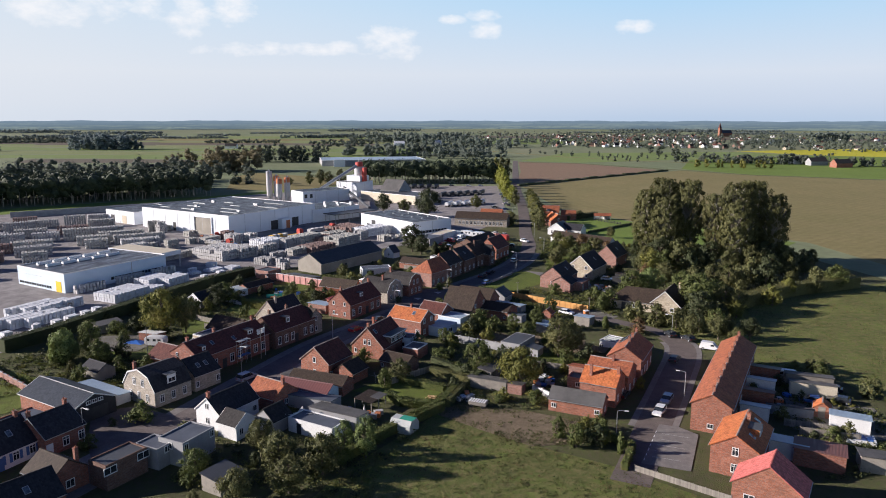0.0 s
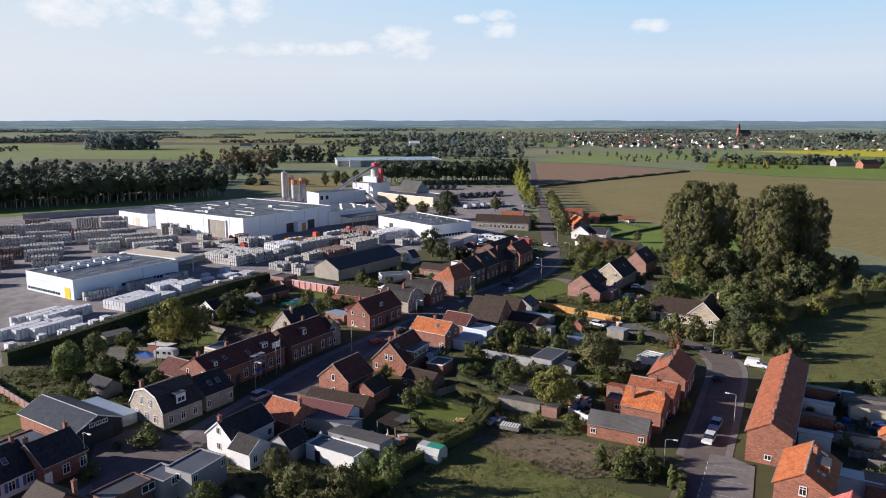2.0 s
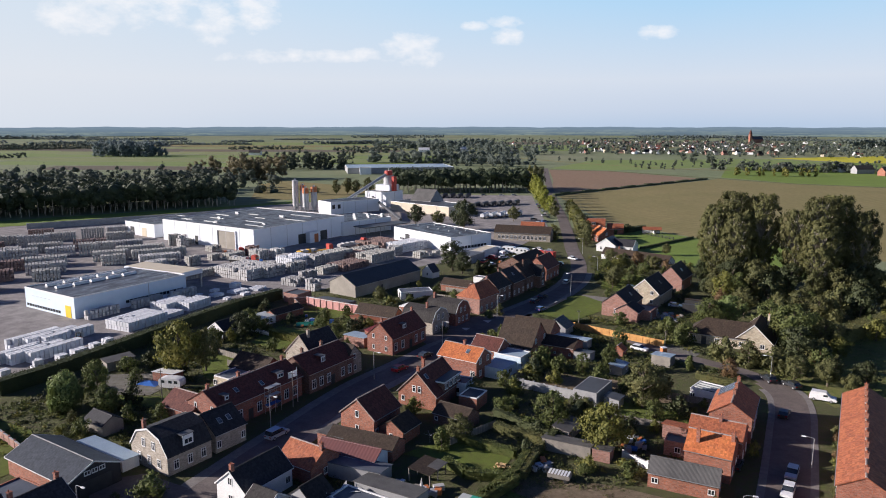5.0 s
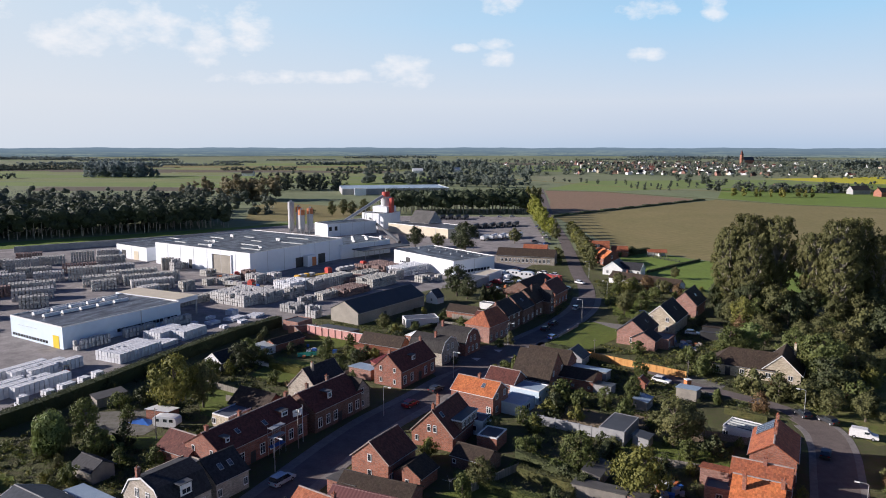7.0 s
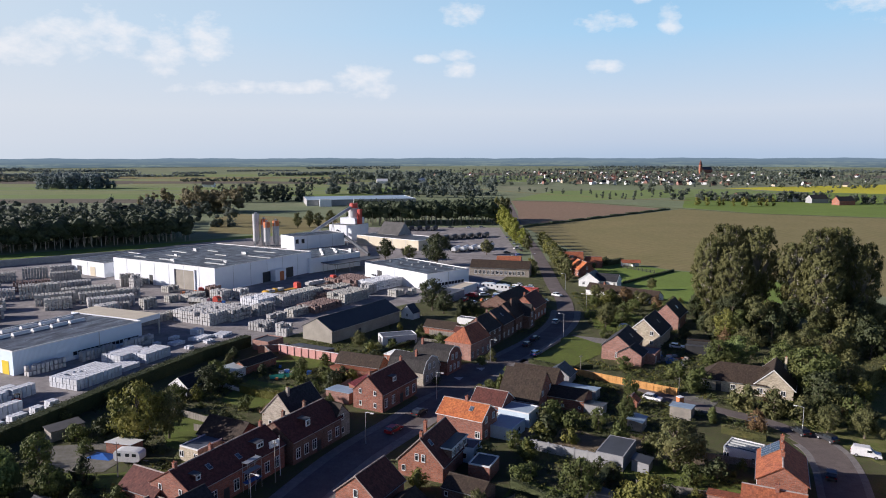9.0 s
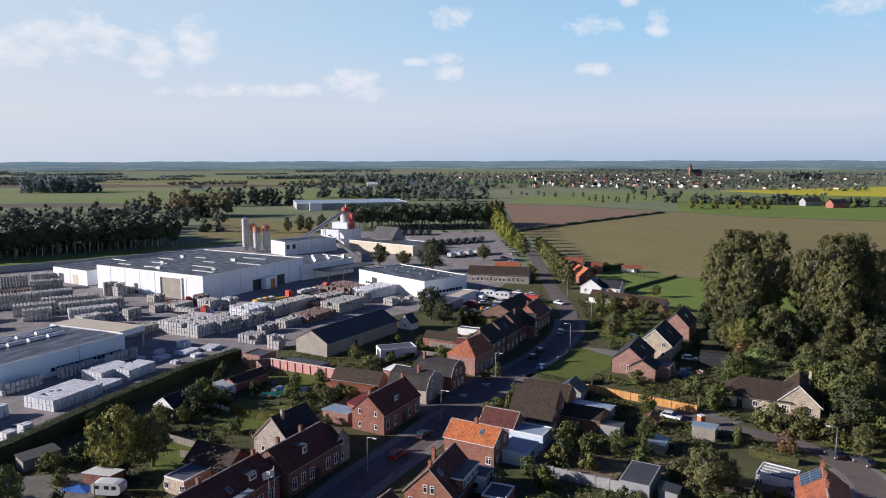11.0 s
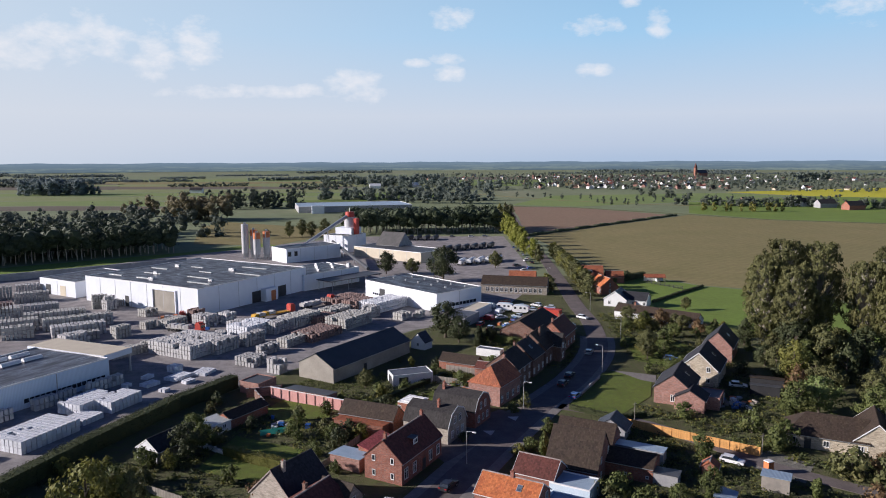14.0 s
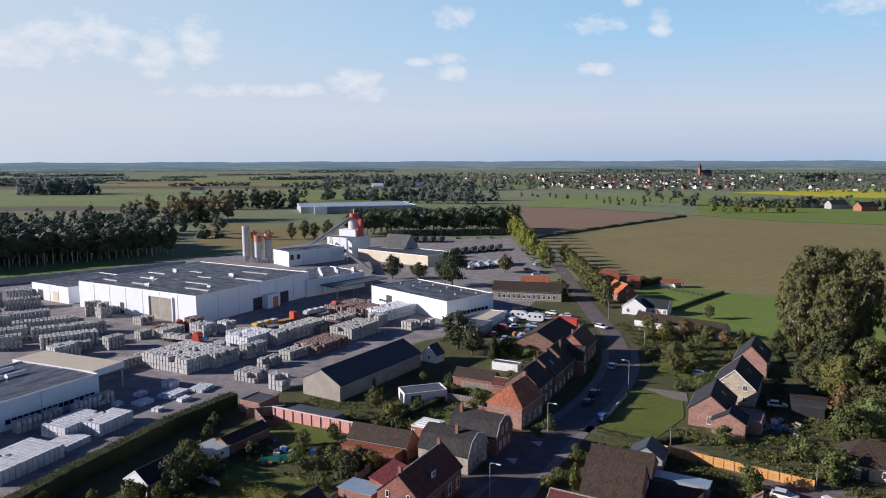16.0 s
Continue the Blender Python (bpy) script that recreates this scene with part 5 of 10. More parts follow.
house("detached_house", "orange brick house with bright orange tiles and a roof dormer", 64.6, 118.2, 11.9, 7.4, 60, 4.6, 6.9, BRICK_ORANGE, TILE_BRIGHT, chimneys=[(0.35, -0.15)],
      wins={"west": (1, 2, 1.0, 1.4), "back": (3, 1, 1.0, 1.3), "front": (3, 1, 1.0, 1.3)}, skylights=[(-1, -0.4, 0.5), (-1, 0.7, 0.55)], dormers=[(-1, 0.1, 2.6, 1.2)])
house("gabled_house", "orange brick house with red painted roof tiles", 64.2, 105.8, 6.2, 9.6, 59, 3.4, 6.9, BRICK_ORANGE, TILE_PINK, wins={"west": (2, 2, 1.5, 1.1), "front": (1, 1, 1, 1.2), "back": (1, 1, 1, 1.2)})
house("end_house", "brick end house with orange tiles and solar panels", 56.4, 161.4, 12.2, 7.2, 65, 4.6, 7.0, BRICK_ORANGE, TILE_ORANGE, chimneys=[(-0.3, 0.0), (0.3, 0), (1.0, 0)],
      wins={"west": (1, 1, 0.8, 1.0), "front": (4, 2, 1.0, 1.3), "back": (4, 1, 0.9, 1.2)}, doors=[("front", 1.2, WHITE_TRIM), ("front", -3.6, DOOR_DARK)], solar=[(1, 0.62, 0.5, 4, 2)])
house("middle_house", "brick terrace house with rusty orange tiles", 50.0, 150.6, 8.8, 6.8, 153, 4.3, 6.1, BRICK_RED, TILE_ORANGE, chimneys=[(-0.1, 0.1)], wins={"west": (2, 1, 1.0, 1.3), "front": (3, 1, 1.0, 1.3), "back": (2, 1, 0.9, 1.1)})
house("corner_house", "brick corner house with bright orange pantiles", 47.0, 144.2, 7.2, 7.0, 153, 4.3, 6.5, BRICK_ORANGE, TILE_BRIGHT, chimneys=[(0.55, 0.55), (-0.98, 0.2)],
      wins={"west": (2, 2, 1.0, 1.4), "back": (1, 1, 0.9, 1.0)})
house("brick_outbuilding", "long orange brick outbuilding with grey corrugated roof", 41.2, 138.2, 10.4, 4.6, 157, 2.6, 4.1, BRICK_ORANGE, ROOF_SHEET, wins={"back": (2, 1, 1.0, 0.9), "west": (1, 1, 0.9, 0.9)},
      category="outbuilding")
shed("lean_to", "lean-to with a pale sheet roof and white fascia", 45.6, 155.5, 6.5, 3.6, 153, 2.3, 3.0, BRICK_PINK, TILE_ORANGE)
flat_block("flat_annex", "flat-roofed annex with dark felt and rooflight strips", 56.0, 174.6, 6.0, 5.2, 142, 2.8, WHITE_WALL, ROOF_FELT_BLUE, wins={"back": (2, 0.8, 1.0, 1.0)}, category="annex")
annex = bpy.data.objects["flat_annex"]
for u in (-1.2, 0.0, 1.2):
    part("rooflight", Shape().box(-2.6, u - 0.22, 2.62, 2.6, u + 0.22, 2.86), GREENHOUSE, annex, "pale rooflight strip")
flat_block("flat_annex", "small flat-roofed brick annex", 43.5, 150.0, 4.5, 3.5, 155, 2.7, BRICK_PINK, ROOF_FELT, wins={"back": (1, 0.8, 1.0, 1.0)}, category="annex")

# back yards behind the long terrace
for i, (x, y, L, W, zl, wm, rm, lb) in enumerate([
        (80.5, 150, 6, 3.0, 2.3, WHITE_WALL, ROOF_LIGHTSHEET, "white lean-to with a pale sheet roof"), (77.5, 143.5, 6, 3.2, 2.3, BRICK_ORANGE, ROOF_REDSHEET, "brick lean-to with dark red roof"),
        (84.5, 157, 6, 3.2, 2.3, BRICK_ORANGE, ROOF_FELT, "brick lean-to with felt roof"), (74, 136, 5, 3, 2.3, WHITE_WALL, ROOF_LIGHTSHEET, "white lean-to with blue-grey roof"),
        (73.5, 121, 6, 4, 2.4, WHITE_WALL, ROOF_LIGHTSHEET, "extension with pale blue sheet roof"), (77.5, 118.5, 7.5, 6, 2.5, BRICK_RED, ROOF_REDSHEET, "brick extension with dark red sheet roof"),
        (92, 153, 9, 3.4, 2.1, GREY_WOOD, ROOF_SHEET, "timber shed with a grey corrugated roof"), (90.5, 148, 8.5, 3.0, 2.2, CREAM_WALL, ROOF_SHEET, "yellowish shed with grey felt roof"),
        (89.5, 132, 6.5, 4.0, 2.2, WHITE_WALL, ROOF_LIGHTSHEET, "white garden shed with striped sheet roof"), (87.5, 116, 9, 4.2, 2.2, GREY_WOOD, ROOF_SHEET, "shed with mossy corrugated roof"),
        (81, 137, 8, 0.4, 1.8, GREY_WALL, ROOF_SHEET, "grey garden wall with coping")]):
    shed("shed" if i not in (10,) else "garden_wall", lb, x, y, L, W, 153 if L < 8 else 160, zl, zl + (0.5 if W > 1 else 0.02), wm, rm, front_door=i < 10, category="shed" if i != 10 else "wall")
house("small_shed", "small shed with bright orange tiled roof", 87.2, 137.5, 3.0, 2.6, 63, 2.0, 3.0, BRICK_ORANGE, TILE_BRIGHT, wins={}, category="shed", doors=[("west", 0, GREY_WOOD)])

# ---- houses at the near end of the village street ----
house("street_house", "white rendered house with blue shutters and dark tiles", -57.6, 113.6, 10.5, 8, 66, 2.9, 6.4, WHITE_WALL, TILE_BLACK, chimneys=[(0.9, 0.0)],
      wins={"front": (4, 1, 1.1, 1.5), "east": (1, 1, 0.9, 1.2)}, doors=[("front", -1.2, BLUE_PAINT)], skylights=[(-1, 0.35, 0.5), (-1, -0.4, 0.5)], verge=WHITE_TRIM)
shut = bpy.data.objects["street_house"]
for u in (-4.2, -1.4, 1.4, 4.2):
    for s in (-0.85, 0.85):
        part("shutter", Shape().box(u + s - 0.24, -4.08, 0.85, u + s + 0.24, -4.02, 2.35), BLUE_PAINT, shut, "blue window shutter")
house("brick_cottage", "dark brick cottage with anthracite roof and white plinth", -51.9, 120.6, 7.2, 8, 64, 3.4, 6.1, BRICK_RED, TILE_BLACK, chimneys=[(0.95, 0.1), (-0.95, 0.15)],
      wins={"front": (3, 1, 1.2, 1.6)}, doors=[("front", -2.9, WHITE_TRIM)], verge=STEEL)
flat_block("flat_annex", "low annex with dark grey felt roof", -60.5, 123.5, 11, 6, 64, 3.0, BRICK_ORANGE, ROOF_FELT_BLUE, category="annex")
barn = house("workshop_barn", "brick barn with blue-grey tiles, white verges and a black boarded gable", -57.2, 135.2, 17.2, 8.6, 151, 3.2, 5.1, BRICK_ORANGE, TILE_SLATE, wins={}, verge=WHITE_TRIM, over=0.4, category="barn")
part("gable_boarding", Shape().prism([(-4.25, 0.05), (4.25, 0.05), (4.25, 3.15), (0, 4.95), (-4.25, 3.15)], -8.68, -8.61), DARK_WOOD, barn, "black boarded gable")
for u in (-1.2, 0.0, 1.2):
    part("gable_window", window_meshes(1.0, 0.7, "white")[0], WHITE_TRIM, barn, "", pose(-8.69, u, 3.4, 0, 0, -90))
part("garage_door", Shape().box(-8.74, -2.6, 0.05, -8.69, 2.6, 2.5), DOOR_DARK, barn, "wide dark sliding door")
shed("side_shed", "long shed with pale blue-grey sheet roof", -53.6, 141.8, 13.0, 3.0, 150, 1.9, 2.1, WHITE_WALL, ROOF_LIGHTSHEET)
gambrel("corner_cottage", "buff brick corner house with a broken anthracite roof and dormer", -42.8, 142.5, 8.4, 10.0, 59, 3.4, 6.9, BRICK_BEIGE, TILE_BLACK, -0.9, 3, True)
house("cottage_annex", "annex with black tiles and two skylights", -37.6, 149.5, 6.5, 7.5, 59, 3.4, 6.2, BRICK_BEIGE, TILE_BLACK, wins={"front": (2, 1, 0.9, 1.3)}, skylights=[(-1, -0.3, 0.45), (-1, 0.3, 0.45)])
flat_block("flat_annex", "low flat-roofed annex behind the corner house", -45.5, 151.5, 8, 5, 60, 2.9, BRICK_BEIGE, ROOF_FELT_BLUE, category="annex")
house("terrace_houses", "brick terrace with dark red tiles along the street", -37.2, 164.6, 21.5, 9, 62, 4.4, 7.1, BRICK_RED, TILE_RED, chimneys=[(-0.97, 0), (-0.2, 0.05), (0.97, 0.0)],
      wins={"front": (8, 1, 1.25, 2.0), "west": (2, 2, 0.7, 1.0), "back": (5, 1, 1, 1.2)}, doors=[("front", -3.5, DOOR_DARK), ("front", 4, DOOR_DARK)], dormers=[(-1, 0.55, 1.7, 1.1), (-1, -0.75, 1.0, 1.0)],
      skylights=[(-1, -0.45, 0.5), (-1, 0.1, 0.35)], category="terrace")
house("terrace_houses", "dark brick terrace with dormer gable and chimneys", -27.2, 181.0, 14.5, 9, 61, 4.4, 7.3, BRICK_DARK, TILE_RED, chimneys=[(0.3, 0.1), (-0.6, 0.1)],
      wins={"front": (6, 1, 1.2, 2.0), "east": (2, 2, 0.8, 1.2), "back": (3, 1, 1, 1.2)}, doors=[("front", 0.2, DOOR_DARK)], dormers=[(-1, -0.2, 1.3, 1.4)], category="terrace")
house("cross_gable", "small buff brick cross gable with pale tiles", -22.2, 187.2, 6.0, 4.6, 150, 4.2, 6.6, BRICK_BEIGE, TILE_BROWN, wins={"west": (1, 2, 0.8, 1.2)}, category="house")
house("black_roofed_house", "buff brick house with a large black roof", -30.5, 192.5, 9.5, 9.5, 58, 3.2, 7.8, BRICK_BEIGE, TILE_BLACK, chimneys=[(-0.6, -0.15)], wins={"west": (2, 1, 0.8, 1.1)}, verge=RIDGE)
house("rear_wing", "rear wing with dark red tiles", -47.0, 160.0, 8.5, 6.5, 152, 2.8, 5.0, BRICK_RED, TILE_RED, wins={"east": (1, 1, 0.8, 1.2)})
house("rear_wing", "low rear wing with brown tiles", -41.0, 182.0, 10, 7.0, 153, 2.7, 5.2, BRICK_RED, TILE_BROWN, wins={})
flat_block("flat_annex", "flat-roofed rear extension with white edge", -44.5, 177.0, 7, 4.6, 62, 2.9, BRICK_YELLOW, ROOF_FELT_BLUE, wins={"west": (2, 0.8, 1.1, 1.2)}, rim=WHITE_TRIM, category="annex")

# across the street
house("white_house", "white rendered house with black tiles and a chimney", -25.0, 132.2, 9.6, 6.0, 61, 3.2, 5.7, WHITE_WALL, TILE_BLACK, chimneys=[(-0.98, 0)], wins={"west": (1, 2, 0.9, 1.2), "front": (2, 1, 1, 1.2)}, verge=WHITE_TRIM)
house("white_wing", "white rendered wing with grey pantiles", -21.3, 125.8, 4.6, 4.6, 152, 2.8, 4.4, WHITE_WALL, TILE_GREY, wins={"west": (2, 1, 0.9, 1.3)}, verge=WHITE_TRIM)
house("orange_cottage", "small brick cottage with rusty orange tiles", -18.6, 139.5, 7.5, 6.5, 150, 2.8, 5.0, BRICK_RED, TILE_ORANGE, chimneys=[(-0.95, 0.1)], wins={"west": (1, 1, 0.9, 1.1), "front": (2, 1, 1, 1.2)})
house("gable_cottage", "red brick cottage with dark red tiles and white window", -11.2, 157.0, 8.2, 7.6, 62, 3.9, 7.0, BRICK_ORANGE, TILE_RED, verge=RIDGE, wins={"west": (1, 2, 0.8, 1.3), "front": (2, 1, 1, 1.2), "back": (2, 1, 1, 1.3)})
house("brown_wing", "low wing with brown tiled roof behind the cottage", -5.4, 153.6, 5.4, 5.2, 62, 2.4, 4.0, BRICK_ORANGE, TILE_BROWN, wins={"west": (1, 1, 0.7, 0.8)})
house("long_shed", "long shed with dark brown tiles", -10.6, 147.6, 12.9, 4.6, 160, 2.3, 3.5, BRICK_RED, TILE_BROWN, wins={}, category="shed")
house("long_shed", "long shed with dark red seamed sheet roof", -12.2, 143.2, 11.4, 4.2, 159, 2.3, 3.4, BLUE_WALL, RED_STRIPED, wins={}, category="shed")
shed("long_shed", "long lean-to with blue-grey felt roof", -11.1, 138.8, 11.8, 4.0, 161, 2.0, 2.5, GREY_WALL, ROOF_FELT_BLUE)
shed("flat_garage", "garage with a mossy flat roof", -16.0, 150.0, 5.5, 4.5, 155, 2.2, 2.5, BRICK_RED, ROOF_SHEET)
house("grey_shed", "boarded shed with grey pantile roof", -15.4, 128.4, 4.6, 4.6, 60, 2.6, 4.4, GREY_WALL, TILE_GREY, wins={"west": (1, 1, 0.7, 0.9)}, category="shed")
flat_block("white_garage", "long white garage with flat grey roof", -7.0, 126.8, 10.0, 4.2, 152, 2.7, WHITE_WALL, ROOF_FELT_BLUE, doors=[("back", 2.5, DOOR_DARK, 0.8, 1.9)], category="garage")
shed("lean_to", "patched lean-to with blue-grey sheet roof", -4.0, 131.5, 10.5, 4.0, 155, 2.2, 2.7, GREY_WALL, ROOF_SHEET)
port = thing("carport", 0.9, 138.8, 62, "low open carport with a mossy patched roof on posts", "carport")
part("carport_roof", Shape().add([(-2.6, -2.1, 1.95), (2.6, -2.1, 1.95), (2.6, 2.1, 2.25), (-2.6, 2.1, 2.25), (-2.6, -2.1, 2.01), (2.6, -2.1, 2.01), (2.6, 2.1, 2.31), (-2.6, 2.1, 2.31)],
                                 [(3, 2, 1, 0), (4, 5, 6, 7), (0, 1, 5, 4), (1, 2, 6, 5), (2, 3, 7, 6), (3, 0, 4, 7)]), TILE_BROWN, port, "mossy brown roof sheets")
part("pale_sheet", Shape().add([(-0.4, -2.2, 2.02), (2.7, -2.2, 2.02), (2.7, -0.2, 2.18), (-0.4, -0.2, 2.18), (-0.4, -2.2, 2.06), (2.7, -2.2, 2.06), (2.7, -0.2, 2.22), (-0.4, -0.2, 2.22)],
                               [(3, 2, 1, 0), (4, 5, 6, 7), (0, 1, 5, 4), (1, 2, 6, 5), (2, 3, 7, 6), (3, 0, 4, 7)]), ROOF_SHEET, port)
for x in (-2.4, 0, 2.4):
    for y, z in ((-1.95, 1.95), (1.95, 2.23)):
        part("post", Shape().box(x - 0.07, y - 0.07, 0, x + 0.07, y + 0.07, z), GREY_WOOD, port)
tall_house = house("gable_house", "tall red brick gabled house with dark red tiles", -1.4, 172.0, 10.8, 8.6, 66, 3.0, 7.3, BRICK_ORANGE, TILE_RED, chimneys=[(-0.95, 0), (0.0, 0.35)],
      wins={"back": (3, 1, 1, 1.3)}, skylights=[(-1, -0.7, 0.7)], verge=RIDGE)
for u in (-0.62, 0.62):
    window(tall_house, "west", u, 3.2, 0.75, 1.35, 10.8, 8.6)
window(tall_house, "west", 3.2, 1.0, 0.7, 1.1, 10.8, 8.6)
wing = part("roof_extension", Shape().box(-2.2, -4.5, 2.9, 5.0, -1.2, 4.75), BRICK_DARK, tall_house, "flat-roofed upper extension along the eaves")
part("fascia", Shape().box(-2.4, -4.75, 4.752, 5.2, -1.0, 5.0), WHITE_TRIM, wing, "white fascia")
part("extension_roof", Shape().box(-2.25, -4.6, 5.002, 5.05, -1.1, 5.05), ROOF_FELT, wing)
for u in (-1.2, 0.6, 2.4, 4.2):
    fr, pane = window_meshes(1.3, 1.15, "white")
    part("extension_window", fr, WHITE_TRIM, wing, "", pose(u, -4.502, 3.3))
    part("extension_pane", pane, GLASS, wing, "", pose(u, -4.502, 3.3))
house("brown_shed", "low shed with mossy brown tiles", 4.6, 160.0, 7.2, 5.0, 150, 2.3, 3.6, BRICK_DARK, TILE_BROWN, wins={"back": (2, 1, 0.7, 0.8)}, category="shed")
flat_block("pale_annex", "pale blue annex with a flat roof", 5.2, 175.5, 4.2, 3.6, 66, 3.0, BLUE_WALL, ROOF_FELT_BLUE, wins={"front": (2, 0.8, 0.9, 1.1), "west": (1, 0.8, 0.8, 1.1)}, category="annex")
flat_block("dark_annex", "low brick annex with felt roof and white edge", 7.6, 169.0, 5.0, 4.0, 66, 2.7, BRICK_RED, ROOF_FELT, rim=WHITE_TRIM, category="annex")
house("orange_house", "red brick house with orange pantiles and white eaves", 5.3, 187.6, 10.2, 6.6, 150, 4.5, 6.7, BRICK_RED, TILE_BRIGHT, chimneys=[(0.0, 0.0)],
      wins={"back": (2, 1, 1.1, 1.4), "west": (2, 2, 1.0, 1.3), "front": (3, 2, 1, 1.3)}, skylights=[(1, -0.35, 0.55)], verge=WHITE_TRIM)
house("red_roofed_wing", "wing with dark red tiles and white fascia", 11.2, 197.8, 7.4, 6.0, 150, 3.4, 5.6, BRICK_RED, TILE_RED, wins={"back": (2, 1, 0.9, 1.1)}, verge=WHITE_TRIM)
flat_block("blue_extension", "two-part pale blue extension with white parapet", 16.4, 193.8, 5.2, 7.0, 60, 3.2, BLUE_WALL, ROOF_LIGHTSHEET, wins={"front": (2, 0.8, 1.0, 1.2)}, rim=WHITE_TRIM, category="extension")
flat_block("blue_extension", "low pale blue extension with sheet roof", 13.2, 187.2, 6.5, 5.5, 60, 2.6, BLUE_WALL, ROOF_LIGHTSHEET, wins={"front": (1, 0.8, 1.6, 1.2)}, category="extension")
house("brown_barn", "broad house with a steep brown tiled roof", 19.2, 203.6, 9.4, 10.5, 153, 3.0, 8.3, BRICK_RED, TILE_BROWN, wins={"west": (2, 2, 0.9, 1.2)}, verge=None)
house("brown_house", "second brown-tiled house behind the barn", 23.0, 213.4, 11.0, 7.0, 153, 3.2, 6.0, BRICK_RED, TILE_BROWN, wins={"west": (2, 1, 0.9, 1.2)})
house("brick_stable", "low orange brick stable with brown tiled roof", 28.4, 203.4, 9.6, 6.4, 152, 2.8, 4.2, BRICK_ORANGE, TILE_BROWN, wins={"back": (3, 1, 0.6, 0.5)}, category="stable")
shed("pale_lean_to", "long lean-to with pale blue sheet roof", 32.0, 209.6, 9.6, 3.4, 151, 2.2, 2.5, GREY_WALL, ROOF_LIGHTSHEET)
house("slate_shed", "shed with slate roof and blue tarpaulin side", 30.0, 221.0, 5.5, 6.0, 62, 2.2, 4.2, GREY_WALL, TILE_SLATE, wins={}, category="shed")
flat_block("flat_garage", "pale concrete garage with dark felt roof", 32.3, 174.4, 8.8, 5.0, 60, 2.9, GREY_WALL, ROOF_FELT, parapet=0.1, category="garage", doors=[("east", 0, DOOR_DARK, 2.4, 2.1)])
shed("round_shed", "low shed with curved pale gable", 33.6, 199.0, 4.6, 3.4, 152, 1.9, 2.2, GREY_WALL, ROOF_FELT)
shed("garden_shed", "garden shed with pale sheet roof", 40.5, 190.0, 4.2, 3.0, 60, 2.0, 2.4, GREY_WOOD, ROOF_LIGHTSHEET)
shed("garden_shed", "garden shed with white corrugated roof", 52.0, 196.5, 4.4, 4.0, 150, 2.2, 2.6, GREY_WOOD, ROOF_LIGHTSHEET)
house("playhouse", "small red-roofed playhouse with solar panel", 42.8, 202.2, 2.8, 2.6, 62, 1.8, 2.8, BRICK_ORANGE, TILE_ORANGE, wins={}, category="shed", solar=[(1, 0, 0.5, 1, 1)])
shed("garden_shed", "grey shed with mossy felt roof", 25.0, 156.0, 6.0, 3.0, 62, 2.1, 2.6, GREY_WOOD, ROOF_SHEET)
shed("garden_shed", "row of old boarded sheds with corrugated roofs", 24.5, 149.5, 8.5, 3.0, 157, 1.9, 2.3, GREY_WOOD, ROOF_SHEET)
shed("garden_shed", "small tiled shed with orange boards", 30.0, 147.0, 3.0, 2.6, 157, 1.8, 2.2, BRICK_PINK, ROOF_SHEET)
shed("garden_shed", "dark shed with felt roof", 36.0, 170.5, 3.0, 3.0, 60, 1.9, 2.2, GREY_WALL, ROOF_FELT)

# ---- houses in the middle of the village, beside the yard ----
house("street_cottage", "dark brick cottage with dark red tiles and white windows", -12.6, 207.0, 14.6, 7.8, 61, 4.2, 7.6, BRICK_RED, TILE_RED, chimneys=[(-0.95, 0), (0.95, 0)],
      wins={"front": (5, 1, 1.2, 2.0), "west": (2, 2, 0.7, 1.1)}, doors=[("front", 0.5, DOOR_DARK)], dormers=[(-1, -0.1, 1.5, 1.2)], verge=None)
shed("pink_lean_to", "lean-to with bright pink sheet roof", -18.0, 211.5, 8.0, 3.2, 62, 2.6, 3.4, BRICK_ORANGE, TILE_PINK)
shed("sheet_lean_to", "lean-to with pale grey sheet roof", -22.5, 207.5, 6.5, 4.5, 152, 2.3, 2.6, BRICK_PINK, ROOF_LIGHTSHEET)
house("barn_shed", "brick shed with dark brown tiled roof", -20.4, 227.4, 13.0, 5.0, 156, 2.9, 5.0, BRICK_ORANGE, TILE_BROWN, wins={}, category="shed")
shed("tiled_lean_to", "lean-to with old orange tiles", -22.2, 223.6, 11.5, 3.2, 156, 2.3, 2.7, BRICK_ORANGE, TILE_ORANGE)
gambrel("buff_house", "buff brick house with a broken grey roof and white verges", -6.8, 222.4, 10.5, 8.0, 150, 3.5, 6.8, BRICK_BEIGE, TILE_GREY, -0.3)
gambrel("brick_gambrel_house", "brick house with a broken grey tiled roof", -1.0, 230.6, 10.5, 7.6, 150, 3.7, 7.0, BRICK_RED, TILE_GREY, 0.7)
panelled = flat_block("flat_annex", "white-edged flat-roofed brick annex with roof panels", -11.5, 230.5, 5.0, 5.0, 150, 4.6, BRICK_ORANGE, ROOF_LIGHTSHEET, wins={"back": (2, 2.6, 0.9, 1.2)}, rim=WHITE_TRIM, category="annex")
for u in (-1.5, -0.5, 0.5, 1.5):
    part("roof_panel", Shape().box(-2.0, u - 0.32, 4.42, 2.0, u + 0.32, 4.78), WHITE_TRIM, panelled, "white roof panel")
house("orange_gable_house", "pink brick house with a hipped orange tiled roof", 7.6, 244.6, 11.0, 8.2, 58, 4.9, 8.3, BRICK_PINK, TILE_ORANGE, hips=("west",), chimneys=[(0.95, 0)], wins={"front": (4, 2, 1.0, 1.5), "back": (2, 1, 1, 1.2), "west": (1, 0, 1, 1)})
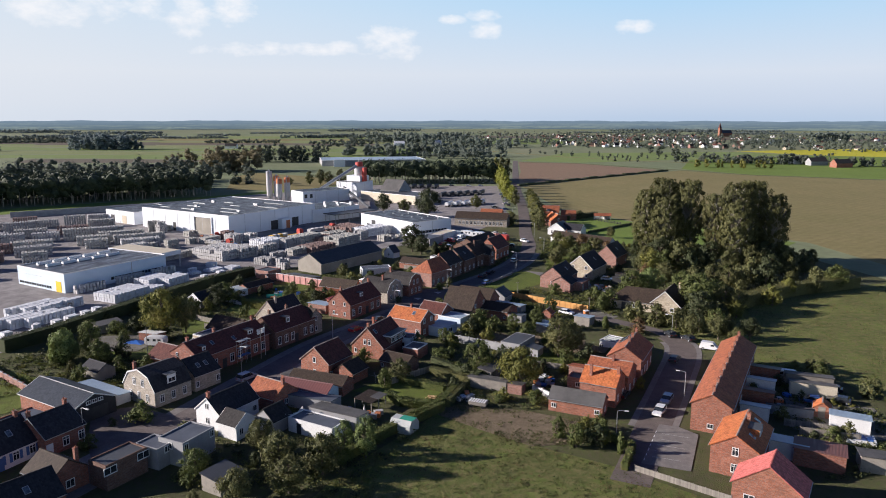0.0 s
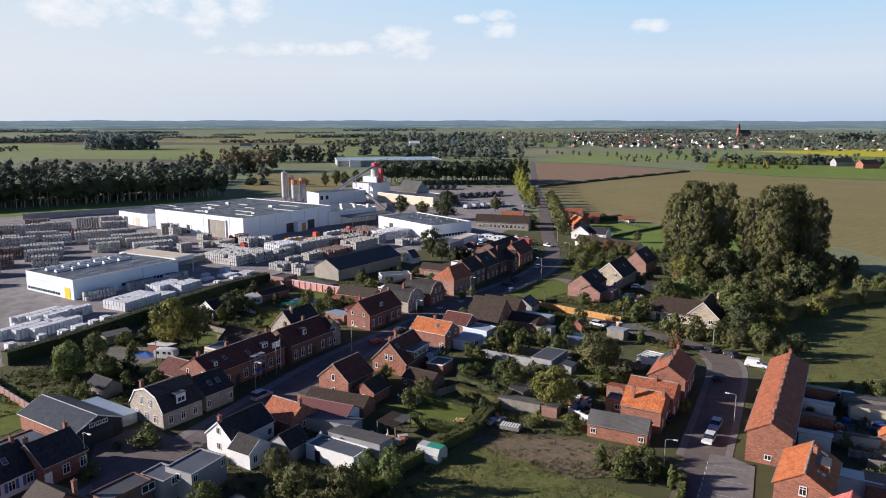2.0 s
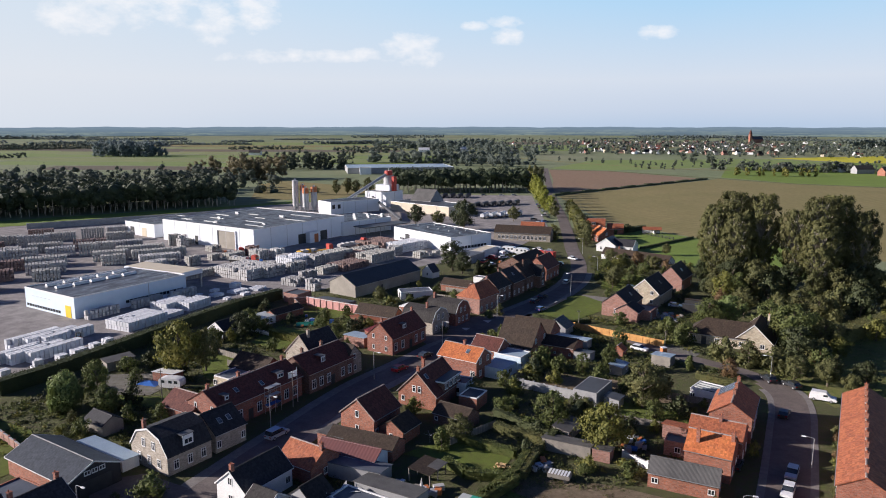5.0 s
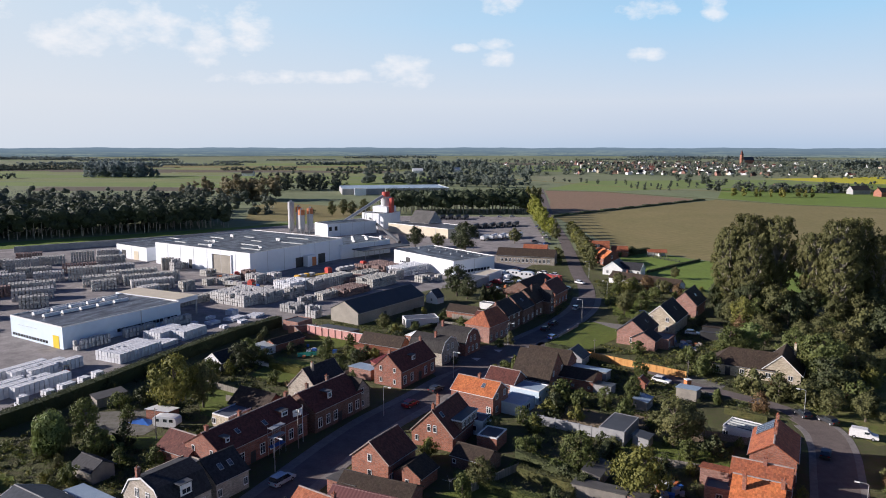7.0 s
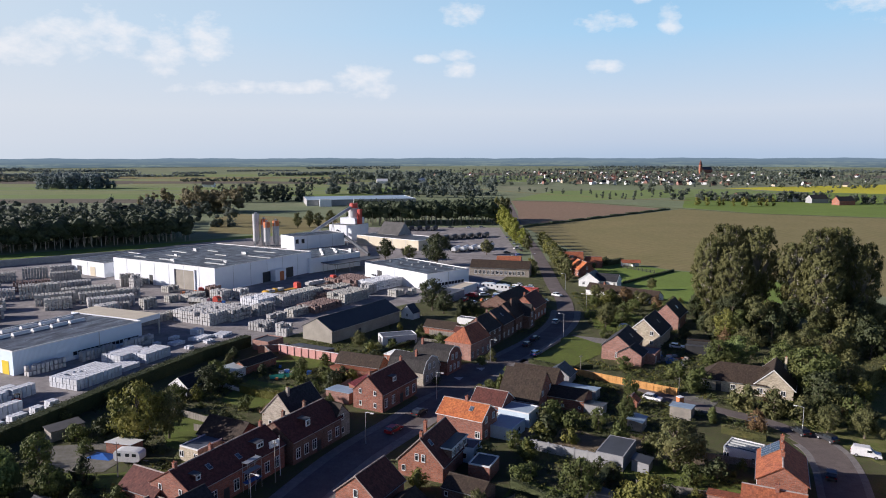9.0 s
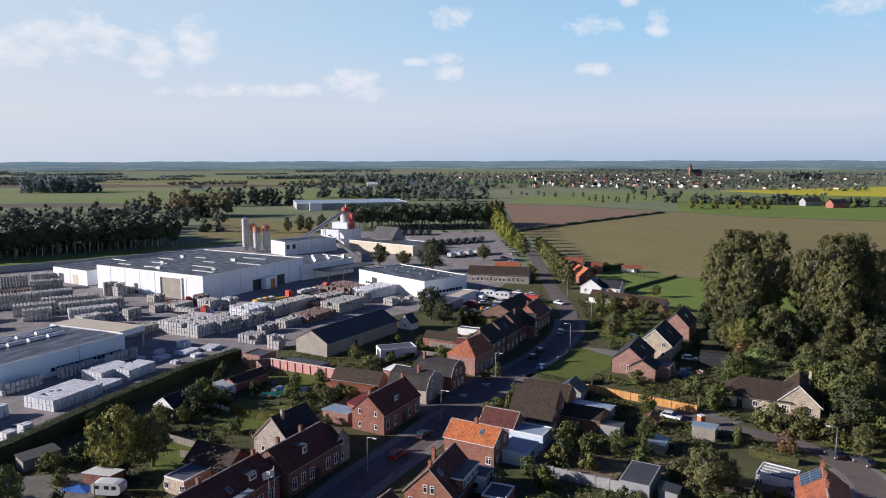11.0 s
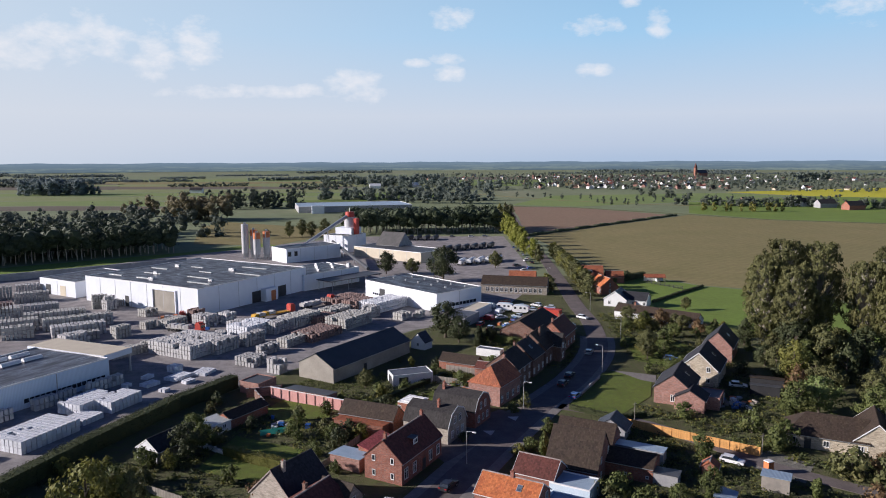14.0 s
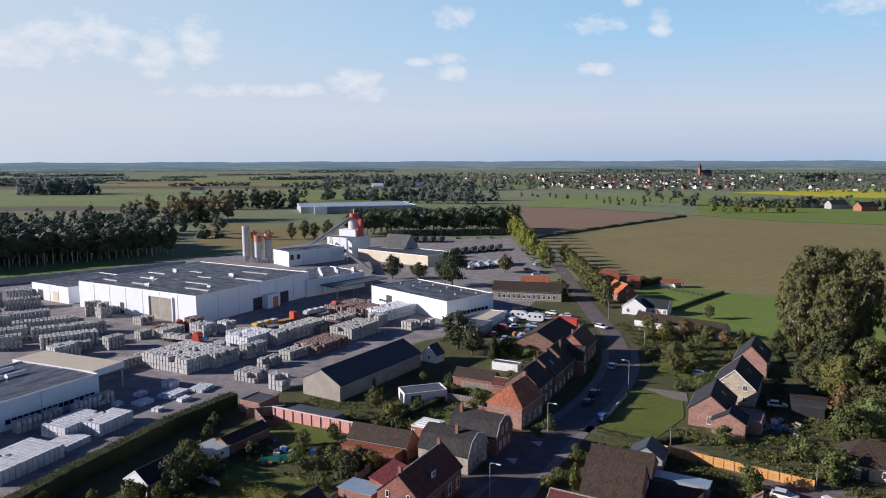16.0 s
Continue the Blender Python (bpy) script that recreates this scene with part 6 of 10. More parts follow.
house("dark_street_house", "dark brick house with grey tiled roof", 12.2, 256.0, 9.0, 8.5, 62, 5.2, 8.6, BRICK_DARK, TILE_GREY, chimneys=[(0.9, 0)], wins={"front": (3, 2, 1, 1.5), "west": (1, 1, 0.9, 1.2)})
house("dark_street_house", "house with black tiles and white gable window", 17.0, 265.5, 8.5, 9.0, 62, 5.0, 8.6, BRICK_DARK, TILE_BLACK, chimneys=[(0.5, 0)], wins={"front": (3, 2, 1, 1.5)}, skylights=[(-1, 0, 0.5)])
house("brown_street_house", "house with large brown-grey roof and bay gable", 22.5, 276.5, 12.0, 9.0, 63, 5.0, 8.8, BRICK_DARK, TILE_BROWN, wins={"front": (4, 2, 1, 1.5)}, chimneys=[(-0.4, -0.3)])
house("gable_bay", "narrow gable with white bay windows", 27.6, 277.0, 5.0, 4.5, 152, 4.6, 7.6, BRICK_DARK, TILE_GREY, wins={"west": (1, 2, 1.4, 1.6)}, category="house")
house("brick_gable_far", "orange brick gable house at the bend", 31.0, 292.0, 13.0, 8.0, 64, 4.6, 8.4, BRICK_ORANGE, TILE_RED, chimneys=[(-0.9, 0), (0.3, 0)], wins={"west": (1, 2, 0.8, 1.2), "front": (4, 1, 1, 1.4)})
house("brown_warehouse", "low workshop with broad brown-grey roof", 25.0, 306.0, 22.0, 13.0, 62, 3.2, 6.6, BRICK_DARK, TILE_BROWN, wins={}, category="workshop")
flat_block("pale_workshop", "low workshop with cream sheet roof", 8.0, 334.0, 19.0, 6.0, 62, 3.2, WHITE_WALL, CREAM_WALL, category="workshop")
flat_block("blue_workshop", "low workshop with dark blue-grey wall", 3.0, 322.0, 12.0, 8.0, 62, 3.4, GREY_WALL, ROOF_FELT_BLUE, category="workshop")
flat_block("red_container", "red steel container behind the workshop", 35.5, 331.5, 8.0, 3.0, 150, 2.8, RED_STEEL, RED_STEEL, parapet=0.1, category="container")
house("long_grey_building", "long low building with brown-grey roof and many windows", 28.4, 379.0, 28.0, 9, 165, 3.9, 6.8, BRICK_BEIGE, TILE_BROWN, wins={"back": (12, 1, 1.3, 1.8)}, category="building")
house("red_roof_house", "house with red tiled roof behind the long building", 34.0, 397.0, 12.0, 7.0, 168, 3.6, 6.4, BRICK_RED, TILE_ORANGE, wins={}, category="house")
house("boathouse", "small white gabled hut", -10.5, 290.0, 4.0, 5.0, 55, 2.4, 4.8, WHITE_WALL, TILE_SLATE, wins={"west": (1, 1, 0.9, 1.1)}, category="hut")
house("brick_shed", "brick shed with brown tiles and garden wall", 0.5, 268.0, 11.0, 4.5, 152, 2.4, 4.0, BRICK_ORANGE, TILE_BROWN, wins={}, category="shed")
house("brick_shed", "small brick outhouse with tiled roof", 7.0, 262.0, 5.0, 4.0, 152, 2.4, 3.6, BRICK_RED, TILE_RED, wins={"west": (1, 1, 0.8, 0.9)}, category="shed")
flat_block("white_flat_shed", "low white shed with a grey flat roof", 9.5, 281.0, 7.5, 3.0, 152, 2.2, WHITE_WALL, ROOF_FELT_BLUE, category="shed")
house("old_barn", "old rendered barn with huge dark sheet roof", -28.2, 273.4, 34.0, 11.8, 57, 4.0, 7.0, BARN_WALL, ROOF_DARKSHEET, wins={}, over=0.5, category="barn", doors=[("front", -4, DOOR_DARK)])
# the garage opening is a dark door panel, its shade put in as colour
flat_block("open_garage", "white garage with flat grey roof and dark panel for its shaded opening", -13.0, 257.5, 10.5, 5.5, 18, 2.8, WHITE_WALL, ROOF_FELT_BLUE, doors=[("west", 0, DOOR_DARK, 2.6, 2.1), ("front", -2.5, DOOR_DARK, 2.2, 2.0)], category="garage")
flat_block("pump_house", "low buff brick hut with dark flat roof", -50.5, 251.5, 6.5, 6.0, 62, 3.0, BRICK_PINK, ROOF_FELT, category="hut")
wall_thing = thing("pink_wall", -34.6, 240.0, 152, "long pink painted garden wall with buttresses", "wall")
part("wall_body", Shape().box(-13, -0.15, 0, 13, 0.15, 2.6), PINK_WALL, wall_thing)
part("coping", Shape().box(-13.1, -0.22, 2.602, 13.1, 0.22, 2.7), WHITE_TRIM, wall_thing)
for i in range(11):
    part("buttress", Shape().box(-12.6 + i * 2.5, 0.152, 0, -12.3 + i * 2.5, 0.32, 2.5), PINK_WALL, wall_thing)
shed("wall_shed", "low shed with dark roof against the pink wall", -36.0, 243.0, 12.0, 4.0, 152, 2.5, 2.9, BRICK_PINK, ROOF_FELT, front_door=False)
hut = house("summer_house", "dark-roofed summer house with a white gable over a veranda", -59.5, 214.1, 8.4, 5.6, 62, 2.3, 4.2, GREY_WOOD, TILE_BLACK, wins={}, category="summer house", verge=WHITE_TRIM)
part("gable_boarding", Shape().prism([(-2.75, 2.25), (2.75, 2.25), (0, 4.05)], -4.32, -4.22), WHITE_TRIM, hut, "white boarded gable")
for u in (-2.6, -0.9, 0.9, 2.6):
    part("veranda_post", Shape().box(-4.36, u - 0.06, 0, -4.24, u + 0.06, 2.24), WHITE_TRIM, hut)
# dark sheet behind the posts, painted shade of the veranda
part("veranda_opening", Shape().box(-4.31, -2.5, 0.1, -4.252, 2.5, 2.2), DOOR_DARK, hut, "dark panel painted as the veranda's shade")
house("brick_garage", "long garage with brown tiles and white sheet roof end", -49.0, 231.5, 11.0, 4.0, 58, 2.2, 3.2, BRICK_ORANGE, TILE_BROWN, wins={}, category="garage")
shed("white_roof_shed", "shed with a white sheet roof", -53.5, 224.5, 6.0, 4.5, 58, 2.2, 2.5, WHITE_WALL, GREENHOUSE)
shed("white_roof_shed", "small shed with white sheet roof and tiled lean-to", -59.8, 178.2, 5.4, 3.4, 165, 2.1, 2.5, BRICK_ORANGE, WHITE_TRIM)
shed("field_shed", "grey field shed with corrugated roof", -75.5, 186.5, 6.5, 3.0, 52, 2.1, 2.5, GREY_WOOD, ROOF_SHEET)
house("garden_hut", "black timber hut with blue roof edge", -60.5, 153.0, 6.0, 4.0, 150, 2.2, 3.4, GREY_WOOD, TILE_BLACK, wins={}, category="hut")

# bottom edge of the street
house("front_house", "grey-tiled brick house with a tall stack", -43.0, 106.8, 7.0, 6.0, 152, 3.0, 5.2, BRICK_RED, TILE_BROWN, chimneys=[(-0.8, -0.6)], wins={"west": (1, 1, 1.4, 1.3)})
house("front_house", "brick house with a dark roof", -43.4, 97.4, 10.5, 7.5, 55, 3.2, 6.0, BRICK_RED, TILE_BLACK, wins={}, skylights=[(-1, 0.2, 0.5)])
flat_block("dormer_block", "low dark house with a white-framed window band", -34.6, 109.6, 7.2, 4.2, 62, 4.2, BRICK_DARK, ROOF_FELT, wins={"front": (2, 2.6, 2.2, 1.2)}, category="house")
flat_block("grey_block", "grey rendered house with flat roof and white windows", -26.8, 117.3, 7.0, 5.4, 66, 4.3, GREY_WALL, ROOF_FELT_BLUE, wins={"front": (2, 2.8, 0.9, 1.2), "west": (1, 2.8, 0.8, 1.1)}, category="house")
flat_block("grey_block", "lower grey rendered block with felt roof", -31.0, 114.9, 4.0, 5.0, 66, 3.7, GREY_WALL, ROOF_FELT_BLUE, wins={"front": (1, 2.4, 1.2, 1.1)}, category="house")
shed("garden_shed", "dark garden shed with white barge boards", -17.5, 107.5, 4.8, 4.0, 62, 2.2, 2.8, GREY_WOOD, ROOF_FELT)

# ---- houses beyond the lawn ----
house("brick_house", "salmon brick house with black tiles", 51.2, 243.8, 12.8, 8.4, 62, 3.8, 7.1, BRICK_PINK, TILE_BLACK, wins={"west": (1, 1, 0.9, 1.6), "back": (3, 1, 1, 1.3)}, skylights=[(-1, 0.2, 0.5)])
house("brick_extension", "low salmon brick extension with black roof", 52.0, 236.4, 6.0, 6.5, 60, 2.9, 4.8, BRICK_PINK, TILE_BLACK, wins={}, category="extension")
flat_block("blue_roof_annex", "flat-roofed annex with shiny blue-grey roof", 57.0, 238.0, 7.0, 5.0, 60, 3.0, BRICK_PINK, ROOF_FELT_BLUE, wins={"front": (2, 0.3, 1.2, 2.0)}, category="annex")
house("cream_house", "cream brick gabled house with black tiles", 63.0, 258.5, 14.0, 9.6, 60, 3.9, 8.2, BRICK_YELLOW, TILE_BLACK, wins={"west": (2, 2, 1.0, 1.3)}, verge=WHITE_TRIM, skylights=[(-1, 0.2, 0.5)])
house("pink_house", "salmon brick house with black roof", 76.0, 279.0, 13.0, 8.0, 60, 4.2, 8.2, BRICK_PINK, TILE_BLACK, wins={"front": (2, 1, 0.9, 1.1)}, skylights=[(-1, 0.0, 0.5)])
shed("stable_shed", "dark stable with brown tiled roof", 75.6, 249.6, 7.5, 5.0, 155, 2.2, 3.0, DARK_WOOD, TILE_BROWN)
shed("lean_to", "open lean-to with a painted board", 73.0, 245.0, 6.5, 3.0, 155, 2.0, 2.4, DARK_WOOD, ROOF_FELT)
house("bungalow", "cream bungalow with brown-grey hipped roof", 71.2, 215.6, 14.5, 9.0, 153, 2.7, 5.8, BRICK_YELLOW, TILE_BROWN, wins={"back": (3, 1, 1.1, 1.2)}, doors=[("back", 3.2, DOOR_DARK)], hips=("east",), category="bungalow")
house("bungalow_gable", "cream cross gable with white verges and dark shutters", 79.6, 213.0, 12.0, 8.6, 62, 2.6, 6.6, BRICK_YELLOW, TILE_BROWN, chimneys=[(0.6, -0.5)], wins={"west": (2, 1, 1.1, 1.2)}, verge=WHITE_TRIM, over=0.5, category="bungalow")
house("white_outbuilding", "long low white outbuilding with a dark brown roof", 72.0, 323.2, 30.0, 6.0, 139, 2.3, 4.5, WHITE_WALL, TILE_BROWN, wins={"back": (7, 1, 0.9, 1.0)}, chimneys=[(0.6, 0)], category="outbuilding")
house("white_far_house", "white house with slate roofs and gable windows", 65.6, 352.0, 10.0, 8.6, 62, 2.9, 5.9, WHITE_WALL, TILE_SLATE, wins={"west": (2, 1, 1.1, 1.4)}, verge=WHITE_TRIM)
house("white_far_house", "white cross gable with slate roof", 72.0, 350.0, 10.0, 7.0, 150, 2.7, 5.2, WHITE_WALL, TILE_BLACK, wins={"back": (3, 1, 1.0, 1.3)}, verge=WHITE_TRIM)
house("red_far_house", "house with orange-red tiled roof and dormer", 66.0, 404.0, 12.0, 9.0, 172, 3.6, 7.6, BRICK_RED, TILE_ORANGE, dormers=[(1, 0.0, 2.0, 1.2)])
house("red_far_house", "house with bright orange pantile roof", 66.5, 378.0, 12.0, 7.5, 100, 3.4, 6.8, BRICK_RED, TILE_BRIGHT)
house("red_far_house", "low wing with red tiles", 77.0, 402.0, 8.0, 6.0, 176, 2.8, 5.2, BRICK_RED, TILE_ORANGE, wins={})


def open_shelter(x, y, heading, L, W):
    """Field shelter: boarded back and end, open front on posts, pitched tile roof."""
    ob = thing("field_shelter", x, y, heading, "open wooden field shelter with orange tiled roof", "shelter")
    FOOT.append((x, y, L, W, heading))
    a, b = L / 2, W / 2
    part("back_wall", Shape().box(-a, b - 0.12, 0, a, b, 2.3), WHITE_WALL, ob)
    part("end_wall", Shape().box(a * 0.2, -b + 0.2, 0, a * 0.2 + 0.12, b - 0.13, 2.25), WHITE_WALL, ob)
    for u in (-a + 0.15, -a * 0.35, a * 0.35, a - 0.15):
        part("post", Shape().box(u - 0.08, -b, 0, u + 0.08, -b + 0.16, 2.3), GREY_WOOD, ob)
    part("roof", Shape().prism([(-b - 0.3, 2.25), (0, 3.5), (b + 0.3, 2.25), (b + 0.3, 2.4), (0, 3.66), (-b - 0.3, 2.4)], -a - 0.25, a + 0.25), TILE_ORANGE, ob)
    return ob


open_shelter(96.0, 402.5, -5, 9.0, 4.4)
garden_fence = thing("garden_fence", 91.5, 398.5, math.degrees(math.atan2(-17.0, 10.5)), "dark wooden post fence between lawn and field shelter", "fence")
for i in range(9):
    part("post", Shape().box(i * 2.45 - 0.09, -0.09, 0, i * 2.45 + 0.09, 0.09, 1.5), DARK_WOOD, garden_fence)
for z in (0.45, 1.2):
    part("rail", Shape().box(0.0, 0.095, z, 19.7, 0.15, z + 0.16), DARK_WOOD, garden_fence)

# ---- the block works ----
def hall(name, label, cx, cy, L, W, heading, h, roof_m=ROOF_HALL, category="hall", rim=None, strips=0, seams=True, wall_m=None):
    ob = flat_block(name, label, cx, cy, L, W, heading, h, wall_m or CLADDING, roof_m, category=category, rim=rim or WHITE_TRIM, parapet=0.35)
    if seams:
        for face, n in (("x", int(L / 9)), ("y", int(W / 9))):
            for i in range(1, n):
                for s in (-1, 1):
                    q = Shape()
                    if face == "x":
                        u = -L / 2 + L * i / n
                        q.box(u - 0.08, s * (W / 2) - 0.06 if s < 0 else W / 2, 0.1, u + 0.08, -W / 2 if s < 0 else W / 2 + 0.06, h - 0.4)
                    else:
                        u = -W / 2 + W * i / n
                        q.box(s * (L / 2) - 0.06 if s < 0 else L / 2, u - 0.08, 0.1, -L / 2 if s < 0 else L / 2 + 0.06, u + 0.08, h - 0.4)
                    part("downpipe", q, STEEL, ob)
    return ob


big = hall("main_hall", "large white clad production hall with dark felt roof", -105.6, 377.5, 65.0, 60.0, 150, 10.3)
# flat panel in a duller colour, for the shade inside the gateway
gateway_panel = Shape().box(-20.5, 30.003, 0.02, -8.5, 30.05, 8.2)
part("gateway", gateway_panel, BARN_WALL, big, "tall flat panel darkened for the dim cream gateway")
part("gateway_frame", Shape().box(-21.0, 30.003, 0.02, -20.52, 30.5, 8.7).box(-8.48, 30.003, 0.02, -8.0, 30.5, 8.7).box(-20.5, 30.003, 8.22, -8.5, 30.5, 8.7), CLADDING, big)
part("side_door", Shape().box(6.0, 30.003, 0.05, 8.2, 30.08, 4.2), DOOR_DARK, big, "dark side door")
for u in (-14.5, 0.5):
    part("loading_gate", Shape().box(-32.6, u - 2.4, 0.05, -32.52, u + 2.4, 4.6), DOOR_DARK, big, "dark loading gate")
part("porch", Shape().box(-35.5, -8.5, 0.05, -32.52, -2.0, 5.2), CLADDING, big, "white loading porch")
part("porch_gate", Shape().box(-35.58, -7.5, 0.08, -35.51, -4.8, 4.2), RUST_ORANGE, big, "orange-brown gate")
for x, y, half in ((-22, 20, 6), (-12, 11, 6), (6, 22, 5), (-24, -4, 7), (-4, 0, 3.5), (14, 12, 5), (-14, -18, 7), (10, -8, 3.5), (22, 2, 5), (24, 22, 4)):
    part("rooflight", Shape().box(x - half, y - 0.42, 9.96, x + half, y + 0.42, 10.30), GREENHOUSE, big, "translucent roof light strip")
for x, y, w, hh in ((20, -6, 1.2, 1.0), (12, 12, 1.0, 0.9), (-10, -9, 1.4, 0.9), (-22, 14, 1.0, 0.6), (2, 22, 1.2, 0.7)):
    part("roof_vent", Shape().box(x - w, y - w * 0.6, 9.98, x + w, y + w * 0.6, 10.1 + hh), STEEL, big)

left_annex = hall("side_hall", "lower white annex of the production hall", -158.5, 392.0, 26, 30, 148, 6.8)
part("side_door", Shape().box(5, 15.003, 0.05, 8.5, 15.08, 4.2), DOOR_DARK, left_annex)
part("side_door", Shape().box(-6, 15.003, 0.05, -2.0, 15.08, 4.4), CREAM_WALL, left_annex)
right_annex = hall("rear_hall", "white annex hall with canopy behind the production hall", -61.0, 404.0, 32, 24, 48, 7.2)
canopy = thing("loading_canopy", -44.0, 394.0, 48, "flat dark loading canopy on posts", "canopy")
part("canopy_roof", Shape().box(-15, -5, 4.6, 15, 5, 5.0), ROOF_FELT, canopy)
for x in (-14, -5, 5, 14):
    for y in (-4.6, 4.6):
        part("post", Shape().box(x - 0.12, y - 0.12, 0, x + 0.12, y + 0.12, 4.6), STEEL, canopy)
for i in range(9):
    part("roof_unit", Shape().box(-13 + i * 3.4, -8 + (i * 5) % 13, 6.9, -11.6 + i * 3.4, -6.2 + (i * 5) % 13, 7.7 + (i % 3) * 0.4), STEEL, right_annex)

low = hall("low_hall", "low white works hall with dark flat roof", -11.4, 364.0, 44.0, 24.0, 132, 7.0)
# closed dark panel on the wall, shade of the open gate as colour
part("side_door", Shape().box(9.0, 12.003, 0.05, 12.5, 12.08, 4.6), DOOR_DARK, low, "dark panel for the shade in an open gate")
for u in (-6.5, -12.5):
    part("roller_door", Shape().box(u - 2.2, 12.003, 0.05, u + 2.2, 12.08, 5.0), WHITE_TRIM, low, "white roller door")
for face_u in range(9):
    part("window_strip", Shape().box(16 - face_u * 1.3, 12.003, 1.6, 17 - face_u * 1.3, 12.06, 2.4), GLASS, low)
    part("window_strip", Shape().box(-22.06, -9 + face_u * 1.9, 1.2, -22.003, -7.4 + face_u * 1.9, 2.4), GLASS, low)
for i in range(10):
    part("roof_vent", Shape().cyl((-18 + i * 4.0, -7 + (i * 7) % 14, 6.6), (-18 + i * 4.0, -7 + (i * 7) % 14, 7.35), 0.5, 0.5, 8), STEEL, low)

office = hall("front_hall", "low white hall with flat roof and long skylights", -111.6, 248.8, 38.5, 27.0, 61, 6.5, roof_m=FELT_WET, seams=False, wall_m=CLADDING_BLUE)
part("yellow_door", Shape().box(-19.33, -11.6, 0.05, -19.26, -8.6, 3.6), YELLOW_DOOR, office, "yellow roller door")
for i in range(16):
    part("window_pane", Shape().box(-3 + i * 1.32, -13.57, 1.3, -1.9 + i * 1.32, -13.503, 2.3), GLASS, office)
for j in range(2):
    for i in range(5):
        part("rooflight", Shape().cyl((-15 + i * 5.6, 3.5 + j * 5.5, 6.35), (-10.2 + i * 5.6, 3.5 + j * 5.5, 6.35), 0.75, 0.75, 10), WHITE_TRIM, office, "white barrel skylight")
for i in range(13):
    part("low_window", Shape().box(-19.32, 11.6 - i * 1.45, 0.7, -19.253, 12.7 - i * 1.45, 1.5), GLASS, office)
for i in range(5):
    part("wall_cable", Shape().box(-19.30, 8.0 - i * 2.2, 4.1, -19.253, 9.4 - i * 2.2, 4.2), STEEL, office)
canopy = thing("cream_canopy", -103.4, 270.2, 67, "broad cream-roofed canopy at the end of the front hall", "canopy")
part("canopy_roof", Shape().box(-4.6, -14, 5.0, 4.6, 14, 6.5), CLADDING, canopy, "white fascia of the canopy")
part("canopy_top", Shape().box(-4.4, -13.8, 6.503, 4.4, 13.8, 6.56), CREAM_WALL, canopy, "cream roof sheet")
for y in (-13.5, -4.5, 4.5, 13.5):
    part("post", Shape().box(4.1, y - 0.2, 0, 4.5, y + 0.2, 5.0), STEEL, canopy)
part("downpipe", Shape().box(5, -13.6, 0.1, 5.2, -13.503, 6.1), STEEL, office)

rear = hall("upper_block", "white raised block with dark roof and small windows", -79.5, 486.5, 36, 16, 42, 8.0)
for u in (-16, -12):
    part("window_pane", Shape().box(u - 1, -8.06, 3.6, u + 1, -8.003, 6.2), GLASS, rear)
plant = hall("batching_plant", "white batching plant building", -62.0, 524.5, 18, 20, 152, 10.5)
part("upper_storey", Shape().box(-7, -8, 10.52, 5, 3, 14.6), CLADDING, plant, "white upper storey")
part("round_bin", Shape().cyl((-2, -3, 14.62), (-2, -3, 21.0), 3.6, 3.6, 20), SILO_STEEL, plant, "round grey steel bin")
part("bin_top", Shape().cyl((-2, -3, 21.02), (-2, -3, 24.2), 3.0, 2.7, 20), RED_STEEL, plant, "orange-red machine head")
part("bin_top", Shape().box(-9.5, -2, 10.52, -7.4, 1, 20.5), RED_STEEL, plant)
part("mast", Shape().cyl((-2, -3, 24.2), (-2, -3, 27.0), 0.25, 0.15, 6), STEEL, plant)
conv = thing("conveyor", 0, 0, 0, "long inclined conveyor gallery on trestles", "conveyor")
cv = Shape()
a_, b_ = Vector((-84, 500, 6.0)), Vector((-60.5, 523, 21.5))
cv.cyl(a_, b_, 1.1, 1.1, 8)
part("gallery", cv, STEEL, conv)
for q in (0.25, 0.55):
    p = a_.lerp(b_, q)
    part("trestle", Shape().cyl((p.x - 1.5, p.y, 0), (p.x, p.y, p.z), 0.3, 0.2, 6).cyl((p.x + 1.5, p.y, 0), (p.x, p.y, p.z), 0.3, 0.2, 6), STEEL, conv)
conv = thing("conveyor", 0, 0, 0, "dark low conveyor running down to the yard", "conveyor")
part("gallery", Shape().cyl((-68, 512, 7.0), (-40, 440, 1.2), 0.9, 0.9, 8), ROOF_FELT, conv)
for q in (0.3, 0.65):
    p = Vector((-68, 512, 7.0)).lerp(Vector((-40, 440, 1.2)), q)
    part("trestle", Shape().cyl((p.x - 1, p.y, 0), (p.x, p.y, p.z), 0.2, 0.15, 6).cyl((p.x + 1, p.y, 0), (p.x, p.y, p.z), 0.2, 0.15, 6), STEEL, conv)
hall("aggregate_store", "long low cream store with dark roof", -26.5, 490.0, 52, 22, 141, 6.0, roof_m=ROOF_FELT, wall_m=CREAM_WALL, category="store")
house("peaked_store", "store with a steep grey roof", -30.0, 505.0, 16, 15, 150, 6.2, 13.2, GREY_WALL, ROOF_SHEET, wins={}, category="store")
